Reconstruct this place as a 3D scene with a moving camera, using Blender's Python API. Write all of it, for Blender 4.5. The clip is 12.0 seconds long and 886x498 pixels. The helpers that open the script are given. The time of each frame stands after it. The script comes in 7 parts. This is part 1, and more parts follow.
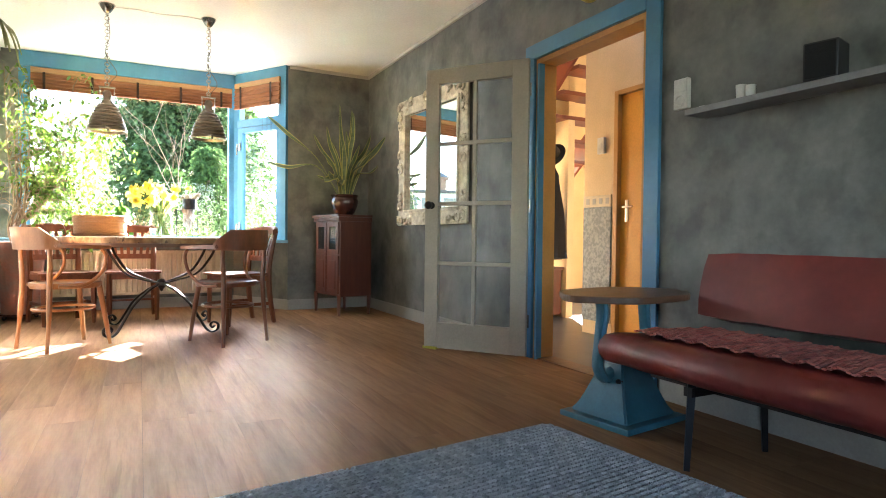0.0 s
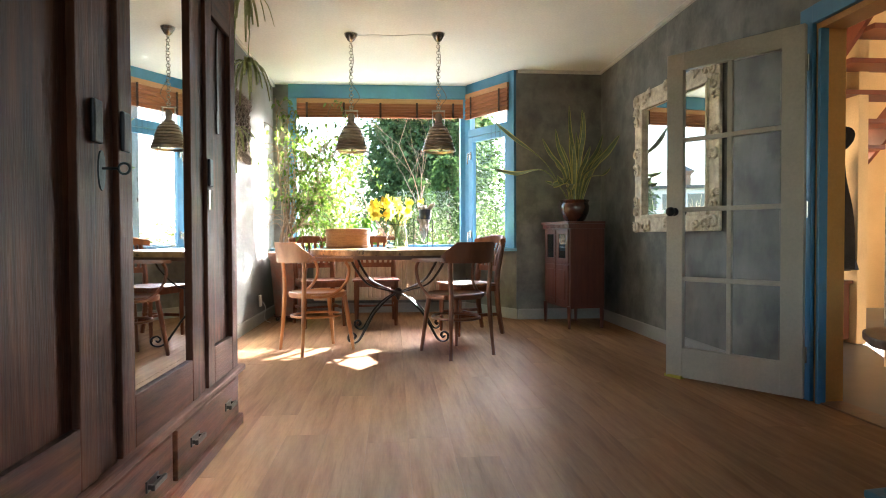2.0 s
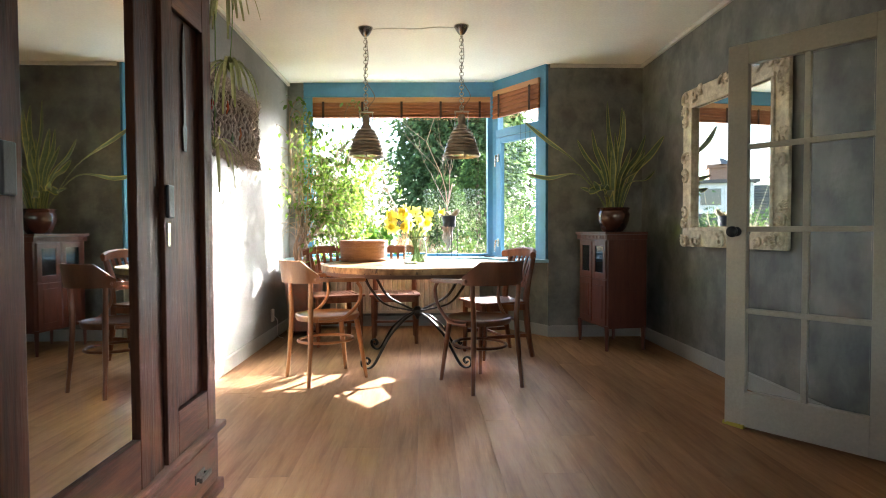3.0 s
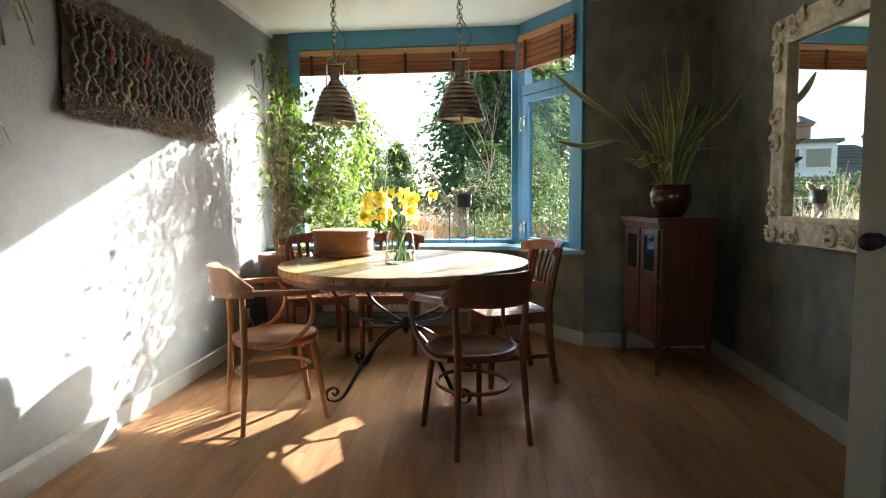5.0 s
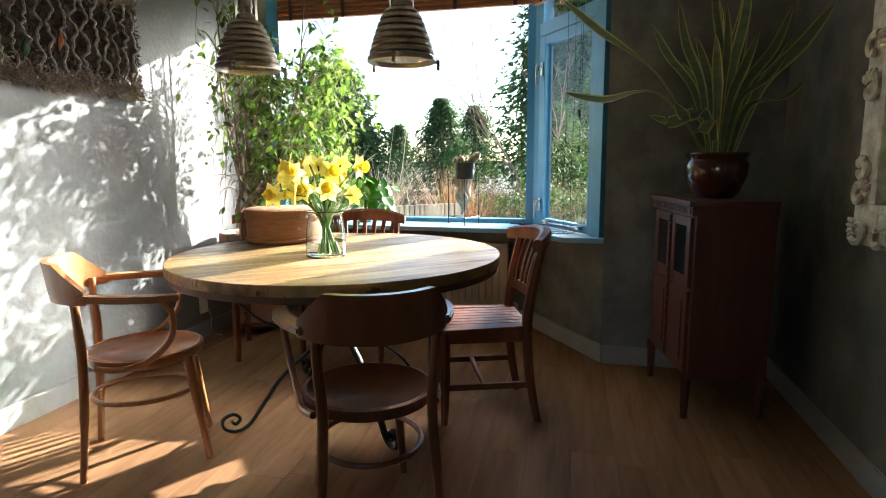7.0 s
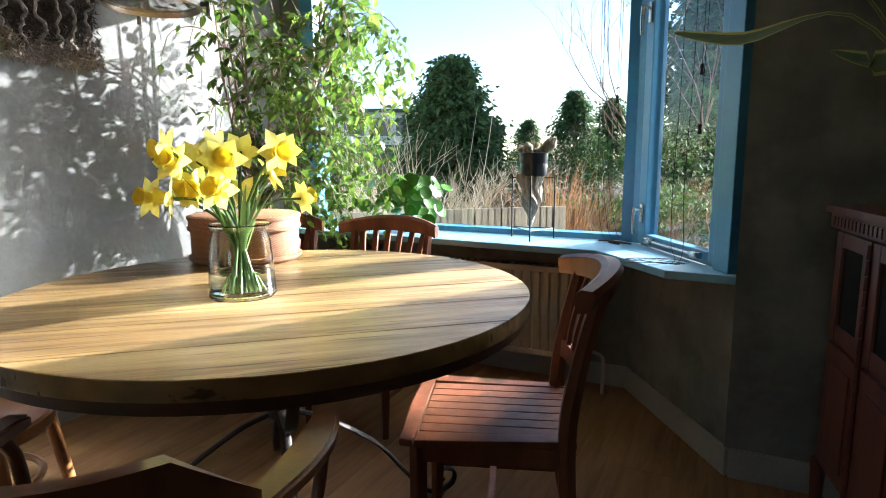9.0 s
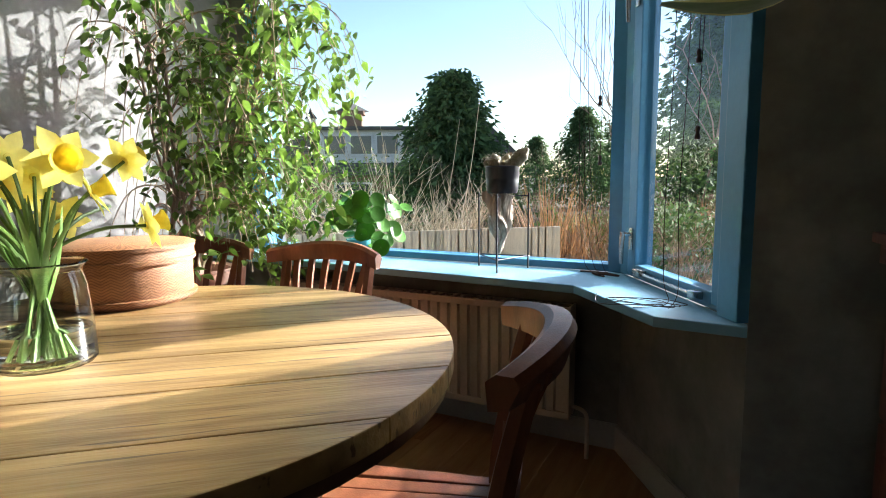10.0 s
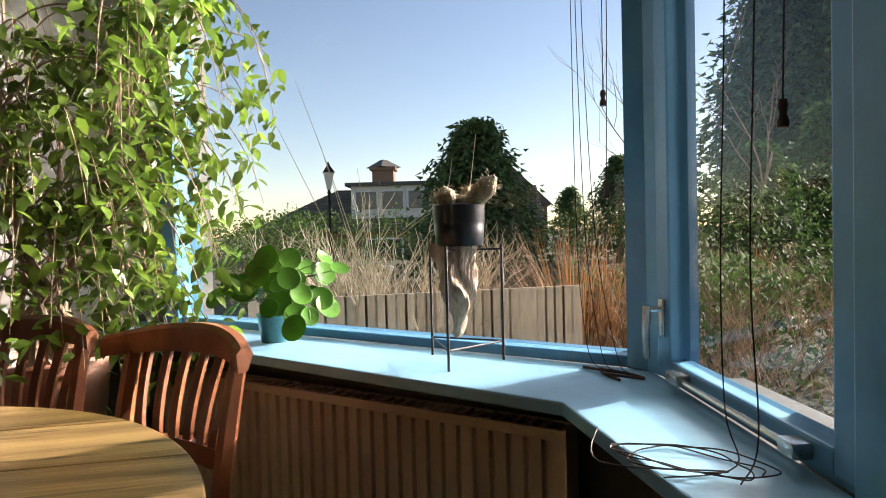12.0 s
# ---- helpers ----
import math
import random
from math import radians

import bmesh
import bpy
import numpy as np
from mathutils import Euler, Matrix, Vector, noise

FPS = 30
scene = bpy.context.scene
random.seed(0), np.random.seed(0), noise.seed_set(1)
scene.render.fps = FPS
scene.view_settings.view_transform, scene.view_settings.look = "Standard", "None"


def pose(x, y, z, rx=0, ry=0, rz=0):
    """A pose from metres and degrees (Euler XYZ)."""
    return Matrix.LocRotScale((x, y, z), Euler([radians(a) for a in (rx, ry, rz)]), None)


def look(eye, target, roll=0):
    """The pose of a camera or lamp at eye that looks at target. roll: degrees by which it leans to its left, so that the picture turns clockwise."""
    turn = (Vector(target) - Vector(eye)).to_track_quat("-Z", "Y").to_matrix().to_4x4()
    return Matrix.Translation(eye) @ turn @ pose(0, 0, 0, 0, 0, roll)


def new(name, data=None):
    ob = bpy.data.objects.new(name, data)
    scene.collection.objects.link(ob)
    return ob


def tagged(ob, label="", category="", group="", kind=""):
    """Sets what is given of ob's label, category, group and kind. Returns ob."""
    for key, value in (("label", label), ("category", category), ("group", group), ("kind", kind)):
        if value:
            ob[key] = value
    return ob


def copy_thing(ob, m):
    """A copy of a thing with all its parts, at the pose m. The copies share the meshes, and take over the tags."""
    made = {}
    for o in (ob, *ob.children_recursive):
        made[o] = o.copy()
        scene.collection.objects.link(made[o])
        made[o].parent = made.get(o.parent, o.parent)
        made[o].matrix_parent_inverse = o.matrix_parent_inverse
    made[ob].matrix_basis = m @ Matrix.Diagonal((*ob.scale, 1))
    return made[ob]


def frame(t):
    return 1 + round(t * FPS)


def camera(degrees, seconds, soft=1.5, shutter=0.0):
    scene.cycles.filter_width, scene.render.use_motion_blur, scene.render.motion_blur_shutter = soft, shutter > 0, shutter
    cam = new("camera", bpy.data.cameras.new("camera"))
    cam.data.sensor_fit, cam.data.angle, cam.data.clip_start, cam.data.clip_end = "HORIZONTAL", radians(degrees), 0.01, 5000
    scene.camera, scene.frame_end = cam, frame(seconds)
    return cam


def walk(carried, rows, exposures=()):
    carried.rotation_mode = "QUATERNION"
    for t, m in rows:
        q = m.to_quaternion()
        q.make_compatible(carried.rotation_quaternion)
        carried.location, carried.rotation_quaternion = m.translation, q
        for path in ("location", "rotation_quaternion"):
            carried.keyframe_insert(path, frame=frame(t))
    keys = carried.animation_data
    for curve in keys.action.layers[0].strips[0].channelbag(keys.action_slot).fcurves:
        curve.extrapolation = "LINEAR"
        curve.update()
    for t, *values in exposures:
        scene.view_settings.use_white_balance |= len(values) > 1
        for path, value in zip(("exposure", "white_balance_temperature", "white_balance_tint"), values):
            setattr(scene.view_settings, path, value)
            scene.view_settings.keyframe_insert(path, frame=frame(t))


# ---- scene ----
cam = camera(74.0, 12.0, 1.0)
PATH = [
    (0, (1.943, 1.43, 0.821), (2.861, 3.207, 0.784), 0.6),
    (0.5, (1.957, 1.465, 0.831), (2.635, 3.346, 0.797), 0.1),
    (1, (1.972, 1.498, 0.864), (2.428, 3.445, 0.829), -0.0),
    (1.5, (2.019, 1.551, 0.882), (2.297, 3.531, 0.842), -0.1),
    (2, (2.079, 1.72, 0.906), (2.245, 3.713, 0.865), -0.2),
    (2.5, (2.132, 1.983, 1.001), (2.238, 3.98, 0.943), -0.3),
    (3, (2.181, 2.209, 1.07), (2.242, 4.207, 1.008), -0.2),
    (3.2, (2.207, 2.315, 1.082), (2.252, 4.314, 1.019), -0.1),
    (4.8, (2.499, 3.266, 1.237), (2.394, 5.255, 1.052), -0.4),
    (5, (2.606, 3.379, 1.217), (2.475, 5.367, 1.037), -0.6),
    (5.5, (2.828, 3.634, 1.219), (2.622, 5.614, 1.03), -0.8),
    (6, (3.016, 3.902, 1.217), (2.74, 5.871, 0.996), -0.9),
    (6.5, (3.126, 4.161, 1.239), (2.803, 6.116, 0.967), -0.5),
    (6.7, (3.174, 4.261, 1.244), (2.816, 6.209, 0.961), -0.5),
    (8.3, (3.351, 5.277, 1.21), (2.566, 7.088, 0.885), 0.5),
    (8.5, (3.362, 5.411, 1.202), (2.547, 7.21, 0.889), 0.2),
    (9, (3.373, 5.707, 1.197), (2.508, 7.485, 0.897), -0.2),
    (9.5, (3.367, 6.027, 1.191), (2.481, 7.798, 0.915), -0.2),
    (10, (3.389, 6.286, 1.183), (2.483, 8.053, 0.942), -0.4),
    (10.5, (3.418, 6.548, 1.18), (2.488, 8.31, 1.008), -0.6),
    (11, (3.401, 6.796, 1.175), (2.44, 8.547, 1.067), -1.0),
    (11.5, (3.317, 7.067, 1.171), (2.332, 8.806, 1.104), -1.2),
    (12, (3.267, 7.226, 1.153), (2.242, 8.942, 1.097), -1.5),
]
EXPOSURES = [(0.0, 4.95, 6150, 14), (1.0, 4.55, 6200, 15), (1.5, 4.3, 6200, 15), (2.5, 4.1, 6250, 15), (3.2, 3.9, 6250, 14), (5.0, 3.05, 6200, 13), (6.5, 2.8, 6100, 12), (8.5, 2.4, 5700, 10), (9.5, 2.15, 5750, 11), (10.5, 1.8, 6250, 16), (12.0, 1.52, 6900, 20)]
walk(cam, [(t, look(eye, target, roll)) for t, eye, target, roll in PATH], EXPOSURES)

# ---- light ----
SUN_DIR = Vector((0.48, 0.877, 0.368)).normalized()
world = bpy.data.worlds.new("sky")
scene.world = world
world.use_nodes = True
wn = world.node_tree.nodes
sky = wn.new("ShaderNodeTexSky")
sky.sky_type = "NISHITA"
sky.sun_disc = False
sky.sun_elevation = math.asin(SUN_DIR.z)
sky.sun_rotation = math.atan2(SUN_DIR.x, SUN_DIR.y)
sky.dust_density = 0.2
wn["Background"].inputs["Strength"].default_value = 0.068
world.node_tree.links.new(sky.outputs["Color"], wn["Background"].inputs["Color"])
sun_data = bpy.data.lights.new("sun", "SUN")
sun_data.energy, sun_data.angle, sun_data.color = 5.0, radians(0.5), (1.0, 0.95, 0.87)
sun = new("sun", sun_data)
sun.matrix_world = look(SUN_DIR * 50, (0, 0, 0))

# ---- building helpers ----
def part(name, bm, material, parent=None, label="", smooth=False, at=None):
    """Links a bmesh as one mesh object, under a thing or part if one is given."""
    me = bpy.data.meshes.new(name)
    bm.normal_update()
    bm.to_mesh(me)
    bm.free()
    for m in (material if isinstance(material, (list, tuple)) else [material]):
        me.materials.append(m)
    if smooth:
        me.shade_smooth()
        me.set_sharp_from_angle(angle=radians(40))
    ob = new(name, me)
    if at is not None:
        ob.matrix_basis = at
    if parent is not None:
        ob.parent = parent
    if label:
        ob["label"] = label
    return ob


def thing(name, m, label, category, group="", kind=""):
    """An Empty at the base of a thing."""
    ob = new(name)
    ob.empty_display_size = 0.1
    ob.matrix_basis = m
    return tagged(ob, label, category, group, kind)


def single(name, bm, material, label, category, at=None, smooth=False, group="", kind=""):
    return tagged(part(name, bm, material, None, "", smooth, at), label, category, group, kind)


def box(bm, x0, x1, y0, y1, z0, z1, bevel=0.0, m=None, mat=0):
    r = bmesh.ops.create_cube(bm, size=1.0)
    vs = r["verts"]
    for v in vs:
        v.co = Vector(((x0 + x1) / 2 + v.co.x * (x1 - x0), (y0 + y1) / 2 + v.co.y * (y1 - y0), (z0 + z1) / 2 + v.co.z * (z1 - z0)))
    if m is not None:
        bmesh.ops.transform(bm, matrix=m, verts=vs)
    fs = {f for v in vs for f in v.link_faces}
    if mat:
        for f in fs:
            f.material_index = mat
    if bevel:
        es = list({e for v in vs for e in v.link_edges})
        bmesh.ops.bevel(bm, geom=es, offset=bevel, segments=2, affect="EDGES", profile=0.6)
    return bm


def boxed(*a, **k):
    return box(bmesh.new(), *a, **k)


def tube(bm, pts, r, n=8, caps=True, flat=1.0, mat=0):
    """A round (or flattened) bar along a line of points; r: one radius or one for each point."""
    pts = [Vector(p) for p in pts]
    rs = r if isinstance(r, (list, tuple)) else [r] * len(pts)
    rings, side = [], None
    for i, p in enumerate(pts):
        d = (pts[min(i + 1, len(pts) - 1)] - pts[max(i - 1, 0)]).normalized()
        if side is None:
            side = d.cross(Vector((0, 0, 1)) if abs(d.z) < 0.9 else Vector((1, 0, 0))).normalized()
        else:
            side = (side - d * side.dot(d)).normalized()
        up = d.cross(side)
        rings.append([bm.verts.new(p + (side * math.cos(a) + up * math.sin(a) * flat) * rs[i]) for a in (math.tau * k / n for k in range(n))])
    fs = []
    for a, b in zip(rings, rings[1:]):
        for k in range(n):
            fs.append(bm.faces.new((a[k], a[(k + 1) % n], b[(k + 1) % n], b[k])))
    if caps:
        fs.append(bm.faces.new(rings[0][::-1]))
        fs.append(bm.faces.new(rings[-1]))
    for f in fs:
        f.material_index = mat
    return bm


def curve(pts, n=6, closed=False):
    """A smooth line through points (Catmull-Rom)."""
    p = [Vector(q) for q in pts]
    out = []
    count = len(p) if closed else len(p) - 1
    for i in range(count):
        if closed:
            a, b, c, d = p[i - 1], p[i], p[(i + 1) % len(p)], p[(i + 2) % len(p)]
        else:
            a, b, c, d = p[max(i - 1, 0)], p[i], p[i + 1], p[min(i + 2, len(p) - 1)]
        for k in range(n):
            t = k / n
            out.append(0.5 * ((2 * b) + (c - a) * t + (2 * a - 5 * b + 4 * c - d) * t * t + (3 * b - a - 3 * c + d) * t ** 3))
    if not closed:
        out.append(p[-1])
    return out


def lathe(bm, profile, n=24, o=(0, 0, 0), sx=1.0, sy=1.0, mat=0):
    """A turned shape from (radius, height) pairs."""
    rings = []
    for r, z in profile:
        if r < 1e-5:
            rings.append([bm.verts.new((o[0], o[1], o[2] + z))])
        else:
            rings.append([bm.verts.new((o[0] + sx * r * math.cos(math.tau * k / n), o[1] + sy * r * math.sin(math.tau * k / n), o[2] + z)) for k in range(n)])
    for a, b in zip(rings, rings[1:]):
        for k in range(n):
            j = (k + 1) % n
            if len(a) == 1 and len(b) == 1:
                continue
            if len(a) == 1:
                f = bm.faces.new((a[0], b[k], b[j])[::-1])
            elif len(b) == 1:
                f = bm.faces.new((a[k], a[j], b[0]))
            else:
                f = bm.faces.new((a[k], a[j], b[j], b[k]))
            f.material_index = mat
    bmesh.ops.recalc_face_normals(bm, faces=bm.faces[:])
    return bm


def prism(bm, outline, z0, z1, bevel=0.0):
    """A flat outline (x, y) raised from z0 to z1."""
    a = [bm.verts.new((x, y, z0)) for x, y in outline]
    b = [bm.verts.new((x, y, z1)) for x, y in outline]
    n = len(a)
    fs = [bm.faces.new(a[::-1]), bm.faces.new(b)] + [bm.faces.new((a[k], a[(k + 1) % n], b[(k + 1) % n], b[k])) for k in range(n)]
    bmesh.ops.recalc_face_normals(bm, faces=fs)
    if bevel:
        es = list({e for f in fs[:2] for e in f.edges})
        bmesh.ops.bevel(bm, geom=es, offset=bevel, segments=2, affect="EDGES", profile=0.6)
    return bm


def torus(bm, o, R, r, n=24, k=8, m=None):
    pts = [(R * math.cos(math.tau * i / n), R * math.sin(math.tau * i / n)) for i in range(n)]
    rings = [[bm.verts.new(Vector(o) + ((m or Matrix()) @ Vector((x * (1 + r / R * math.cos(math.tau * j / k)), y * (1 + r / R * math.cos(math.tau * j / k)), r * math.sin(math.tau * j / k))))) for j in range(k)] for x, y in pts]
    for i in range(n):
        a, b = rings[i], rings[(i + 1) % n]
        for j in range(k):
            bm.faces.new((a[j], b[j], b[(j + 1) % k], a[(j + 1) % k]))
    return bm


def leaf(bm, base, way, up, length, width, fold=0.25, droop=0.15, mat=0):
    """A pointed leaf of six faces, folded along its middle."""
    way, up = way.normalized(), up
    side = way.cross(up)
    if side.length < 1e-4:
        side = way.orthogonal()
    side.normalize()
    nrm = side.cross(way).normalized()
    mid, left, right = [], [], []
    for t, w in ((0.0, 0.06), (0.3, 0.9), (0.65, 0.75), (1.0, 0.0)):
        c = base + way * length * t - nrm * (droop * length * t * t)
        mid.append(bm.verts.new(c))
        if w > 0:
            left.append(bm.verts.new(c + side * width / 2 * w + nrm * fold * width * w / 2))
            right.append(bm.verts.new(c - side * width / 2 * w + nrm * fold * width * w / 2))
    fs = []
    for i in range(2):
        fs.append(bm.faces.new((mid[i], mid[i + 1], left[i + 1], left[i])))
        fs.append(bm.faces.new((mid[i + 1], mid[i], right[i], right[i + 1])))
    fs.append(bm.faces.new((mid[2], mid[3], left[2])))
    fs.append(bm.faces.new((mid[3], mid[2], right[2])))
    for f in fs:
        f.material_index = mat
        f.smooth = True


def blade(bm, pts, widths, side, fold=0.2, mat=0, edge=None):
    """A long strap leaf along points; with edge, the outer fifths take that material slot."""
    pts = [Vector(p) for p in pts]
    rows = []
    cols = (-1, -0.7, 0, 0.7, 1) if edge is not None else (-1, 0, 1)
    for i, p in enumerate(pts):
        d = (pts[min(i + 1, len(pts) - 1)] - pts[max(i - 1, 0)]).normalized()
        s = (side - d * side.dot(d)).normalized()
        nrm = s.cross(d)
        rows.append([bm.verts.new(p + s * c * widths[i] / 2 + nrm * fold * widths[i] * abs(c)) for c in cols])
    for a, b in zip(rows, rows[1:]):
        for k in range(len(cols) - 1):
            f = bm.faces.new((a[k], a[k + 1], b[k + 1], b[k]))
            f.smooth = True
            f.material_index = edge if edge is not None and k in (0, len(cols) - 2) else mat


# ---- materials ----
def mat(name, col, col2=None, rough=0.6, metal=0.0, scale=6.0, stretch=(1, 1, 1), bump=0.15, fine=80.0, vary=0.0, sharp=0.35, coat=0.0, trans=0.0, island=False, detail=5.0, sub=0.0, rough2=None, spec=0.5):
    m = bpy.data.materials.new(name)
    m.use_nodes = True
    n, ln = m.node_tree.nodes, m.node_tree.links
    bsdf = n["Principled BSDF"]
    co = n.new("ShaderNodeTexCoord")
    mp = n.new("ShaderNodeMapping")
    mp.inputs["Scale"].default_value = stretch
    ln.new(co.outputs["Object"], mp.inputs["Vector"])
    big = n.new("ShaderNodeTexNoise")
    big.inputs["Scale"].default_value, big.inputs["Detail"].default_value, big.inputs["Roughness"].default_value = scale, detail, 0.6
    small = n.new("ShaderNodeTexNoise")
    small.inputs["Scale"].default_value, small.inputs["Detail"].default_value = fine, 3.0
    for t in (big, small):
        ln.new(mp.outputs["Vector"], t.inputs["Vector"])
    ramp = n.new("ShaderNodeMapRange")
    ramp.inputs["From Min"].default_value, ramp.inputs["From Max"].default_value = 0.5 - sharp / 2, 0.5 + sharp / 2
    ln.new(big.outputs["Fac"], ramp.inputs["Value"])
    mix = n.new("ShaderNodeMix")
    mix.data_type = "RGBA"
    mix.inputs["A"].default_value = (*col, 1)
    mix.inputs["B"].default_value = (*(col2 or [c * 0.8 for c in col]), 1)
    ln.new(ramp.outputs["Result"], mix.inputs["Factor"])
    last = mix.outputs["Result"]
    hsv = n.new("ShaderNodeHueSaturation")
    ln.new(last, hsv.inputs["Color"])
    val = n.new("ShaderNodeMath")
    val.operation = "MULTIPLY_ADD"
    ln.new(small.outputs["Fac"], val.inputs[0])
    val.inputs[1].default_value, val.inputs[2].default_value = 0.3, 0.85
    out = val.outputs[0]
    if vary:
        src = n.new("ShaderNodeNewGeometry").outputs["Random Per Island"] if island else n.new("ShaderNodeObjectInfo").outputs["Random"]
        rv = n.new("ShaderNodeMath")
        rv.operation = "MULTIPLY_ADD"
        ln.new(src, rv.inputs[0])
        rv.inputs[1].default_value, rv.inputs[2].default_value = 2 * vary, 1 - vary
        mu = n.new("ShaderNodeMath")
        mu.operation = "MULTIPLY"
        ln.new(out, mu.inputs[0])
        ln.new(rv.outputs[0], mu.inputs[1])
        out = mu.outputs[0]
    ln.new(out, hsv.inputs["Value"])
    ln.new(hsv.outputs["Color"], bsdf.inputs["Base Color"])
    bsdf.inputs["Roughness"].default_value = rough
    if rough2 is not None:
        rr = n.new("ShaderNodeMapRange")
        rr.inputs["To Min"].default_value, rr.inputs["To Max"].default_value = rough, rough2
        ln.new(ramp.outputs["Result"], rr.inputs["Value"])
        ln.new(rr.outputs["Result"], bsdf.inputs["Roughness"])
    bsdf.inputs["Metallic"].default_value = metal
    bsdf.inputs["Specular IOR Level"].default_value = spec
    if coat:
        bsdf.inputs["Coat Weight"].default_value, bsdf.inputs["Coat Roughness"].default_value = coat, 0.15
    if bump:
        add = n.new("ShaderNodeMath")
        add.operation = "MULTIPLY_ADD"
        ln.new(big.outputs["Fac"], add.inputs[0])
        add.inputs[1].default_value = 0.7
        ln.new(small.outputs["Fac"], add.inputs[2])
        bp = n.new("ShaderNodeBump")
        bp.inputs["Strength"].default_value, bp.inputs["Distance"].default_value = bump, 0.01
        ln.new(add.outputs[0], bp.inputs["Height"])
        ln.new(bp.outputs["Normal"], bsdf.inputs["Normal"])
    if sub:
        tr = n.new("ShaderNodeBsdfTranslucent")
        ln.new(hsv.outputs["Color"], tr.inputs["Color"])
        ms = n.new("ShaderNodeMixShader")
        ms.inputs["Fac"].default_value = sub
        ln.new(bsdf.outputs["BSDF"], ms.inputs[1])
        ln.new(tr.outputs["BSDF"], ms.inputs[2])
        ln.new(ms.outputs["Shader"], n["Material Output"].inputs["Surface"])
    return m


def glass(name, tint=(1, 1, 1), rough=0.0, ior=1.45):
    m = bpy.data.materials.new(name)
    m.use_nodes = True
    b = m.node_tree.nodes["Principled BSDF"]
    b.inputs["Base Color"].default_value = (*tint, 1)
    b.inputs["Transmission Weight"].default_value, b.inputs["Roughness"].default_value, b.inputs["IOR"].default_value = 1.0, rough, ior
    return m


def mirror_mat(name):
    m = bpy.data.materials.new(name)
    m.use_nodes = True
    b = m.node_tree.nodes["Principled BSDF"]
    b.inputs["Base Color"].default_value, b.inputs["Metallic"].default_value, b.inputs["Roughness"].default_value = (0.9, 0.92, 0.9, 1), 1.0, 0.015
    return m


PLASTER = mat("grey_limewash", (0.21, 0.21, 0.185), (0.09, 0.093, 0.084), 0.62, scale=4.2, bump=0.2, fine=34, sharp=0.42, detail=10)
PLASTER_L = mat("pale_grey_plaster", (0.19, 0.187, 0.17), (0.135, 0.135, 0.124), 0.75, scale=2.0, bump=0.2, fine=45, sharp=0.5, detail=8)
WHITE = mat("cream_ceiling_paint", (0.78, 0.76, 0.68), (0.73, 0.71, 0.63), 0.7, scale=1.5, bump=0.04, fine=60)
CORNICE = mat("cornice_paint", (0.6, 0.58, 0.52), None, 0.6, scale=3, bump=0.03)
SKIRT = mat("skirting_paint", (0.34, 0.34, 0.3), (0.28, 0.28, 0.25), 0.45, scale=4, bump=0.03)
BLUE = mat("blue_gloss_paint", (0.062, 0.225, 0.375), (0.05, 0.19, 0.325), 0.32, scale=5, bump=0.05, fine=40)
PLANK = mat("oiled_oak_plank", (0.31, 0.172, 0.08), (0.21, 0.108, 0.05), 0.55, scale=3.2, stretch=(5, 0.5, 5), bump=0.05, fine=30, vary=0.12, rough2=0.6, spec=0.09)
GAP = mat("dark_floor_gap", (0.05, 0.03, 0.02), None, 0.9)
DOORPAINT = mat("stone_grey_paint", (0.45, 0.42, 0.34), (0.4, 0.375, 0.3), 0.42, scale=4, bump=0.05)
BENT = mat("honey_bentwood", (0.42, 0.19, 0.065), (0.29, 0.115, 0.038), 0.3, scale=4, stretch=(3, 3, 1), bump=0.05, fine=50, coat=0.3)
DARKBENT = mat("brown_bentwood", (0.17, 0.06, 0.025), (0.1, 0.035, 0.015), 0.3, scale=4, stretch=(3, 3, 1), bump=0.05, fine=50, coat=0.3)
TEAK = mat("reddish_teak", (0.2, 0.07, 0.03), (0.115, 0.037, 0.016), 0.42, scale=4, stretch=(4, 4, 1), bump=0.08, fine=60, spec=0.25, vary=0.12)
TABLETOP = mat("old_pine_plank", (0.36, 0.235, 0.095), (0.17, 0.105, 0.04), 0.33, scale=3.0, stretch=(0.7, 6, 4), bump=0.12, fine=24, vary=0.18, coat=0.06, spec=0.35, rough2=0.45, sharp=0.24)


def streaks(m, scale, stretch, lo, hi, dark, detail=4.0):
    """Darkens thin cracks and stains out of a stretched noise, under everything else on a material."""
    n, ln = m.node_tree.nodes, m.node_tree.links
    bsdf = n["Principled BSDF"]
    src = bsdf.inputs["Base Color"].links[0].from_socket
    co, mp, no = n.new("ShaderNodeTexCoord"), n.new("ShaderNodeMapping"), n.new("ShaderNodeTexNoise")
    mp.inputs["Scale"].default_value, mp.inputs["Location"].default_value = stretch, (3.1, 1.7, 0.4)
    no.inputs["Scale"].default_value, no.inputs["Detail"].default_value = scale, detail
    ln.new(co.outputs["Object"], mp.inputs["Vector"])
    ln.new(mp.outputs["Vector"], no.inputs["Vector"])
    rp = n.new("ShaderNodeMapRange")
    rp.inputs["From Min"].default_value, rp.inputs["From Max"].default_value = lo, hi
    ln.new(no.outputs["Fac"], rp.inputs["Value"])
    mx = n.new("ShaderNodeMix")
    mx.data_type, mx.blend_type = "RGBA", "MULTIPLY"
    ln.new(rp.outputs["Result"], mx.inputs["Factor"])
    ln.new(src, mx.inputs["A"])
    mx.inputs["B"].default_value = (*dark, 1)
    ln.new(mx.outputs["Result"], bsdf.inputs["Base Color"])


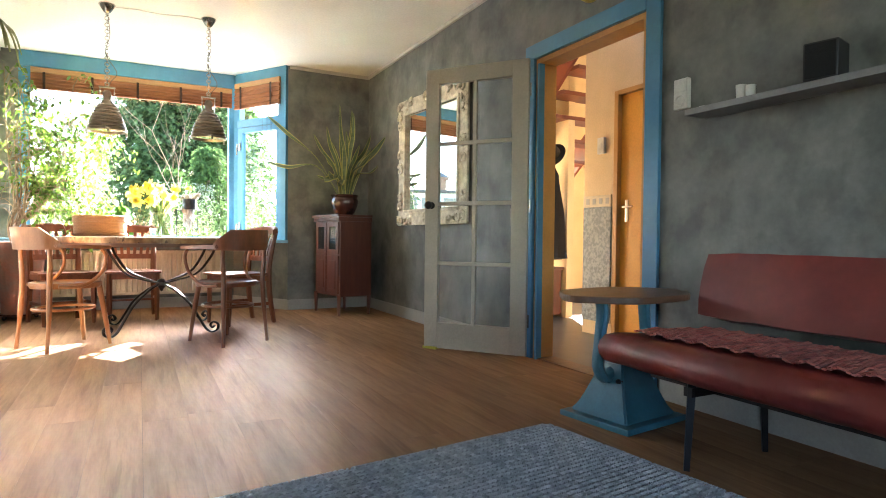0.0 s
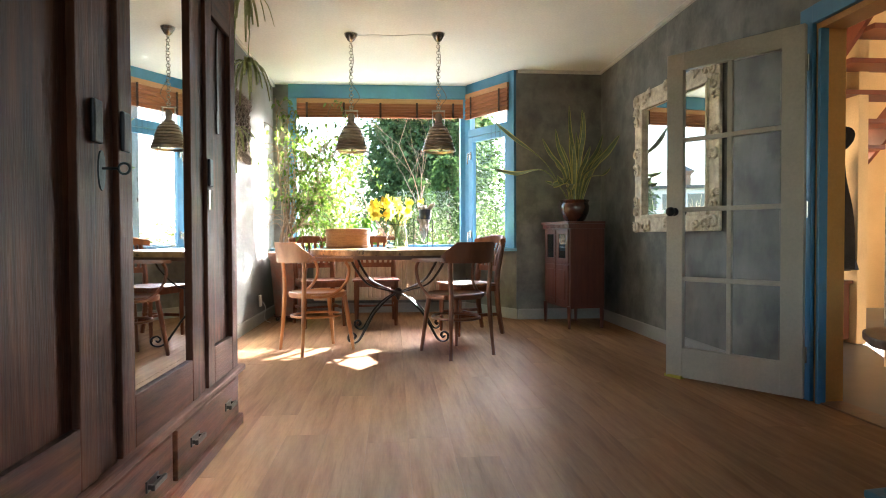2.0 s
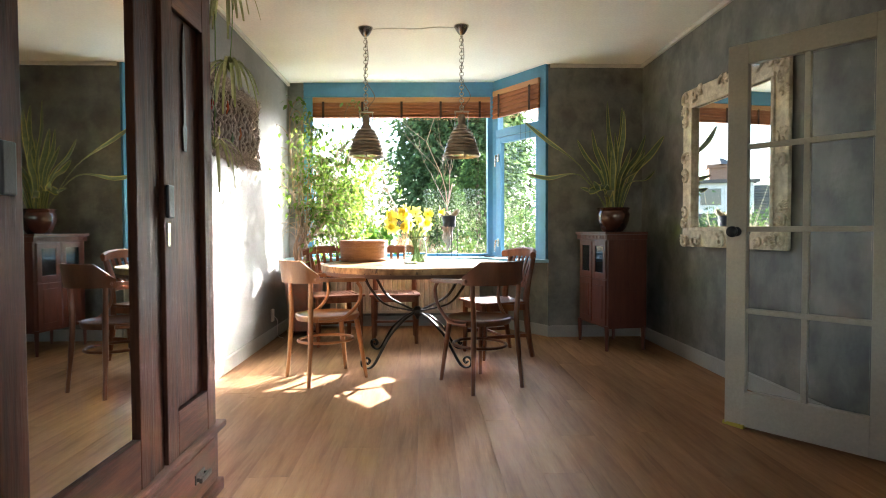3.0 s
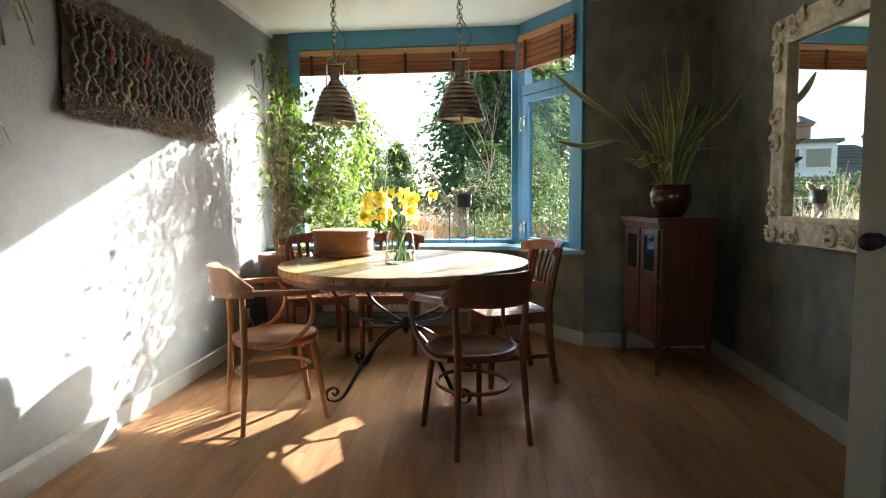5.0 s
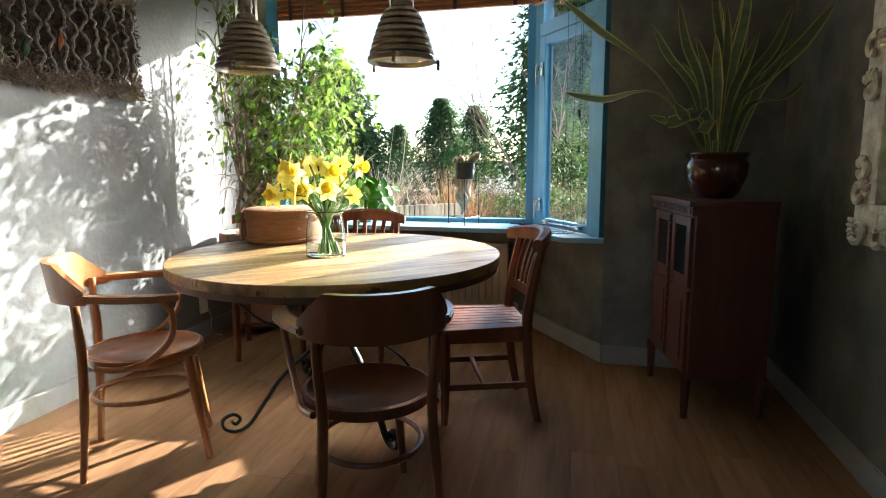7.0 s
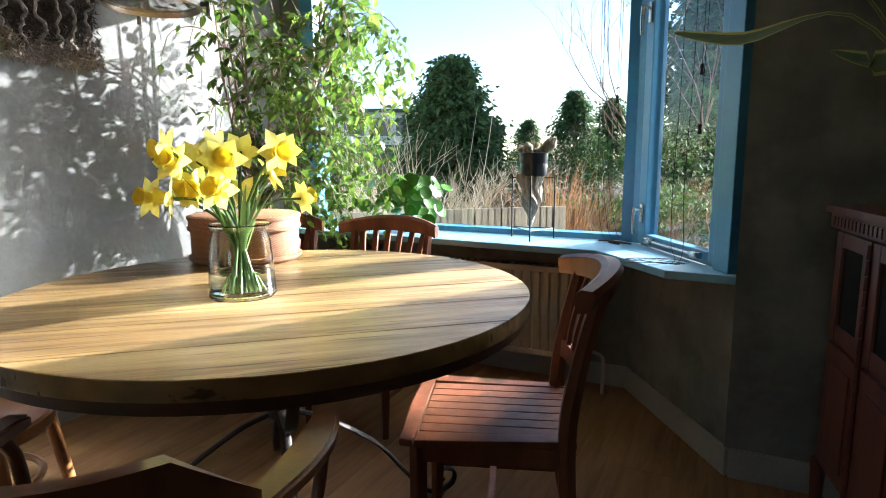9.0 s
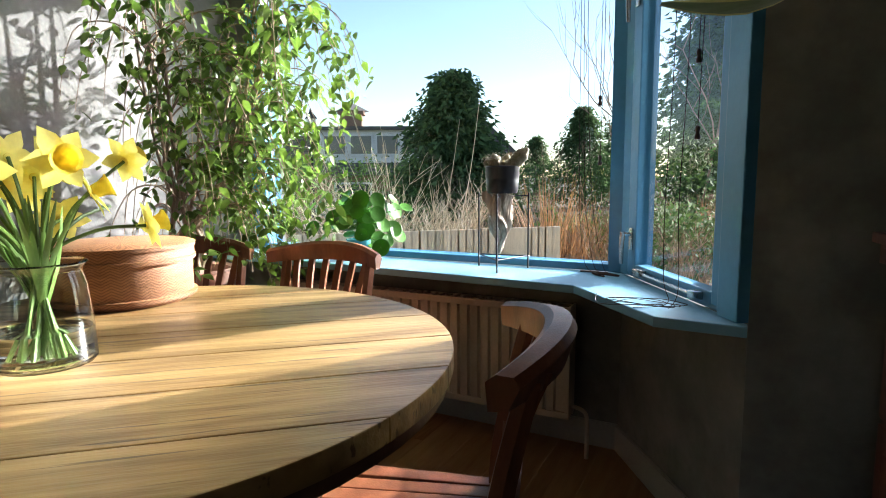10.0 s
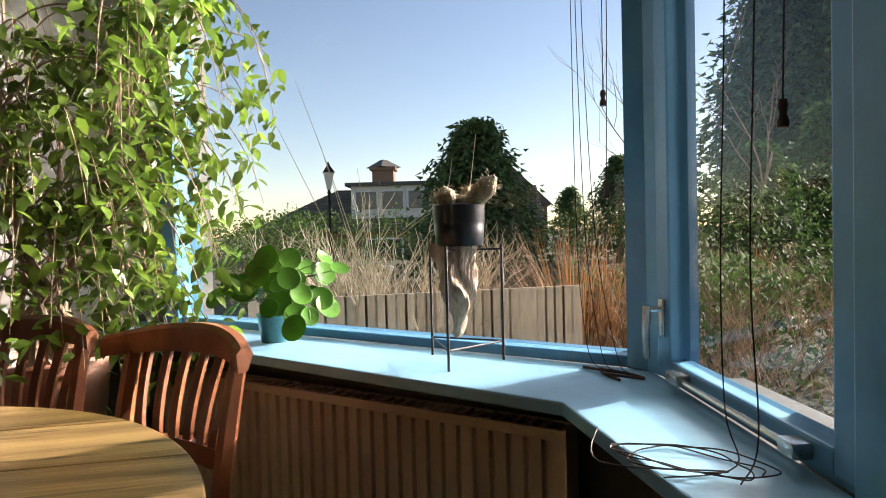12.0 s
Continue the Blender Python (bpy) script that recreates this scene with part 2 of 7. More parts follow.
streaks(TABLETOP, 5.0, (0.5, 11, 4), 0.61, 0.65, (0.36, 0.32, 0.3))
streaks(TABLETOP, 1.6, (0.5, 5, 4), 0.5, 0.66, (0.62, 0.55, 0.5))
streaks(PLANK, 4.0, (9, 0.5, 9), 0.6, 0.68, (0.84, 0.82, 0.8))
streaks(PLASTER, 6.0, (1, 1, 0.8), 0.5, 0.62, (0.72, 0.74, 0.74), 9.0)
streaks(PLASTER_L, 3.0, (1, 1, 1), 0.52, 0.66, (0.86, 0.86, 0.85), 9.0)
TABLEDGE = mat("dark_table_edge", (0.12, 0.06, 0.03), (0.07, 0.035, 0.02), 0.5, scale=6, bump=0.1)
IRON = mat("wrought_iron", (0.045, 0.04, 0.037), (0.03, 0.025, 0.022), 0.45, metal=0.7, scale=20, bump=0.2, fine=120)
PEWTER = mat("aged_nickel", (0.42, 0.37, 0.3), (0.3, 0.25, 0.19), 0.32, metal=0.9, scale=12, bump=0.08, fine=90)
STEEL = mat("brushed_steel", (0.6, 0.58, 0.54), None, 0.25, metal=1.0, scale=10, bump=0.02)
RADIATOR = mat("cream_enamel", (0.42, 0.37, 0.29), (0.37, 0.32, 0.25), 0.4, scale=3, bump=0.02)
BLIND = mat("reed_blind", (0.34, 0.13, 0.045), (0.22, 0.075, 0.025), 0.6, scale=5, stretch=(0.6, 0.6, 30), bump=0.25, fine=30)
BLINDRAIL = mat("blind_head_rail", (0.42, 0.22, 0.09), (0.34, 0.17, 0.07), 0.45, scale=4, stretch=(0.6, 0.6, 12), bump=0.05)
DARKCLOTH = mat("dark_brown_tape", (0.04, 0.02, 0.014), None, 0.9, scale=40)
WARDWOOD = mat("dark_oak", (0.105, 0.034, 0.016), (0.042, 0.014, 0.007), 0.5, scale=3.5, stretch=(9, 9, 0.7), bump=0.14, fine=22, spec=0.12, sharp=0.28, detail=8)
WARDWOOD_H = mat("dark_oak_across", (0.105, 0.034, 0.016), (0.042, 0.014, 0.007), 0.5, scale=3.5, stretch=(9, 0.7, 9), bump=0.14, fine=22, spec=0.12, sharp=0.28, detail=8)
CABWOOD = mat("mahogany_stain", (0.13, 0.035, 0.02), (0.07, 0.018, 0.011), 0.35, scale=4, stretch=(5, 5, 0.7), bump=0.06, fine=40, coat=0.15)
BLACKMETAL = mat("blackened_iron", (0.02, 0.02, 0.022), None, 0.45, metal=0.5, scale=30, bump=0.1)
BROWNGLAZE = mat("brown_glazed_pot", (0.07, 0.022, 0.014), (0.045, 0.014, 0.01), 0.15, scale=4, bump=0.03, coat=0.6)
TERRA = mat("patinated_terracotta", (0.36, 0.13, 0.075), (0.25, 0.17, 0.13), 0.75, scale=6, bump=0.25, fine=50, sharp=0.3)
SOIL = mat("potting_soil", (0.03, 0.02, 0.014), (0.06, 0.04, 0.03), 0.95, scale=40, bump=0.6)
LEATHER = mat("oxblood_leather", (0.19, 0.024, 0.017), (0.13, 0.016, 0.012), 0.38, scale=5, bump=0.22, fine=25)
RUGWOOL = mat("grey_wool", (0.52, 0.52, 0.5), (0.31, 0.315, 0.31), 0.95, scale=30, bump=0.6, fine=160, vary=0.3, island=True)
PETROL = mat("turquoise_cast_iron", (0.045, 0.18, 0.24), (0.035, 0.135, 0.185), 0.4, scale=6, bump=0.12, fine=60)
WALNUT = mat("worn_walnut", (0.15, 0.075, 0.04), (0.09, 0.042, 0.022), 0.4, scale=5, stretch=(1, 6, 6), bump=0.1)
MUSTARD = mat("mustard_door_paint", (0.75, 0.37, 0.045), (0.7, 0.33, 0.04), 0.45, scale=3, bump=0.03)
OCHRE = mat("ochre_jamb_paint", (0.55, 0.28, 0.08), (0.48, 0.24, 0.06), 0.45, scale=5, bump=0.04)
HALLWALL = mat("warm_hall_plaster", (0.72, 0.55, 0.32), (0.64, 0.48, 0.27), 0.7, scale=3, bump=0.08)
STAIRWOOD = mat("red_brown_stair", (0.2, 0.055, 0.03), (0.15, 0.04, 0.02), 0.4, scale=4, bump=0.05)
HALLFLOOR = mat("dark_hall_tile", (0.07, 0.065, 0.06), (0.05, 0.045, 0.042), 0.35, scale=6, bump=0.05)
CARVED = mat("chalk_white_carving", (0.74, 0.68, 0.53), (0.46, 0.4, 0.29), 0.7, scale=18, bump=0.35, fine=60, sharp=0.3)
PANE = glass("window_glass", (0.97, 0.99, 0.98), ior=1.22)
JAR = glass("jar_glass", (0.95, 0.98, 0.94))
WATER = glass("water", (0.93, 0.97, 0.88), ior=1.33)
MIRROR = mirror_mat("silvered_mirror")
BLACKPL = mat("black_plastic", (0.014, 0.014, 0.015), None, 0.4, bump=0.02)
WHITEPL = mat("white_plastic", (0.7, 0.68, 0.62), None, 0.35, bump=0.01)
LEAFG = mat("ficus_leaf", (0.13, 0.21, 0.026), (0.055, 0.11, 0.015), 0.35, scale=3, bump=0.03, vary=0.45, island=True, sub=0.48)
BARK = mat("pale_bark", (0.3, 0.22, 0.15), (0.16, 0.115, 0.07), 0.85, scale=14, stretch=(1, 1, 0.3), bump=0.5)
SNAKEG = mat("snake_leaf_green", (0.09, 0.14, 0.06), (0.17, 0.21, 0.11), 0.35, scale=16, stretch=(0.4, 0.4, 2), bump=0.03, sub=0.1)
SNAKEY = mat("snake_leaf_margin", (0.5, 0.47, 0.15), (0.4, 0.39, 0.12), 0.35, scale=8, bump=0.02, sub=0.15)
PILEA = mat("pilea_leaf", (0.07, 0.2, 0.02), (0.05, 0.15, 0.015), 0.3, scale=8, bump=0.03, vary=0.25, island=True, sub=0.4)
STEMG = mat("green_stem", (0.12, 0.22, 0.04), (0.09, 0.17, 0.03), 0.45, scale=10, bump=0.03, vary=0.2, island=True, sub=0.2)
DAFF = mat("daffodil_yellow", (0.93, 0.87, 0.25), (0.9, 0.82, 0.16), 0.5, scale=12, bump=0.05, vary=0.06, island=True, sub=0.5)
DAFFO = mat("daffodil_trumpet", (0.93, 0.78, 0.1), None, 0.5, scale=12, bump=0.05, sub=0.5)
BASKETM = mat("woven_rattan", (0.34, 0.16, 0.06), (0.24, 0.105, 0.038), 0.6, scale=10, stretch=(1, 1, 6), bump=0.35, fine=90)


def herringbone(m, radius, rise, turn):
    """Darkens a zigzag weave round an upright cylinder."""
    n, ln = m.node_tree.nodes, m.node_tree.links
    bsdf = n["Principled BSDF"]
    src = bsdf.inputs["Base Color"].links[0].from_socket
    xyz = n.new("ShaderNodeSeparateXYZ")
    ln.new(n.new("ShaderNodeTexCoord").outputs["Object"], xyz.inputs[0])

    def calc(op, a, b=None):
        q = n.new("ShaderNodeMath")
        q.operation = op
        for k, v in enumerate((a, b)):
            if v is None:
                continue
            if isinstance(v, (int, float)):
                q.inputs[k].default_value = v
            else:
                ln.new(v, q.inputs[k])
        return q.outputs[0]
    around = calc("MULTIPLY", calc("ARCTAN2", xyz.outputs["Y"], xyz.outputs["X"]), radius)
    zig = calc("PINGPONG", around, turn)
    wave = calc("FRACT", calc("DIVIDE", calc("ADD", calc("MULTIPLY", xyz.outputs["Z"], 2.0), zig), rise))
    line = calc("MULTIPLY", calc("LESS_THAN", wave, 0.38), 0.75)
    mx = n.new("ShaderNodeMix")
    mx.data_type, mx.blend_type = "RGBA", "MULTIPLY"
    ln.new(line, mx.inputs["Factor"])
    ln.new(src, mx.inputs["A"])
    mx.inputs["B"].default_value = (0.5, 0.42, 0.36, 1)
    ln.new(mx.outputs["Result"], bsdf.inputs["Base Color"])


herringbone(BASKETM, 0.206, 0.017, 0.026)
FELT = mat("felted_wool", (0.24, 0.2, 0.165), (0.36, 0.31, 0.26), 0.98, scale=18, bump=0.8, fine=120, vary=0.35, island=True)

# ---- the setting ----
XL, XR, YB, YRET, ZC = 0.66, 4.36, -2.2, 8.065, 2.72
P_R, P_M, P_L = Vector((3.412, 8.065, 0)), Vector((2.945, 8.81, 0)), Vector((0.84, 8.86, 0))
SILL_Z, WIN_T = 0.78, 2.57


def st(name, bm, material, label, category, smooth=False):
    return single(name, bm, material, label, category, None, smooth, kind="structure")


# Gap from y -0.1 to 0.7 is unseen, added to let fill light in.
bm = boxed(XL - 0.25, XL, 0.7, 9.1, 0, ZC + 0.1)
box(bm, XL - 0.25, XL, YB, -0.1, 0, ZC + 0.1)
box(bm, XL - 0.25, XL, -0.1, 0.7, 0, 0.8)
box(bm, XL - 0.25, XL, -0.1, 0.7, 2.4, ZC + 0.1)
st("wall_west", bm, PLASTER_L, "pale grey plastered wall with a wool hanging", "wall")
DY0, DY1, DZ = 3.74, 4.74, 2.05
bm = boxed(XR, XR + 0.14, YB, DY0, 0, ZC + 0.1)
box(bm, XR, XR + 0.14, DY1, YRET + 0.25, 0, ZC + 0.1)
box(bm, XR, XR + 0.14, DY0, DY1, DZ, ZC + 0.1)
st("wall_east", bm, PLASTER, "mottled dark grey limewashed wall with a doorway", "wall")
# Depth beyond the glass is unseen, stretched outward to shade the table.
st("wall_north", boxed(P_R.x + 0.002, XR, YRET, YRET + 0.56, 0, ZC + 0.1), PLASTER, "mottled dark grey wall beside the bay window", "wall")
# Opening is out of view, added to brighten the room from behind.
bm = boxed(XL - 0.25, 1.6, YB - 0.2, YB, 0, ZC + 0.1)
box(bm, 3.4, XR + 0.14, YB - 0.2, YB, 0, ZC + 0.1)
box(bm, 1.6, 3.4, YB - 0.2, YB, 0, 0.8)
box(bm, 1.6, 3.4, YB - 0.2, YB, 2.35, ZC + 0.1)
st("wall_south", bm, PLASTER_L, "plain plastered end wall with an added unseen opening for fill light", "wall")
st("ceiling", boxed(XL - 0.25, XR + 0.14, YB - 0.2, 9.2, ZC, ZC + 0.2), WHITE, "cream painted smooth ceiling", "ceiling")
floor = st("floor", boxed(XL - 0.2, XR + 0.1, YB - 0.1, 9.0, -0.12, -0.014), GAP, "oiled oak plank floor", "floor")

# low wall under the bay, in three runs
def wall_run(a, b, z0, z1, t, bm=None):
    """A wall from a to b whose room face lies on the line, t thick to the outside."""
    bm = bm or bmesh.new()
    d = (b - a).normalized()
    n = Vector((-d.y, d.x, 0))
    prism(bm, [(p.x, p.y) for p in (a, b, b + n * t, a + n * t)], z0, z1)
    return bm


bay = wall_run(P_R + Vector((0.02, 0, 0)), P_M, 0, SILL_Z - 0.03, -0.25)
st("wall_bay_side", bay, PLASTER, "dark grey low wall under the side window", "wall")
st("wall_bay", wall_run(P_M, Vector((XL, 8.865, 0)), 0, SILL_Z - 0.03, -0.25), PLASTER, "dark grey low wall behind the radiator", "wall")
st("wall_bay_corner", boxed(XL, 0.845, 8.86, 9.1, SILL_Z - 0.03, ZC), PLASTER, "narrow dark wall beside the bay window", "wall")

# skirting boards and cornices
for name, a, b in (("baseboard_west", (XL, 6.2), (XL, 8.86)), ("baseboard_east", (XR, 8.06), (XR, DY1 + 0.13)), ("baseboard_east_far", (XR, DY0 - 0.13), (XR, YB)),
                   ("baseboard_north", (P_R.x + 0.02, YRET), (XR, YRET)), ("baseboard_bay_side", (P_M.x, P_M.y), (P_R.x + 0.02, YRET)), ("baseboard_bay", (XL, 8.86), (P_M.x, P_M.y))):
    a, b = Vector((*a, 0)), Vector((*b, 0))
    bm = wall_run(a, b, 0, 0.115, -0.018)
    es = [e for e in bm.edges if all(v.co.z > 0.1 for v in e.verts)]
    bmesh.ops.bevel(bm, geom=es, offset=0.006, segments=2, affect="EDGES")
    st(name, bm, SKIRT, "grey painted skirting board", "skirting board")
st("baseboard_west_deep", boxed(XL, XL + 0.07, 4.68, 6.2, 0, 0.125, 0.006), SKIRT, "deep boxed grey skirting along the wall", "skirting board")
for name, a, b in (("cornice_east", (XR, YRET), (XR, YB)), ("cornice_north", (P_R.x + 0.02, YRET), (XR, YRET)), ("cornice_west", (XL, YB), (XL, 8.86))):
    a, b = Vector((*a, 0)), Vector((*b, 0))
    st(name, wall_run(a, b, ZC - 0.035, ZC - 0.002, -0.025), CORNICE, "thin cream ceiling cornice", "cornice")

# ---- bay window ----
def frame_m(a, b):
    """Local x along the run from a to b, y to the outside."""
    d = (b - a).normalized()
    return Matrix.Translation(a) @ Matrix(((d.x, -d.y, 0, 0), (d.y, d.x, 0, 0), (0, 0, 1, 0), (0, 0, 0, 1)))


win = thing("window_1", Matrix(), "blue painted fixed bay window with a large pane", "window", kind="structure")
m = frame_m(P_L, P_M)
wl = (P_M - P_L).length
part("bottom_rail", box(bmesh.new(), 0, wl, 0.0, 0.1, SILL_Z, 0.812, 0.004, m), BLUE, win)
part("top_rail", box(bmesh.new(), -0.0, wl, -0.03, 0.1, 2.56, ZC, 0.004, m), BLUE, win)
part("head_rail", box(bmesh.new(), 0.1, wl - 0.05, 0.012, 0.09, 2.48, 2.56, 0.004, m), BLUE, win)
part("post", box(bmesh.new(), -0.005, 0.1, -0.02, 0.11, SILL_Z, 2.56, 0.004, m), BLUE, win)
pane = part("pane", box(bmesh.new(), 0.1, wl - 0.05, 0.05, 0.058, 0.812, 2.48, 0, m), PANE, win)
pane.visible_shadow = False
# corner post between both windows
bm = bmesh.new()
prism(bm, [(P_M.x - 0.06, P_M.y - 0.005), (P_M.x - 0.005, P_M.y - 0.02), (P_M.x + 0.05, P_M.y - 0.07), (P_M.x + 0.12, P_M.y + 0.0), (P_M.x + 0.02, P_M.y + 0.11), (P_M.x - 0.06, P_M.y + 0.11)], SILL_Z, ZC, 0.004)
part("corner_post", bm, BLUE, win)

win2 = thing("window_2", Matrix(), "blue painted side window with a hinged casement", "window", kind="structure")
m2 = frame_m(P_M, P_R)
sl = (P_R - P_M).length
TZ = 2.14
part("post", box(bmesh.new(), sl - 0.105, sl - 0.004, -0.03, 0.1, SILL_Z, ZC, 0.004, m2), BLUE, win2)
part("bottom_rail", box(bmesh.new(), 0.06, sl - 0.07, 0.0, 0.1, SILL_Z, 0.796, 0.004, m2), BLUE, win2)
part("transom", box(bmesh.new(), 0.06, sl - 0.07, -0.005, 0.1, TZ - 0.045, TZ + 0.045, 0.006, m2), BLUE, win2)
part("top_rail", box(bmesh.new(), 0.06, sl - 0.07, -0.03, 0.1, 2.56, ZC, 0.004, m2), BLUE, win2)
sash = bmesh.new()
x0, x1, z0, z1 = 0.075, sl - 0.11, 0.797, TZ - 0.05
for a in ((x0, x0 + 0.075, z0, z1), (x1 - 0.06, x1, z0, z1), (x0 + 0.075, x1 - 0.06, z0, z0 + 0.04), (x0 + 0.075, x1 - 0.06, z1 - 0.06, z1)):
    box(sash, a[0], a[1], -0.012, 0.045, a[2], a[3], 0.005, m2)
sash = part("casement", sash, BLUE, win2)
p2 = part("pane", box(bmesh.new(), x0 + 0.07, x1 - 0.055, 0.014, 0.022, z0 + 0.035, z1 - 0.055, 0, m2), PANE, sash)
p2.visible_shadow = False
p3 = part("upper_pane", box(bmesh.new(), 0.06, sl - 0.07, 0.03, 0.038, TZ + 0.04, 2.57, 0, m2), PANE, win2)
p3.visible_shadow = False
for zc in (0.935, 1.87):
    bm = bmesh.new()
    box(bm, 0.098, 0.128, -0.021, -0.012, zc - 0.045, zc + 0.045, 0.004, m2)
    tube(bm, [m2 @ Vector((0.113, -0.02, zc + 0.02)), m2 @ Vector((0.113, -0.05, zc + 0.02))], 0.008)
    tube(bm, [m2 @ Vector((0.113, -0.05, zc + 0.03)), m2 @ Vector((0.106, -0.052, zc - 0.03)), m2 @ Vector((0.1, -0.048, zc - 0.1))], [0.011, 0.01, 0.008])
    part("handle", bm, STEEL, sash, "brushed metal casement handle", smooth=True)
bm = bmesh.new()
tube(bm, [m2 @ Vector((0.22, -0.03, 0.815)), m2 @ Vector((x1 - 0.1, -0.03, 0.815))], 0.007)
box(bm, 0.2, 0.26, -0.045, -0.012, 0.803, 0.829, 0.004, m2)
box(bm, x1 - 0.14, x1 - 0.1, -0.045, -0.012, 0.803, 0.829, 0.004, m2)
part("window_stay", bm, STEEL, sash, "metal casement stay", smooth=True)

# sill
bm = bmesh.new()
prism(bm, [(XL + 0.002, 8.855), (XL + 0.002, 8.575), (0.9, 8.575), (2.835, 8.435), (3.17, 8.045), (3.412, 8.025), (3.412, 8.062), (P_R.x - 0.004, P_R.y), (P_M.x, P_M.y)], SILL_Z - 0.032, SILL_Z, 0.005)
SILLM = mat("pale_blue_sill_paint", (0.18, 0.37, 0.5), (0.145, 0.32, 0.45), 0.35, scale=5, bump=0.04, fine=30)
st("window_sill", bm, SILLM, "pale blue painted deep window sill", "window sill")

# ---- doorway to the hall ----
door_frame = thing("door_frame", Matrix(), "blue painted door casing with an ochre jamb", "door frame", kind="structure")
part("casing", boxed(XR - 0.022, XR - 0.001, DY1, DY1 + 0.1, 0, DZ + 0.1, 0.004), BLUE, door_frame)
part("casing", boxed(XR - 0.022, XR - 0.001, DY0 - 0.1, DY0, 0, DZ + 0.1, 0.004), BLUE, door_frame)
part("head_casing", boxed(XR - 0.026, XR - 0.001, DY0, DY1, DZ, DZ + 0.1, 0.004), BLUE, door_frame)
part("jamb", boxed(XR, XR + 0.145, DY1 - 0.035, DY1 - 0.001, 0, DZ - 0.001, 0.003), OCHRE, door_frame)
part("jamb", boxed(XR, XR + 0.145, DY0 + 0.001, DY0 + 0.035, 0, DZ - 0.001, 0.003), OCHRE, door_frame)
part("head", boxed(XR, XR + 0.145, DY0 + 0.035, DY1 - 0.035, DZ - 0.035, DZ - 0.001, 0.003), OCHRE, door_frame)
part("rebate", boxed(XR - 0.018, XR + 0.03, DY1 - 0.055, DY1 - 0.036, 0, DZ - 0.04, 0.002), BLUE, door_frame)
part("threshold", boxed(XR - 0.0, XR + 0.145, DY0 + 0.036, DY1 - 0.036, -0.01, 0.008, 0.003), WALNUT, door_frame)

# open glazed door, two columns of four panes over a solid bottom rail
hinge, tip = Vector((4.315, 4.757, 0)), Vector((3.84, 5.38, 0))
dm = frame_m(hinge, tip)
DL, DT, DH = (tip - hinge).length, 0.02, 2.055
door = thing("door_1", dm, "open stone grey glazed door standing into the room", "door", kind="structure")
for nm, a in (("stile", (0.0, 0.115, 0.012, DH)), ("stile", (DL - 0.105, DL, 0.012, DH)), ("top_rail", (0.115, DL - 0.105, DH - 0.11, DH)), ("bottom_rail", (0.115, DL - 0.105, 0.012, 0.2))):
    part(nm, boxed(a[0], a[1], -DT, DT, a[2], a[3], 0.004), DOORPAINT, door)
gx0, gx1, gz0, gz1 = 0.115, DL - 0.105, 0.2, DH - 0.11
part("glazing_bar", boxed((gx0 + gx1) / 2 - 0.014, (gx0 + gx1) / 2 + 0.014, -0.014, 0.014, gz0, gz1, 0.004), DOORPAINT, door)
for k in range(1, 4):
    z = gz0 + (gz1 - gz0) * k / 4
    part("glazing_bar", boxed(gx0, gx1, -0.016, 0.016, z - 0.014, z + 0.014, 0.004), DOORPAINT, door)
for i in range(2):
    for k in range(4):
        a = gx0 + (gx1 - gx0) * i / 2 + 0.01
        z = gz0 + (gz1 - gz0) * k / 4 + 0.01
        g = part("pane", boxed(a, a + (gx1 - gx0) / 2 - 0.02, -0.002, 0.002, z, z + (gz1 - gz0) / 4 - 0.02), PANE, door)
        g.visible_shadow = False
for s in (-1, 1):
    bm = bmesh.new()
    lathe(bm, [(0, 0), (0.026, 0), (0.026, 0.006), (0.011, 0.01), (0.01, 0.03), (0.022, 0.036), (0.03, 0.05), (0.028, 0.064), (0.015, 0.072), (0, 0.074)], 20)
    bmesh.ops.transform(bm, matrix=Matrix.Translation((DL - 0.055, s * DT, 1.06)) @ Matrix.Rotation(-s * math.pi / 2, 4, "X"), verts=bm.verts[:])
    part("door_knob", bm, BLACKMETAL, door, "dark metal door knob", smooth=True)
for z in (0.25, 1.05, 1.85):
    part("hinge", tube(bmesh.new(), [(-0.004, -DT - 0.002, z - 0.045), (-0.004, -DT - 0.002, z + 0.045)], 0.008), STEEL, door, smooth=True)
bm = bmesh.new()
prism(bm, [(0, -0.03), (0.12, -0.012), (0.12, 0.012), (0, 0.03)], 0, 0.02, 0.004)
single("door_wedge", bm, mat("yellow_rubber", (0.45, 0.4, 0.05), None, 0.6), "yellow-green rubber wedge under the open door", "door wedge", at=Matrix.Translation((3.9, 5.29, 0.001)) @ Matrix.Rotation(2.2, 4, "Z"))

# ---- radiator ----
rad = thing("radiator", pose(0, 0, 0), "cream enamelled panel radiator below the window", "radiator")
bm = bmesh.new()
RX0, RX1, RY, RZ0, RZ1 = 1.15, 2.775, 8.62, 0.17, 0.65
pts = []
pitch = 0.05
x = RX0 + 0.03
n = int((RX1 - RX0 - 0.06) / pitch)
for i in range(n):
    a = x + i * pitch
    pts += [(a, 0.0), (a + 0.03, 0.0), (a + 0.037, 0.012), (a + 0.043, 0.012)]
front = [(RX0, 0.0)] + pts + [(RX1, 0.0)]
for zz in ((RZ0 + 0.03, RZ1 - 0.03),):
    lo = [bm.verts.new((px, RY + py, zz[0])) for px, py in front]
    hi = [bm.verts.new((px, RY + py, zz[1])) for px, py in front]
    for i in range(len(front) - 1):
        bm.faces.new((lo[i], lo[i + 1], hi[i + 1], hi[i]))
box(bm, RX0, RX1, RY, RY + 0.014, RZ0, RZ0 + 0.03, 0.003)
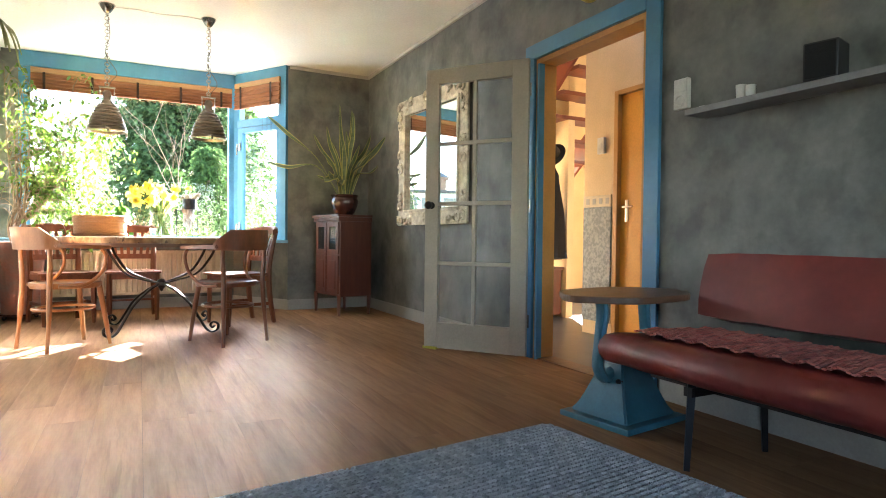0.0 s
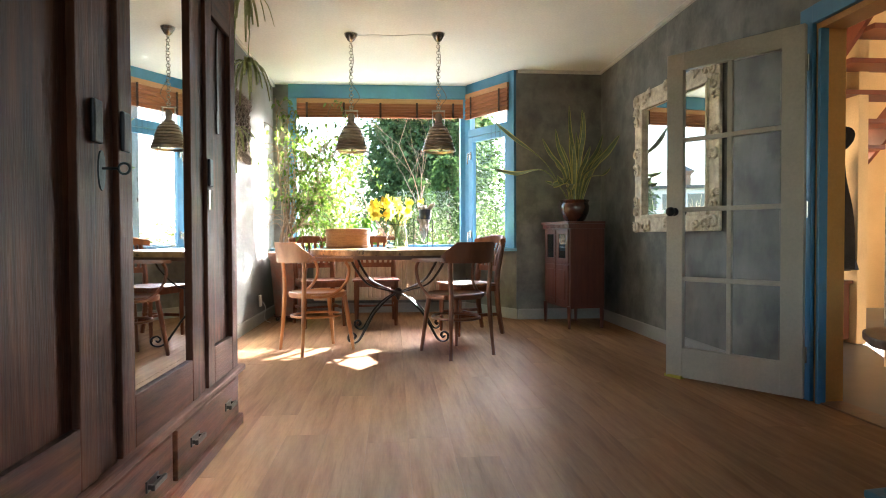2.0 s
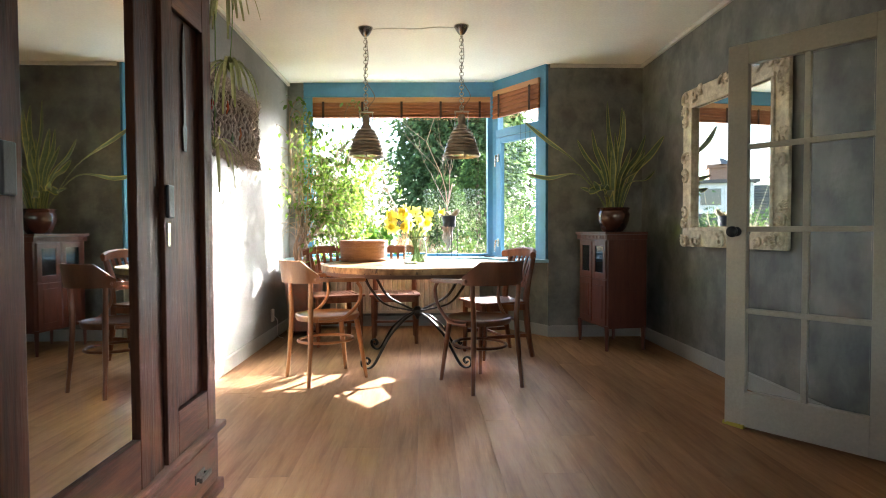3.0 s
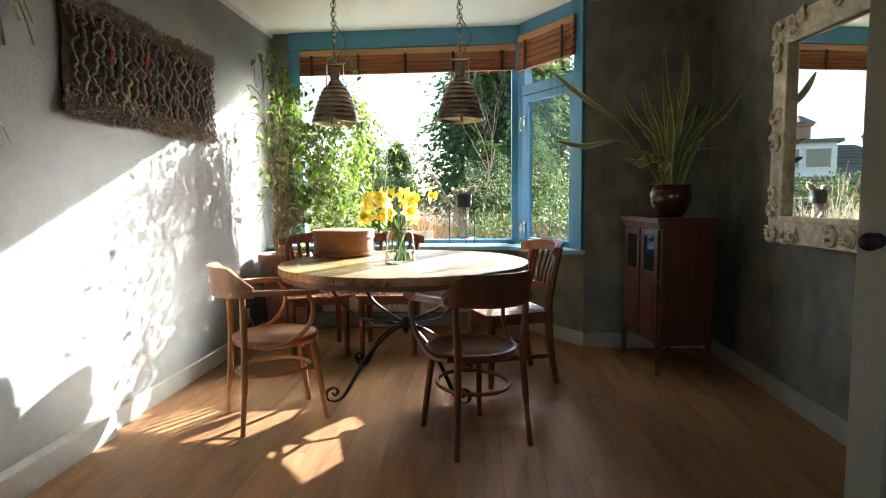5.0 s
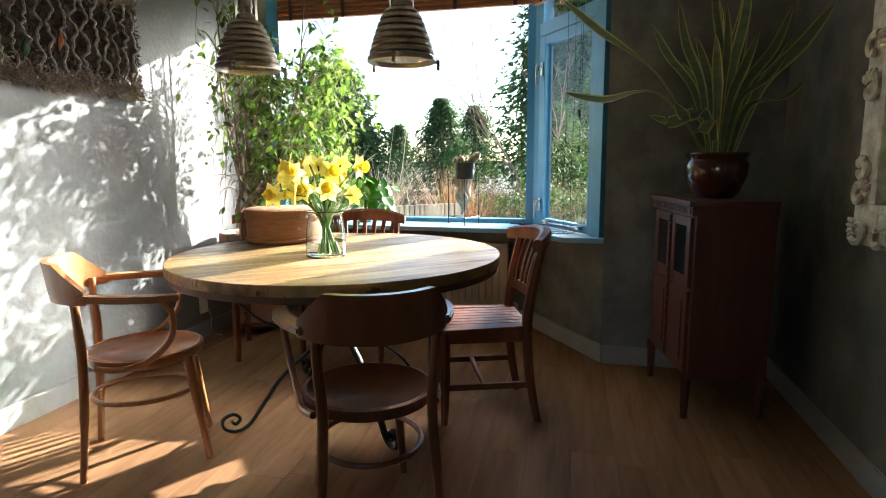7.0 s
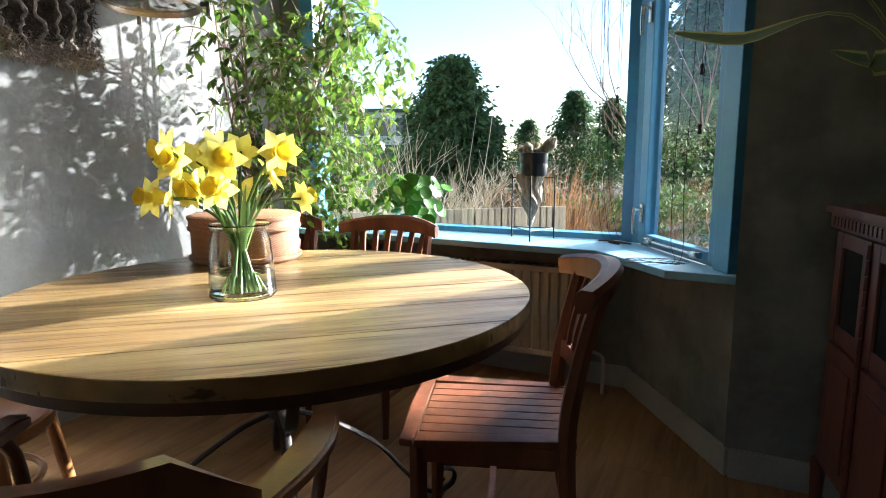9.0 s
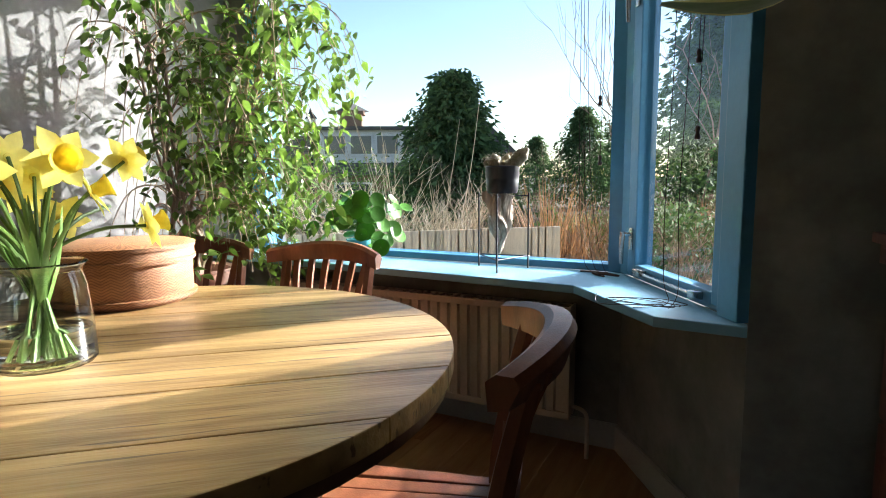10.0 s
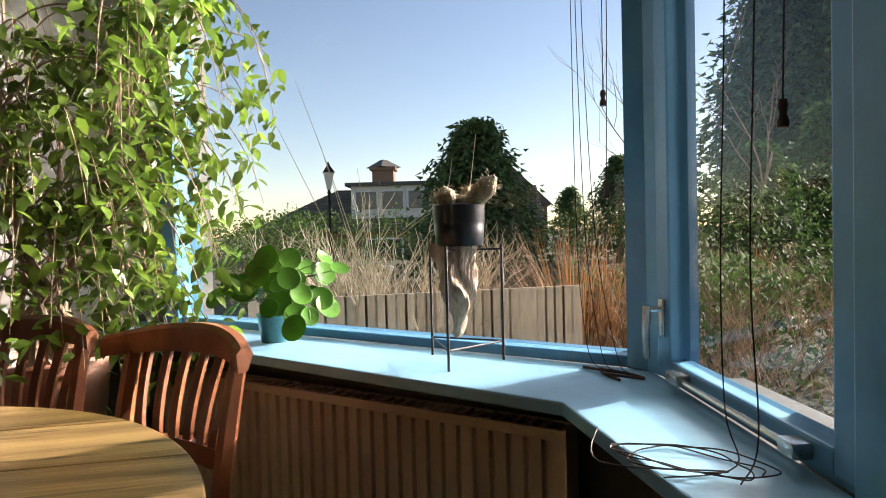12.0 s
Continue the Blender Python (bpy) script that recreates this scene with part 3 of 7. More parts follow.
box(bm, RX0, RX1, RY, RY + 0.014, RZ1 - 0.03, RZ1, 0.003)
box(bm, RX0, RX1, RY + 0.013, RY + 0.016, RZ0 + 0.03, RZ1 - 0.03)
part("front_panel", bm, RADIATOR, rad)
part("back_panel", boxed(RX0, RX1, RY + 0.07, RY + 0.085, RZ0, RZ1, 0.003), RADIATOR, rad)
for a in (RX0, RX1 - 0.004):
    part("side_cover", boxed(a - 0.002, a + 0.006, RY - 0.002, RY + 0.09, RZ0 + 0.01, RZ1 + 0.004, 0.002), RADIATOR, rad)
bm = bmesh.new()
for i in range(40):
    a = RX0 + 0.02 + i * (RX1 - RX0 - 0.05) / 40
    box(bm, a, a + 0.012, RY + 0.012, RY + 0.07, RZ1 - 0.006, RZ1 + 0.002)
part("top_grille", bm, RADIATOR, rad)
for a in (RX0 + 0.2, RX1 - 0.2):
    part("bracket", boxed(a, a + 0.03, RY + 0.086, RY + 0.17, RZ0 + 0.05, RZ1 - 0.05), RADIATOR, rad)
bm = tube(bmesh.new(), curve([(RX1 + 0.006, RY + 0.04, 0.22), (RX1 + 0.06, RY + 0.04, 0.2), (RX1 + 0.07, RY + 0.04, 0.14), (RX1 + 0.07, RY + 0.04, 0.0)]), 0.009)
part("pipe", bm, RADIATOR, rad, smooth=True)

# ---- hall behind the doorway ----
HX = 5.45
bm = boxed(XR + 0.14, 8.6, 2.9, 3.05, 0, ZC + 2)
box(bm, XR + 0.14, 8.6, 8.6, 8.75, 0, 0.9)
# Unseen gap added at x 4.75 to 5.75 to light the inner wall.
box(bm, XR + 0.14, 4.75, 8.6, 8.75, 0.9, ZC + 2)
box(bm, 5.75, 6.3, 8.6, 8.75, 0.9, ZC + 2)
box(bm, 4.75, 5.75, 8.6, 8.75, 2.3, ZC + 2)
box(bm, 7.6, 8.6, 8.6, 8.75, 0.9, ZC + 2)
box(bm, 6.3, 7.6, 8.6, 8.75, 2.4, ZC + 2)
box(bm, 8.4, 8.6, 3.05, 8.6, 0, 0.8)
box(bm, 8.4, 8.6, 3.05, 5.0, 0.8, ZC + 2)
box(bm, 8.4, 8.6, 5.0, 8.6, 2.6, ZC + 2)
box(bm, 8.4, 8.6, 6.6, 8.6, 0.8, 2.6)
box(bm, XR + 0.145, XR + 0.15, DY1 + 0.01, 8.6, 0, ZC + 2)
box(bm, XR + 0.145, XR + 0.15, 3.05, DY0 - 0.01, 0, ZC + 2)
st("wall_hall", bm, HALLWALL, "warm cream plastered hall walls", "wall")
bm = boxed(HX, HX + 0.12, 3.05, 4.29, 0, ZC)
box(bm, HX, HX + 0.12, 5.13, 5.5, 0, ZC)
box(bm, HX, HX + 0.12, 4.29, 5.13, 2.05, ZC)
st("wall_hall_inner", bm, HALLWALL, "cream hall wall around the mustard door", "wall")
st("floor_hall", boxed(XR + 0.1, 8.6, 2.9, 8.75, -0.12, -0.006), HALLFLOOR, "dark hall floor", "floor")
st("ceiling_hall", boxed(XR + 0.141, 8.6, 2.9, 8.75, ZC + 2, ZC + 2.1), WHITE, "white stairwell ceiling", "ceiling")
hd = thing("door_2", Matrix(), "closed mustard yellow flush hall door", "door", kind="structure")
part("leaf", boxed(HX + 0.03, HX + 0.07, 4.335, 5.085, 0.005, 2.01, 0.003), MUSTARD, hd)
part("jamb", boxed(HX - 0.012, HX + 0.11, 5.086, 5.129, 0, 2.049, 0.003), OCHRE, hd)
part("jamb", boxed(HX - 0.012, HX + 0.11, 4.291, 4.334, 0, 2.049, 0.003), OCHRE, hd)
part("head", boxed(HX - 0.012, HX + 0.11, 4.335, 5.085, 2.011, 2.049, 0.003), OCHRE, hd)
bm = boxed(HX + 0.022, HX + 0.03, 4.99, 5.03, 0.97, 1.15, 0.005)
tube(bm, [(HX + 0.025, 5.01, 1.09), (HX - 0.02, 5.01, 1.09), (HX - 0.022, 4.9, 1.09)], 0.009)
part("door_handle", bm, STEEL, hd, "steel lever handle on a plate", smooth=True)

# ---- dining table ----
TC, TR, TZT = Vector((2.115, 7.1, 0)), 0.785, 0.803
table = thing("dining_table", Matrix.Translation(TC), "round plank table on a scrolled wrought iron base", "table")
NP = 7
pw = 2 * TR / NP
for i in range(NP):
    y0, y1 = -TR + i * pw + 0.0012, -TR + (i + 1) * pw - 0.0012
    top, bot = [], []
    for k in range(13):
        y = y0 + (y1 - y0) * k / 12
        w = math.sqrt(max(TR * TR - y * y, 0.0004))
        top.append((w, y))
        bot.append((-w, y))
    bm = prism(bmesh.new(), top + bot[::-1], TZT - 0.045, TZT, 0.003)
    part("plank", bm, TABLETOP, table, at=Matrix.Rotation(radians(42), 4, "Z"))
bm = bmesh.new()
lathe(bm, [(TR - 0.06, TZT - 0.075), (TR - 0.012, TZT - 0.075), (TR - 0.012, TZT - 0.0455), (TR - 0.06, TZT - 0.0455), (TR - 0.06, TZT - 0.075)], 64)
part("apron", bm, TABLEDGE, table, "dark edge band under the top", smooth=True)
for k in range(4):
    a = radians(45 + 90 * k)
    d = Vector((math.cos(a), math.sin(a), 0))
    u = Vector((0, 0, 1))
    line = [d * 0.56 + u * 0.723, d * 0.5 + u * 0.625, d * 0.36 + u * 0.495, d * 0.12 + u * 0.425, d * 0.025 + u * 0.4, d * 0.14 + u * 0.35, d * 0.3 + u * 0.24, d * 0.4 + u * 0.12, d * 0.47 + u * 0.035, d * 0.53 + u * 0.012, d * 0.585 + u * 0.035, d * 0.59 + u * 0.08, d * 0.545 + u * 0.097, d * 0.515 + u * 0.07, d * 0.535 + u * 0.048, d * 0.552 + u * 0.062]
    part("leg", tube(bmesh.new(), curve(line, 5), 0.0165, 8, flat=0.45), IRON, table, smooth=True)
bm = bmesh.new()
lathe(bm, [(0, 0.33), (0.012, 0.34), (0.02, 0.36), (0.045, 0.385), (0.045, 0.415), (0.02, 0.44), (0, 0.445)], 16)
part("hub", bm, IRON, table, smooth=True)
for a in (0, 90):
    part("crossbar", boxed(-0.58, 0.58, -0.02, 0.02, 0.719, 0.7275, 0, Matrix.Rotation(radians(45 + a), 4, "Z")), IRON, table)


# ---- bentwood armchairs ----
def armchair(m, wood, label):
    """Faces local +x; origin under the seat's middle."""
    ch = thing("armchair", m, label, "chair", "chairs round the table")
    SH = 0.475
    bm = lathe(bmesh.new(), [(0, SH - 0.022), (0.185, SH - 0.022), (0.2, SH - 0.04), (0.222, SH - 0.04), (0.23, SH - 0.02), (0.228, SH - 0.002), (0.214, SH + 0.002), (0.2, SH - 0.008), (0, SH - 0.014)], 40)
    part("seat", bm, wood, ch, smooth=True)
    for s in (-1, 1):
        part("front_leg", tube(bmesh.new(), [(0.165, s * 0.13, SH - 0.03), (0.185, s * 0.145, 0.3), (0.225, s * 0.17, 0.0)], [0.02, 0.019, 0.014], 12), wood, ch, smooth=True)
        line = [(-0.235, s * 0.2, 0.0), (-0.215, s * 0.185, 0.25), (-0.205, s * 0.175, SH), (-0.207, s * 0.185, 0.62), (-0.212, s * 0.19, 0.75)]
        part("back_leg", tube(bmesh.new(), curve(line, 5), [0.014] * 5 + [0.018] * 10 + [0.016] * 6, 12), wood, ch, smooth=True)
        # bent loop from the arm down under the seat
        loop = [(0.1, s * 0.272, 0.715), (0.13, s * 0.272, 0.66), (0.115, s * 0.258, 0.56), (0.03, s * 0.24, 0.475), (-0.07, s * 0.232, 0.45), (-0.16, s * 0.2, 0.455)]
        part("arm_loop", tube(bmesh.new(), curve(loop, 5), 0.0125, 10), wood, ch, smooth=True)
        bm = bmesh.new()
        rows = []
        for t in range(9):
            q = t / 8
            x = -0.2 + q * 0.36
            yy = s * (0.22 + 0.062 * math.sin(q * math.pi * 0.62))
            w = 0.021 + 0.012 * math.sin(q * math.pi)
            z = 0.728 + 0.012 * (1 - q)
            rows.append([bm.verts.new((x, yy - w, z - 0.013)), bm.verts.new((x, yy + w, z - 0.013)), bm.verts.new((x, yy + w, z + 0.013)), bm.verts.new((x, yy - w, z + 0.013))])
        for a, b in zip(rows, rows[1:]):
            for k in range(4):
                bm.faces.new((a[k], a[(k + 1) % 4], b[(k + 1) % 4], b[k]))
        bm.faces.new(rows[0]), bm.faces.new(rows[-1][::-1])
        bmesh.ops.recalc_face_normals(bm, faces=bm.faces[:])
        bmesh.ops.bevel(bm, geom=[e for e in bm.edges if len(e.link_faces) == 2 and e.calc_face_angle(0) > 0.8], offset=0.006, segments=2, affect="EDGES")
        part("armrest", bm, wood, ch, smooth=True)
    # curved back panel
    bm = bmesh.new()
    rows = []
    for t in range(17):
        q = t / 16 * 2 - 1
        a = q * 1.12
        z0 = 0.712 + 0.002 * abs(q)
        z1 = 0.868 - 0.1 * max(0.0, abs(q) - 0.62) / 0.38 if abs(q) > 0.62 else 0.868
        ring = []
        for z in (z0, (z0 + z1) / 2, z1):
            lean = (z - 0.72) * 0.13
            for r in (0.262, 0.287):
                ring.append(Vector((-0.038 - lean - r * math.cos(a), r * math.sin(a) * 0.93, z)))
        rows.append([bm.verts.new(ring[i]) for i in (0, 2, 4, 5, 3, 1)])
    for a, b in zip(rows, rows[1:]):
        for k in range(6):
            bm.faces.new((a[k], a[(k + 1) % 6], b[(k + 1) % 6], b[k]))
    bm.faces.new(rows[0]), bm.faces.new(rows[-1][::-1])
    bmesh.ops.recalc_face_normals(bm, faces=bm.faces[:])
    part("backrest", bm, wood, ch, smooth=True)
    bm = bmesh.new()
    torus(bm, (-0.015, 0, 0.285), 0.19, 0.0105, 36, 8, Matrix.Diagonal((1.05, 0.93, 1)).to_4x4())
    part("ring_stretcher", bm, wood, ch, smooth=True)
    return ch


armchair(pose(1.467, 6.512, 0, 0, 0, 34), BENT, "honey coloured bentwood armchair at the table")
armchair(pose(2.55, 6.28, 0, 0, 0, 119), DARKBENT, "dark brown bentwood armchair pushed to the table")


# ---- slatted side chairs ----
def side_chair():
    ch = thing("side_chair", Matrix(), "reddish teak chair with a slatted back and seat", "chair", "chairs round the table")
    SH = 0.475
    for s in (-1, 1):
        bm = bmesh.new()
        tube(bm, [(0.19, s * 0.2, SH - 0.02), (0.19, s * 0.2, 0.2), (0.195, s * 0.2, 0.0)], [0.026, 0.025, 0.018], 4)
        bmesh.ops.bevel(bm, geom=bm.edges[:], offset=0.003, segments=1, affect="EDGES")
        part("front_leg", bm, TEAK, ch)
        line = curve([(-0.255, s * 0.205, 0.0), (-0.215, s * 0.2, 0.22), (-0.2, s * 0.195, SH), (-0.222, s * 0.2, 0.66), (-0.268, s * 0.205, 0.865)], 4)
        part("back_leg", tube(bmesh.new(), line, [0.02 + 0.006 * math.sin(i / 16 * math.pi) for i in range(17)], 6), TEAK, ch, smooth=True)
        part("side_rail", boxed(-0.19, 0.18, s * 0.2 - 0.011, s * 0.2 + 0.011, SH - 0.075, SH - 0.022, 0.003), TEAK, ch)
        part("side_stretcher", boxed(-0.205, 0.185, s * 0.2 - 0.009, s * 0.2 + 0.009, 0.17, 0.2, 0.003), TEAK, ch)
    part("front_rail", boxed(0.18, 0.2, -0.19, 0.19, SH - 0.075, SH - 0.022, 0.003), TEAK, ch)
    part("stretcher", boxed(-0.01, 0.012, -0.2, 0.2, 0.175, 0.197, 0.003), TEAK, ch)
    bm = prism(bmesh.new(), [(0.235, -0.235), (0.245, 0.0), (0.235, 0.235), (0.2, 0.24), (0.195, 0.175), (0.195, -0.175), (0.2, -0.24)], SH - 0.02, SH, 0.004)
    part("seat_front", bm, TEAK, ch)
    for s in (-1, 1):
        part("seat_side", prism(bmesh.new(), [(0.195, s * 0.24), (0.195, s * 0.185), (-0.225, s * 0.17), (-0.225, s * 0.205)], SH - 0.02, SH, 0.003), TEAK, ch)
    for i in range(7):
        y0 = -0.175 + i * 0.05
        part("seat_slat", boxed(-0.225, 0.192, y0 + 0.0015, y0 + 0.0485, SH - 0.021, SH - 0.003, 0.003), TEAK, ch)
    # crest rail, bowed and overhanging
    bm = bmesh.new()
    rows = []
    for t in range(17):
        q = t / 16 * 2 - 1
        y = q * 0.265
        x = -0.325 + 0.1 * q * q
        zt = 0.925 - 0.035 * q * q
        h = 0.078 - 0.02 * q * q
        d = 0.021 + 0.004 * math.cos(q * 1.5)
        rows.append([bm.verts.new(p) for p in ((x + d, y, zt - h), (x + d + 0.004, y, zt - 0.012), (x + d - 0.012, y, zt), (x - d + 0.004, y, zt - 0.004), (x - d - 0.006, y, zt - 0.02), (x - d + 0.012, y, zt - h))])
    for a, b in zip(rows, rows[1:]):
        for k in range(6):
            bm.faces.new((a[k], a[(k + 1) % 6], b[(k + 1) % 6], b[k]))
    bm.faces.new(rows[0]), bm.faces.new(rows[-1][::-1])
    bmesh.ops.recalc_face_normals(bm, faces=bm.faces[:])
    part("crest_rail", bm, TEAK, ch, smooth=True)
    bm = bmesh.new()
    rows = []
    for t in range(9):
        q = t / 8 * 2 - 1
        y, x = q * 0.19, -0.245 + 0.03 * q * q
        rows.append([bm.verts.new(p) for p in ((x + 0.012, y, 0.58), (x + 0.008, y, 0.63), (x - 0.012, y, 0.63), (x - 0.008, y, 0.58))])
    for a, b in zip(rows, rows[1:]):
        for k in range(4):
            bm.faces.new((a[k], a[(k + 1) % 4], b[(k + 1) % 4], b[k]))
    bm.faces.new(rows[0]), bm.faces.new(rows[-1][::-1])
    bmesh.ops.recalc_face_normals(bm, faces=bm.faces[:])
    part("lower_rail", bm, TEAK, ch)
    for i in range(6):
        y = -0.14 + i * 0.056
        q = y / 0.19
        bm = bmesh.new()
        rows = []
        for t in range(6):
            w = t / 5
            z = 0.625 + w * 0.245
            x = -0.245 + 0.03 * q * q - 0.07 * w ** 1.5
            yy = y * (1 + 0.25 * w)
            rows.append([bm.verts.new(p) for p in ((x + 0.006, yy - 0.014, z), (x + 0.006, yy + 0.014, z), (x - 0.006, yy + 0.014, z), (x - 0.006, yy - 0.014, z))])
        for a, b in zip(rows, rows[1:]):
            for k in range(4):
                bm.faces.new((a[k], a[(k + 1) % 4], b[(k + 1) % 4], b[k]))
        part("back_slat", bm, TEAK, ch)
    return ch


CHAIR_C, CHAIR_D, CHAIR_E = pose(2.78, 7.257, 0, 0, 0, 199), pose(1.885, 7.94, 0, 0, 0, 273), pose(1.31, 7.876, 0, 0, 0, 292)
chair = side_chair()
chair.matrix_basis = CHAIR_C
for m in (CHAIR_D, CHAIR_E):
    copy_thing(chair, m)


# ---- pendant lamps ----
def pendant(x, y, z, label, cable):
    la = thing("pendant_lamp", Matrix.Translation((x, y, ZC)), label, "lamp", "pendant lamps over the table")
    o = z - ZC
    part("canopy", lathe(bmesh.new(), [(0, -0.001), (0.062, -0.001), (0.062, -0.008), (0.03, -0.06), (0.012, -0.075), (0.012, -0.09), (0, -0.09)], 24), STEEL, la, "brushed cone canopy", smooth=True)
    bm = bmesh.new()
    zz, i = -0.095, 0
    while zz > o + 0.39:
        torus(bm, (0, 0, zz - 0.02), 0.0165, 0.0036, 12, 6, Matrix.Rotation(math.pi / 2, 4, "Y" if i % 2 else "X"))
        zz -= 0.027
        i += 1
    part("chain", bm, STEEL, la, "steel link chain", smooth=True)
    w = [(0.004, 0.0, -0.085), (0.02, 0.01, -0.25), (-0.012, 0.008, -0.4), (0.07, 0.01, o + 0.5), (0.03, 0.0, o + 0.42), (0.005, 0, o + 0.36)]
    part("cable", tube(bmesh.new(), curve(w, 6), 0.003, 5), mat("brown_flex", (0.12, 0.09, 0.06), None, 0.6), la, smooth=True)
    # yoke and neck
    bm = bmesh.new()
    for s in (-1, 1):
        box(bm, s * 0.052 - 0.003, s * 0.052 + 0.003, -0.012, 0.012, o + 0.23, o + 0.365, 0.001)
    box(bm, -0.06, 0.06, -0.014, 0.014, o + 0.362, o + 0.37, 0.001)
    torus(bm, (0, 0, o + 0.385), 0.014, 0.004, 12, 6, Matrix.Rotation(math.pi / 2, 4, "X"))
    part("yoke", bm, PEWTER, la, smooth=True)
    part("socket", lathe(bmesh.new(), [(0, o + 0.34), (0.02, o + 0.34), (0.03, o + 0.325), (0.034, o + 0.29), (0.03, o + 0.285), (0.03, o + 0.26), (0.04, o + 0.255), (0.046, o + 0.235), (0.04, o + 0.225), (0, o + 0.225)], 24), PEWTER, la, smooth=True)
    prof, n = [], 7
    for k in range(n):
        q = k / n
        r0, r1 = 0.048 + 0.09 * q ** 0.62, 0.048 + 0.09 * ((k + 1) / n) ** 0.62
        z0, z1 = o + 0.23 - 0.2 * q, o + 0.23 - 0.2 * (k + 1) / n
        prof += [(r0, z0), (r0 + (r1 - r0) * 0.35 + 0.006, z0 - 0.006), (r1 + 0.004, z1 + 0.008), (r1 - 0.003, z1 + 0.001)]
    prof += [(0.139, o + 0.03), (0.15, o + 0.022), (0.15, o + 0.004), (0.143, o), (0.136, o + 0.006), (0.128, o + 0.03), (0.045, o + 0.225)]
    part("shade", lathe(bmesh.new(), prof, 40), PEWTER, la, "ribbed aged metal bell shade", smooth=True)
    for k in range(3):
        a = math.tau * k / 3 + 0.6
        mm = Matrix.Rotation(a, 4, "Z")
        bm = bmesh.new()
        box(bm, 0.146, 0.176, -0.008, 0.008, o + 0.006, o + 0.02, 0.002, mm)
        tube(bm, [mm @ Vector((0.17, 0, o + 0.024)), mm @ Vector((0.17, 0, o - 0.022))], [0.006, 0.008])
        part("rim_clamp", bm, PEWTER, la, smooth=True)
    part("lens", lathe(bmesh.new(), [(0, o + 0.008), (0.13, o + 0.012), (0.13, o + 0.016), (0, o + 0.012)], 32), JAR, la, "clear glass lens", smooth=True)
    return la


pendant(1.705, 7.05, 1.672, "ribbed nickel pendant lamp on a chain", 1)
pendant(2.482, 6.99, 1.668, "ribbed nickel pendant lamp on a chain", 2)
bm = tube(bmesh.new(), curve([(1.705, 7.05, ZC - 0.02), (1.9, 7.04, ZC - 0.008), (2.1, 7.02, ZC - 0.018), (2.3, 7.01, ZC - 0.006), (2.482, 6.99, ZC - 0.02)], 6), 0.0035, 5)
single("ceiling_cable", bm, WHITEPL, "thin pale cable joining both lamp canopies", "cable", smooth=True)

# ---- planks of the floor ----
PW = 0.185
plank_me = {}
rng = random.Random(4)
x = XL + 0.0
k = 0
while x < XR - 0.01:
    w = min(PW, XR - x)
    y = YB - rng.uniform(0, 1.5)
    while y < 8.99:
        L = rng.choice((1.6, 2.1, 2.6))
        y0, y1 = max(y, YB), min(y + L, 8.99)
        y += L
        if y1 - y0 < 0.05:
            continue
        bm = boxed(-w / 2 + 0.0005, w / 2 - 0.0005, -(y1 - y0) / 2 + 0.0005, (y1 - y0) / 2 - 0.0005, -0.0135, 0)
        part("plank", bm, PLANK, floor, at=Matrix.Translation((x + w / 2, (y0 + y1) / 2, 0)))
    x += w

# ---- blinds ----
def blind(m, length, z0, z1, label):
    b = thing("roman_blind", m, label, "blind", "blinds of the bay")
    part("head_rail", boxed(0, length, -0.03, 0.0, z1 - 0.055, z1, 0.003), BLINDRAIL, b, "lighter wooden head rail")
    n = 5
    bm = bmesh.new()
    for k in range(n):
        za, zb = z0 + (z1 - 0.055 - z0) * k / n, z0 + (z1 - 0.055 - z0) * (k + 1) / n
        dy = 0.012 * (n - k) / n
        a = [bm.verts.new(p) for p in ((0, -0.03 - dy, za), (length, -0.03 - dy, za), (length, -0.018, zb), (0, -0.018, zb))]
        bm.faces.new(a)
        c = [bm.verts.new(p) for p in ((0, -0.006, za), (length, -0.006, za), (length, -0.006, zb), (0, -0.006, zb))]
        bm.faces.new(c[::-1])
        bm.faces.new((a[0], a[1], c[1], c[0])[::-1])
        bm.faces.new((a[0], a[3], c[3], c[0]))
        bm.faces.new((a[1], c[1], c[2], a[2]))
    part("reed_folds", bm, BLIND, b)
    k = max(2, round(length / 0.42))
    for i in range(k):
        x = 0.12 + (length - 0.24) * i / max(1, k - 1)
        part("tape", boxed(x - 0.012, x + 0.012, -0.047, -0.042, z0 - 0.004, z1 - 0.05), DARKCLOTH, b)
    return b


blind(frame_m(P_L, P_M) @ Matrix.Translation((0.1, -0.001, 0)), wl - 0.13, 2.33, 2.555, "folded brown reed roman blind over the pane")
blind(frame_m(P_M, P_R) @ Matrix.Translation((0.07, -0.03, 0)), sl - 0.15, 2.3, 2.6, "folded brown reed roman blind over the casement")


def cord(name, pts, r, label):
    return single(name, tube(bmesh.new(), curve(pts, 6), r, 5), DARKCLOTH, label, "cord", smooth=True)


for i, (bx, by) in enumerate(((2.75, 8.79), (2.765, 8.785), (2.78, 8.79))):
    cord("blind_cord", [(bx, by, 2.34), (bx + 0.004, by, 1.7), (bx + 0.01 + 0.01 * i, by - 0.005, 1.15), (bx + 0.03 + 0.02 * i, by - 0.02, 0.9), (bx + 0.06 + 0.02 * i, by - 0.04, 0.8), (bx + 0.12, by - 0.05, 0.787)], 0.0012, "thin dark pull cord of the blind")


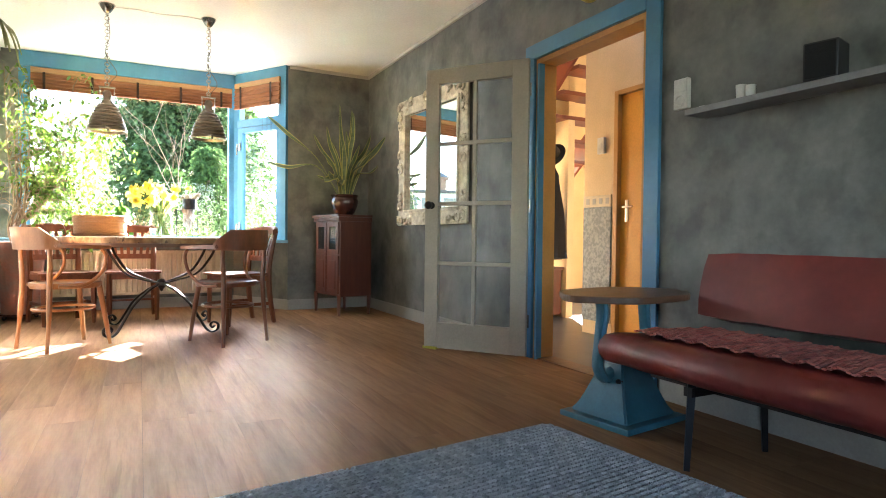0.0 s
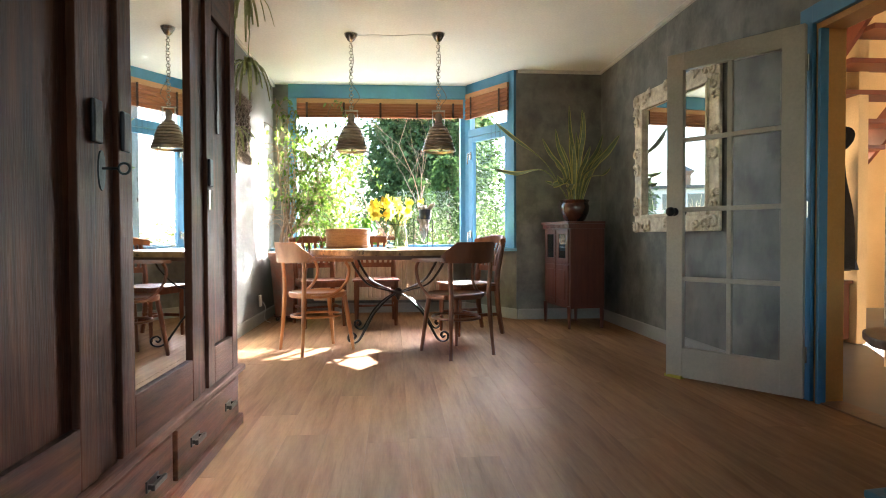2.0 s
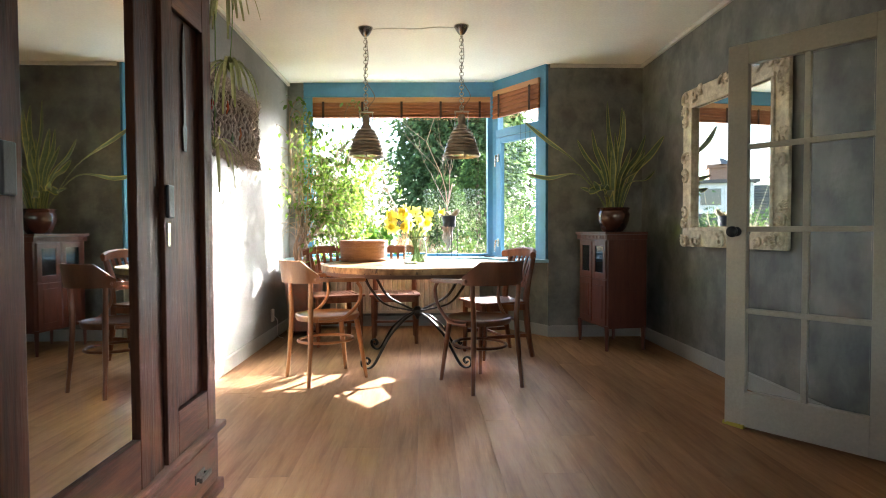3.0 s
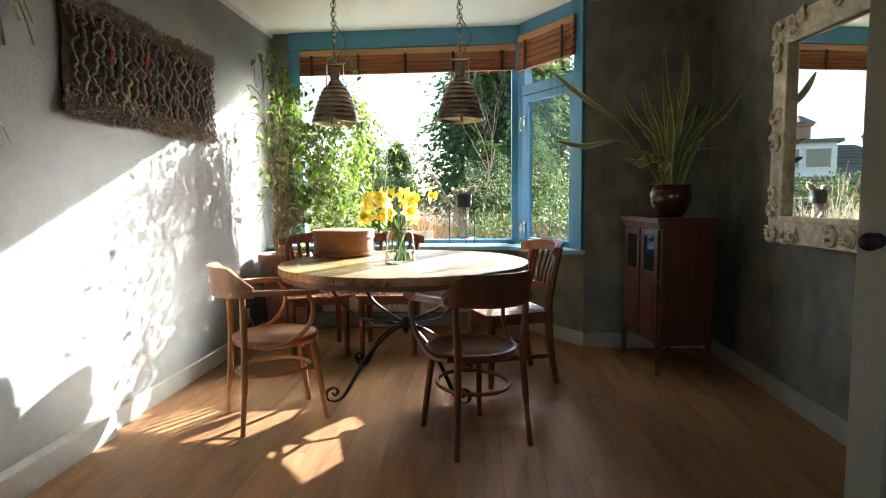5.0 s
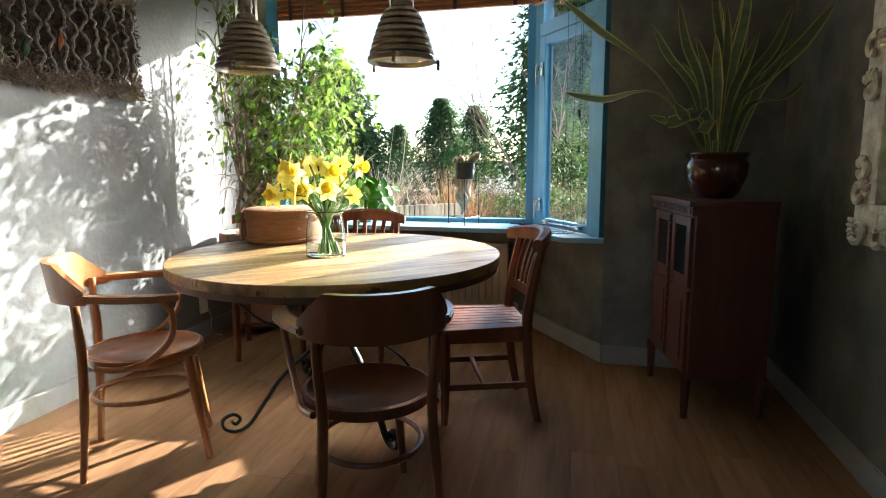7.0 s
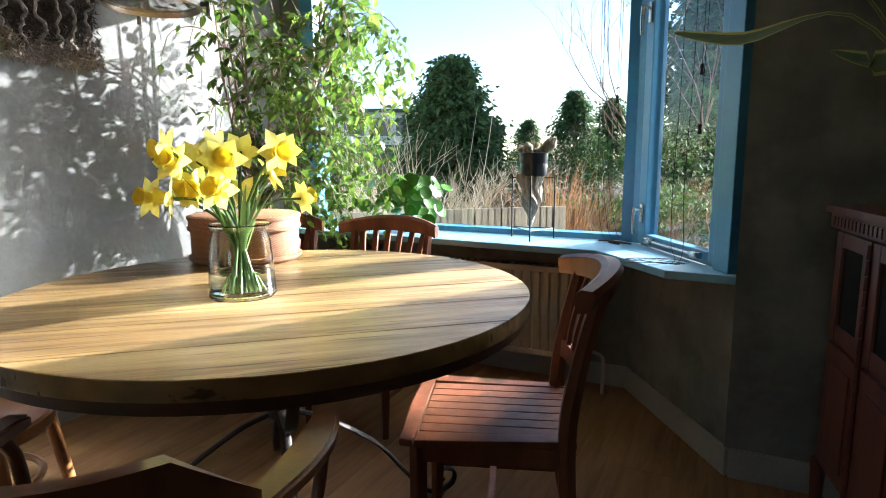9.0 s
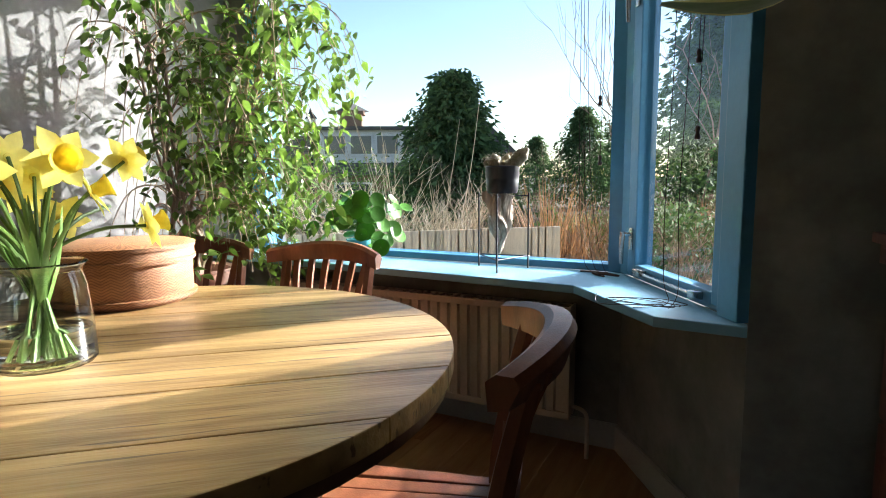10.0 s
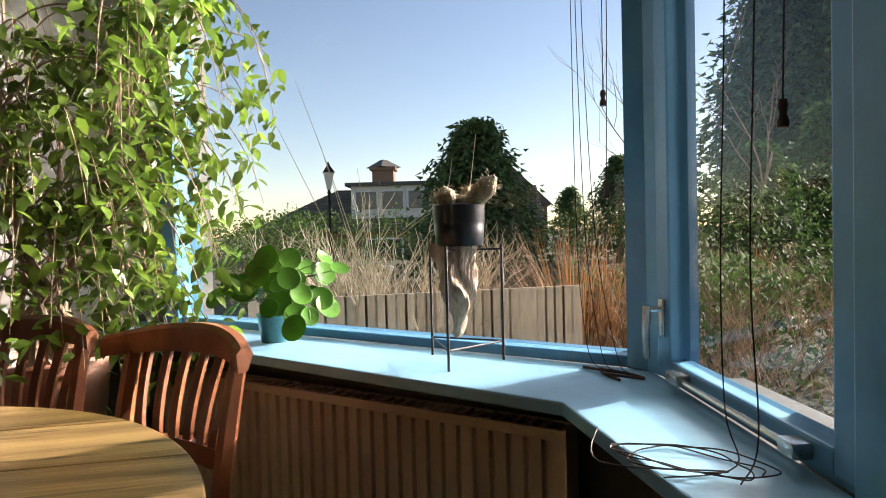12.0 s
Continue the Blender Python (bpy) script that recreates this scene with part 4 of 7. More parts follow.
def tassel_cord(p, z0, z1, drop):
    t = thing("tassel_cord", Matrix.Translation(p), "dark pull cord with two turned wooden tassels", "cord", "tassel cords")
    part("cord", tube(bmesh.new(), [(0, 0, z1), (0.002, 0, (z0 + z1) / 2), (0, 0, z0)], 0.0013, 5), DARKCLOTH, t)
    part("cord", tube(bmesh.new(), [(0.012, 0, z1), (0.013, 0, z0 + 0.2), (0.005, 0, z0 - drop + 0.02)], 0.0013, 5), DARKCLOTH, t)
    for z, x in ((z0, 0.0), (z0 - drop, 0.005)):
        part("tassel", lathe(bmesh.new(), [(0, 0.02), (0.006, 0.02), (0.008, 0.01), (0.005, 0.0), (0.009, -0.012), (0.008, -0.02), (0, -0.02)], 10, (x, 0, z)), mat("dark_tassel", (0.05, 0.03, 0.02), None, 0.5), t, smooth=True)


tassel_cord((2.845, 8.76, 0), 1.49, 2.33, 0.24)
tassel_cord((3.25, 8.2, 0), 1.53, 2.3, 0.22)
cord("blind_cord", [(3.17, 8.28, 2.3), (3.175, 8.28, 1.6), (3.165, 8.27, 1.1), (3.17, 8.255, 0.86), (3.19, 8.2, 0.79), (3.1, 8.12, 0.785)], 0.0013, "thin dark pull cord of the side blind")
cord("blind_cord", [(3.215, 8.24, 2.3), (3.22, 8.24, 1.6), (3.21, 8.225, 1.1), (3.22, 8.2, 0.84), (3.2, 8.14, 0.787)], 0.0013, "thin dark pull cord of the side blind")
loops = []
for k in range(30):
    a = k * 0.62
    loops.append((3.12 + (0.105 + 0.025 * math.sin(k)) * math.cos(a), 8.2 + (0.05 + 0.014 * math.cos(2 * k)) * math.sin(a), 0.7825 + 0.0004 * k))
cord("coiled_cord", loops + [(3.0, 8.14, 0.784), (2.95, 8.3, 0.784)], 0.0013, "loosely coiled black cord lying on the sill")
cord("coiled_cord", [(2.78, 8.76, 0.784), (2.84, 8.72, 0.79), (2.9, 8.73, 0.785), (2.95, 8.7, 0.784), (2.88, 8.68, 0.79), (2.84, 8.72, 0.784), (2.9, 8.66, 0.784)], 0.004, "dark tangled cable in the sill corner")

# ---- wardrobe ----
WX, WY0, WY1, WZ = 1.33, 2.52, 4.64, 2.12
ward = thing("wardrobe", Matrix.Translation((XL, (WY0 + WY1) / 2, 0)), "dark oak three-door wardrobe with a mirrored middle door", "wardrobe")
WB = Matrix.Translation((-XL, -(WY0 + WY1) / 2, 0))


def wpart(name, args, material=WARDWOOD, parent=ward, bevel=0.004, label=""):
    bm = boxed(*args, bevel)
    bmesh.ops.transform(bm, matrix=WB, verts=bm.verts[:])
    return part(name, bm, material, parent, label)


x0 = XL + 0.02
wpart("side_panel", (x0, WX - 0.03, WY1 - 0.03, WY1, 0.29, WZ))
wpart("side_panel", (x0, WX - 0.03, WY0, WY0 + 0.03, 0.29, WZ))
wpart("back_panel", (x0, x0 + 0.01, WY0 + 0.03, WY1 - 0.03, 0.29, WZ))
wpart("top", (x0, WX + 0.01, WY0 - 0.02, WY1 + 0.02, WZ, WZ + 0.04), WARDWOOD_H)
wpart("cornice", (x0, WX + 0.05, WY0 - 0.05, WY1 + 0.05, WZ + 0.04, WZ + 0.09), WARDWOOD_H, bevel=0.015)
wpart("base_case", (x0, WX - 0.012, WY0 - 0.01, WY1 + 0.012, 0.0, 0.262), WARDWOOD_H)
wpart("base_moulding", (x0, WX + 0.02, WY0 - 0.02, WY1 + 0.03, 0.262, 0.29), WARDWOOD_H, bevel=0.008)
wpart("plinth", (x0, WX + 0.008, WY0 - 0.015, WY1 + 0.02, 0.0, 0.05), WARDWOOD_H)
# stiles between the doors
DOORS = ((WY0 + 0.06, 3.27), (3.4, 4.06), (4.16, 4.6))
for a, b in ((WY0 + 0.03, WY0 + 0.06), (3.275, 3.395), (4.065, 4.155), (4.6, WY1 - 0.03)):
    wpart("stile", (WX - 0.05, WX - 0.012, a, b, 0.29, WZ))
wpart("rail", (WX - 0.05, WX - 0.014, WY0 + 0.06, WY1 - 0.04, 2.05, WZ), WARDWOOD_H)
for k, (a, b) in enumerate(DOORS):
    dr = wpart("door", (WX - 0.04, WX - 0.022, a, b, 0.295, 2.045), bevel=0.002)
    fw = 0.085
    wpart("door_stile", (WX - 0.022, WX + 0.0, a, a + fw, 0.295, 2.045), parent=dr)
    wpart("door_stile", (WX - 0.022, WX + 0.0, b - fw, b, 0.295, 2.045), parent=dr)
    wpart("door_rail", (WX - 0.0215, WX - 0.0005, a + fw, b - fw, 0.295, 0.45), WARDWOOD_H, dr)
    wpart("door_rail", (WX - 0.0215, WX - 0.0005, a + fw, b - fw, 1.83, 2.045), WARDWOOD_H, dr)
    if k == 1:
        wpart("mirror", (WX - 0.02, WX - 0.014, a + fw + 0.004, b - fw - 0.004, 0.455, 1.826), MIRROR, dr, 0.001, "bevelled wardrobe mirror")
    else:
        c = (a + b) / 2
        bm = prism(bmesh.new(), [(-0.012, 0), (0.012, 0), (0.02, 0.08), (0.01, 0.1), (0.016, 0.3), (0.008, 0.42), (0.0, 0.46), (-0.008, 0.42), (-0.016, 0.3), (-0.01, 0.1), (-0.02, 0.08)], 0, 0.006, 0.002)
        bmesh.ops.transform(bm, matrix=WB @ Matrix.Translation((WX - 0.022, c, 1.36)) @ Matrix(((0, 0, 1, 0), (1, 0, 0, 0), (0, 1, 0, 0), (0, 0, 0, 1))), verts=bm.verts[:])
        part("inlay", bm, mat("ebony_inlay", (0.03, 0.018, 0.012), None, 0.4), dr, "dark carved spear inlay")
for y, z in ((3.27, 1.2), (3.43, 1.2), (4.19, 1.17)):
    wpart("lock_plate", (WX, WX + 0.012, y - 0.022, y + 0.022, z - 0.055, z + 0.055), BLACKMETAL, bevel=0.005, label="black iron door plate")
bm = lathe(bmesh.new(), [(0, 0), (0.026, 0), (0.026, 0.004), (0, 0.005)], 16)
bmesh.ops.transform(bm, matrix=WB @ Matrix.Translation((WX, 3.3, 1.08)) @ Matrix.Rotation(math.pi / 2, 4, "Y") @ Matrix.Diagonal((2.0, 0.7, 1, 1)), verts=bm.verts[:])
esc = part("escutcheon", bm, BLACKMETAL, ward)
bm = tube(bmesh.new(), [(WX, 3.3, 1.085), (WX + 0.045, 3.3, 1.085)], 0.004)
torus(bm, (WX + 0.058, 3.3, 1.085), 0.014, 0.0035, 14, 6, Matrix.Rotation(math.pi / 2, 4, "X"))
bmesh.ops.transform(bm, matrix=WB, verts=bm.verts[:])
part("key", bm, BLACKMETAL, ward, "small iron key in the lock", smooth=True)
wpart("keyhole_plate", (WX, WX + 0.003, 4.18, 4.2, 1.02, 1.1), STEEL, bevel=0.001)
for a, b in ((WY0 + 0.03, 2.95), (2.99, 3.74), (3.79, 4.57)):
    d = wpart("drawer", (WX - 0.012, WX + 0.006, a, b, 0.07, 0.245), WARDWOOD_H)
    for y in ((a + b) / 2,) if b - a < 0.5 else ((a + 0.17, b - 0.17)):
        bm = boxed(WX + 0.006, WX + 0.012, y - 0.045, y + 0.045, 0.142, 0.178, 0.003)
        for dy in (-0.035, 0.035):
            box(bm, WX + 0.01, WX + 0.03, y + dy - 0.006, y + dy + 0.006, 0.153, 0.167, 0.002)
        box(bm, WX + 0.024, WX + 0.036, y - 0.05, y + 0.05, 0.151, 0.169, 0.004)
        bmesh.ops.transform(bm, matrix=WB, verts=bm.verts[:])
        part("handle", bm, BLACKMETAL, d, "black iron drawer pull")
# ---- wall mirror with a carved frame ----
MY0, MY1, MZ0, MZ1 = 5.61, 6.83, 0.93, 2.16
fw = 0.16
mir = thing("wall_mirror", Matrix.Translation((XR - 0.05, (MY0 + MY1) / 2, MZ0)) @ Matrix.Rotation(radians(5.0), 4, "Z"), "large mirror in a carved chalk white frame", "mirror")
MB = Matrix.Translation((-XR, -(MY0 + MY1) / 2, -MZ0))


def mpart(name, bm, material, label="", smooth=False):
    bmesh.ops.transform(bm, matrix=MB, verts=bm.verts[:])
    return part(name, bm, material, mir, label, smooth)


mpart("glass", boxed(XR - 0.02, XR - 0.014, MY0 + fw - 0.02, MY1 - fw + 0.02, MZ0 + fw - 0.02, MZ1 - fw + 0.02), MIRROR)
mpart("backing", boxed(XR - 0.0135, XR - 0.002, MY0 + 0.04, MY1 - 0.04, MZ0 + 0.04, MZ1 - 0.04), WARDWOOD)
rng = random.Random(9)
for nm, a in (("frame_side", (MY0, MY0 + fw, MZ0, MZ1)), ("frame_side", (MY1 - fw, MY1, MZ0, MZ1)), ("frame_rail", (MY0 + fw, MY1 - fw, MZ0, MZ0 + fw)), ("frame_rail", (MY0 + fw, MY1 - fw, MZ1 - fw, MZ1))):
    bm = boxed(XR - 0.04, XR - 0.013, a[0] + 0.015 * (nm == "frame_side" and a[0] == MY0), a[1] - 0.015 * (nm == "frame_side" and a[1] == MY1), a[2] + 0.012, a[3] - 0.012, 0.008)
    mpart(nm, bm, CARVED)
for a in ((MY0 + fw - 0.03, MY1 - fw + 0.03, MZ0 + fw - 0.03, MZ0 + fw), (MY0 + fw - 0.03, MY1 - fw + 0.03, MZ1 - fw, MZ1 - fw + 0.03), (MY0 + fw - 0.03, MY0 + fw, MZ0 + fw, MZ1 - fw), (MY1 - fw, MY1 - fw + 0.03, MZ0 + fw, MZ1 - fw)):
    mpart("inner_bead", boxed(XR - 0.054, XR - 0.03, *a, 0.007), CARVED)


def scroll(y, z, r, turn, flip):
    """A carved leaf scroll: a spiral bar with a few lobes."""
    bm = bmesh.new()
    pts, rs = [], []
    for k in range(18):
        q = k / 17
        rr = r * (1 - 0.8 * q)
        a = turn + flip * q * 4.6
        pts.append((XR - 0.046 - 0.008 * q, y + rr * math.cos(a), z + rr * math.sin(a)))
        rs.append(0.016 * (1 - 0.45 * q))
    tube(bm, pts, rs, 6)
    for k in range(4):
        a = turn - flip * (0.25 + 0.32 * k)
        c = Vector((XR - 0.046, y + r * 1.05 * math.cos(a), z + r * 1.05 * math.sin(a)))
        d = Vector((0, math.cos(a), math.sin(a)))
        tube(bm, [c - d * 0.02, c, c + d * 0.022], [0.006, 0.013, 0.004], 6)
    return mpart("carving", bm, CARVED, smooth=True)


for y, sy in ((MY0 + 0.07, 1), (MY1 - 0.07, -1)):
    for z, sz in ((MZ0 + 0.07, 1), (MZ1 - 0.07, -1)):
        scroll(y, z, 0.055, 0.8 * sy, sy * sz)
        scroll(y + sy * 0.11, z - sz * 0.012, 0.042, 2.5 * sy, -sy * sz)
        scroll(y - sy * 0.01, z + sz * 0.115, 0.042, 1.2, sy * sz)
        scroll(y + sy * 0.2, z - sz * 0.015, 0.033, 0.5, sy)
        scroll(y - sy * 0.015, z + sz * 0.2, 0.033, 2.0, -sy)
cy, cz = (MY0 + MY1) / 2, (MZ0 + MZ1) / 2
for y, z in ((cy - 0.07, MZ0 + 0.06), (cy + 0.07, MZ0 + 0.06), (cy - 0.07, MZ1 - 0.06), (cy + 0.07, MZ1 - 0.06), (MY0 + 0.06, cz - 0.07), (MY0 + 0.06, cz + 0.07), (MY1 - 0.06, cz - 0.07), (MY1 - 0.06, cz + 0.07)):
    scroll(y, z, 0.05, 1.0 if y < cy else 2.0, 1 if z < cz else -1)

# ---- small cabinet ----
CX0, CX1, CY0, CY1, CH = 3.7175, 4.1025, 7.33, 7.93, 1.055
cab = thing("cabinet", Matrix.Translation(((CX0 + CX1) / 2, (CY0 + CY1) / 2, 0)) @ Matrix.Rotation(radians(9), 4, "Z"), "small mahogany cabinet with glazed upper doors on slim legs", "cabinet")
CB = Matrix.Translation((-(CX0 + CX1) / 2, -(CY0 + CY1) / 2, 0))


def cpart(name, args, material=CABWOOD, parent=cab, bevel=0.003, label=""):
    bm = boxed(*args, bevel)
    bmesh.ops.transform(bm, matrix=CB, verts=bm.verts[:])
    return part(name, bm, material, parent, label)


for x in (CX0, CX1 - 0.035):
    for y in (CY0, CY1 - 0.035):
        bm = tube(bmesh.new(), [(x + 0.0175, y + 0.0175, 0.22), (x + 0.0175, y + 0.0175, 0.0)], [0.025, 0.016], 4)
        bmesh.ops.transform(bm, matrix=CB, verts=bm.verts[:])
        part("leg", bm, CABWOOD, cab)
cpart("body", (CX0 + 0.02, CX1, CY0, CY1, 0.2, 0.985))
cpart("cornice", (CX0 - 0.005, CX1, CY0 - 0.012, CY1 + 0.012, 0.985, 1.03))
cpart("top", (CX0 - 0.02, CX1, CY0 - 0.02, CY1 + 0.02, 1.031, CH))
for k in range(20):
    y = CY0 + 0.008 + k * (CY1 - CY0 - 0.02) / 20
    cpart("dentil", (CX0 - 0.011, CX0 - 0.004, y, y + 0.018, 0.994, 1.022), bevel=0.0)
cm = (CY0 + CY1) / 2
for a, b in ((CY0 + 0.03, cm - 0.006), (cm + 0.006, CY1 - 0.03)):
    g = cpart("upper_door", (CX0 + 0.004, CX0 + 0.0195, a, a + 0.05, 0.64, 0.975))
    cpart("door_stile", (CX0 + 0.004, CX0 + 0.0195, b - 0.05, b, 0.64, 0.975), parent=g)
    cpart("door_rail", (CX0 + 0.005, CX0 + 0.0195, a + 0.05, b - 0.05, 0.64, 0.69), parent=g)
    cpart("door_rail", (CX0 + 0.005, CX0 + 0.0195, a + 0.05, b - 0.05, 0.93, 0.975), parent=g)
    cpart("door_glass", (CX0 + 0.012, CX0 + 0.019, a + 0.05, b - 0.05, 0.69, 0.93), mat("dark_cabinet_glass", (0.012, 0.013, 0.014), None, 0.06, bump=0.0), g, 0.0, "dark reflecting glass pane")
    g = cpart("lower_door", (CX0 + 0.004, CX0 + 0.0195, a, b, 0.225, 0.625))
    cpart("door_panel", (CX0 - 0.002, CX0 + 0.004, a + 0.05, b - 0.05, 0.275, 0.575), parent=g, bevel=0.005)
for k in range(17):
    z = 0.24 + k * 0.043
    bm = tube(bmesh.new(), [(CX0 - 0.001, cm, z), (CX0 - 0.001, cm, z + 0.04)], [0.009, 0.006], 6)
    bmesh.ops.transform(bm, matrix=CB, verts=bm.verts[:])
    part("twist_moulding", bm, CABWOOD, cab)

# ---- snake plant ----
snake = thing("snake_plant", Matrix.Translation((3.92, 7.6, CH)), "snake plant with yellow-edged leaves in a brown glazed pot", "potted plant")
pot = part("pot", lathe(bmesh.new(), [(0, 0), (0.085, 0), (0.11, 0.03), (0.14, 0.1), (0.148, 0.16), (0.135, 0.19), (0.142, 0.205), (0.15, 0.215), (0.145, 0.222), (0.13, 0.215), (0.125, 0.19), (0, 0.185)], 36), BROWNGLAZE, snake, smooth=True)
part("soil", lathe(bmesh.new(), [(0, 0.205), (0.124, 0.198), (0.124, 0.19), (0, 0.188)], 24), SOIL, snake)
rng = random.Random(21)
LEAVES = ((-0.06, 0.0, 1.0), (0.11, 0.1, 0.97), (0.08, -0.05, 0.91), (-0.23, -0.1, 0.73), (-0.33, 0.05, 0.66), (-0.77, 0.3, 0.86), (-0.75, 0.36, 0.37), (-0.35, -0.15, 0.2),
          (0.26, -0.1, 0.68), (0.33, 0.1, 0.57), (0.4, -0.18, 0.66), (0.29, -0.25, 0.34), (0.1, -0.2, 0.55), (-0.08, -0.22, 0.54), (-0.1, 0.18, 0.62), (-0.24, -0.2, 0.25),
          (-0.16, -0.3, 0.13), (0.02, 0.22, 0.78), (0.16, 0.24, 0.7), (-0.02, -0.1, 0.7), (0.05, 0.05, 0.62), (-0.14, 0.28, 0.5), (0.2, -0.28, 0.45))
for k, (dx, dy, h) in enumerate(LEAVES):
    reach = math.hypot(dx, dy)
    d = Vector((dx, dy, 0)).normalized()
    base = d * rng.uniform(0.015, 0.07) + Vector((0, 0, 0.2))
    tip = Vector((dx, dy, 0.2 + h))
    bend = rng.uniform(0.02, 0.09)
    low = base.lerp(tip, 0.35) + Vector((0, 0, 0.05 + 0.22 * reach * (1.2 - h))) - d * bend * 0.5
    high = base.lerp(tip, 0.72) + Vector((0, 0, 0.06 * reach)) + d.cross(Vector((0, 0, 1))) * rng.uniform(-0.03, 0.03)
    line = curve([base, low, high, tip], 5)
    n = len(line)
    wmax = rng.uniform(0.046, 0.066)
    ws = []
    for i in range(n):
        q = i / (n - 1)
        if reach > 0.6:
            ws.append(max(0.003, 0.012 + (wmax - 0.012) * math.sin(math.pi * min(1, max(0, (q - 0.45) / 0.55)) ** 0.8)))
        else:
            ws.append(max(0.002, wmax * (0.5 + 1.0 * q if q < 0.5 else 1.0 - ((q - 0.5) / 0.5) ** 2.4)))
    line = [Vector((min(p.x, XR - 3.92 - 0.02), min(p.y, 0.43), p.z)) for p in line]
    side = Vector((1.0, 0.55 * math.cos(k * 1.7), 0.0))
    if reach > 0.6:
        side = d.cross(Vector((0, 0, 1))) * 0.5 + Vector((0, 0, 0.8))
    bm = bmesh.new()
    blade(bm, line, ws, side, 0.16, 0, 1)
    part("leaf", bm, [SNAKEG, SNAKEY], snake)

# ---- ficus tree in a large pot ----
ficus = thing("ficus_tree", Matrix.Translation((0.93, 8.3, 0)), "tall weeping fig in a weathered terracotta pot on castors", "potted tree")
part("pot", lathe(bmesh.new(), [(0, 0.06), (0.15, 0.06), (0.155, 0.08), (0.19, 0.5), (0.205, 0.66), (0.225, 0.69), (0.225, 0.735), (0.215, 0.745), (0.195, 0.735), (0.185, 0.68), (0, 0.66)], 36), TERRA, ficus, "weathered terracotta pot", True)
part("soil", lathe(bmesh.new(), [(0, 0.7), (0.187, 0.69), (0.186, 0.68), (0, 0.665)], 24), SOIL, ficus)
trol = part("plant_trolley", lathe(bmesh.new(), [(0, 0.045), (0.17, 0.045), (0.17, 0.06), (0, 0.06)], 24), WARDWOOD, ficus)
for k in range(4):
    a = k * math.pi / 2 + 0.6
    bm = bmesh.new()
    torus(bm, (0.14 * math.cos(a), 0.14 * math.sin(a), 0.0225), 0.015, 0.0075, 12, 6, Matrix.Rotation(a, 4, "Z") @ Matrix.Rotation(math.pi / 2, 4, "X"))
    part("castor", bm, BLACKPL, trol, smooth=True)
rng = random.Random(33)
trunk, leaves = bmesh.new(), bmesh.new()
tips = []
fxl, fyl = XL - 0.93 + 0.03, 8.78 - 8.3


def inside(p):
    """Keeps the crown clear of the wall and the pane."""
    return Vector((max(p.x, fxl), min(p.y, fyl), p.z))


for k in range(12):
    a = rng.uniform(0, math.tau)
    b = Vector((0.05 * math.cos(a), 0.05 * math.sin(a), 0.69))
    tx, ty = rng.uniform(-0.12, 0.64), rng.uniform(-0.38, 0.3)
    h = rng.uniform(1.75, 2.35)
    line = curve([b, b + Vector((rng.uniform(-0.05, 0.05), rng.uniform(-0.05, 0.05), 0.2)), Vector((tx * 0.4, ty * 0.4, 1.15)), Vector((tx * 0.8, ty * 0.8, 1.6)), Vector((tx, ty, h))], 5)
    line = [inside(p) for p in line]
    tube(trunk, line, [0.015 * (1 - 0.75 * i / (len(line) - 1)) for i in range(len(line))], 6)
    for j in range(15):
        i = rng.randint(6, len(line) - 1)
        s = line[i]
        aa = rng.gauss(-0.3, 1.25)
        L = rng.uniform(0.2, 0.62) * (1.0 if s.z < 2.0 else 0.75)
        d = Vector((math.cos(aa), math.sin(aa) * 0.75, 0))
        br = [inside(q) for q in curve([s, s + d * L * 0.35 + Vector((0, 0, 0.12)), s + d * L * 0.75 + Vector((0, 0, 0.1)), s + d * L + Vector((0, 0, -0.06)), s + d * L * 1.12 + Vector((0, 0, -0.24))], 4)]
        tube(trunk, br, [0.0045 * (1 - 0.8 * t / (len(br) - 1)) for t in range(len(br))], 5)
        tips.append(br)
for br in tips:
    n = rng.randint(20, 26)
    for j in range(n):
        i = rng.randint(3, len(br) - 1)
        p = br[i] + Vector((rng.gauss(0, 0.03), rng.gauss(0, 0.03), rng.gauss(0, 0.03)))
        a = rng.uniform(0, math.tau)
        w = Vector((math.cos(a) * 0.7, math.sin(a) * 0.7, rng.uniform(-1.1, 0.1)))
        p = inside(p)
        L = rng.uniform(0.042, 0.074)
        if rng.random() < (0.62 if p.x < 0.08 else 0.0) + (0.6 if p.z < 1.2 and p.x < 0.3 else 0.0):
            continue
        if p.x + w.x * L < fxl or p.y + w.y * L > fyl + 0.02:
            w.x, w.y = abs(w.x), -abs(w.y)
        leaf(leaves, p, w, Vector((rng.gauss(0, 0.4), rng.gauss(0, 0.4), 1)), L, L * rng.uniform(0.48, 0.6), 0.2, rng.uniform(0.05, 0.3))
part("stem", trunk, BARK, ficus, "slender pale twisted stems", True)
crown = part("leaves", leaves, LEAFG, ficus, "small glossy pointed leaves")
crown["kind"] = "stuff"

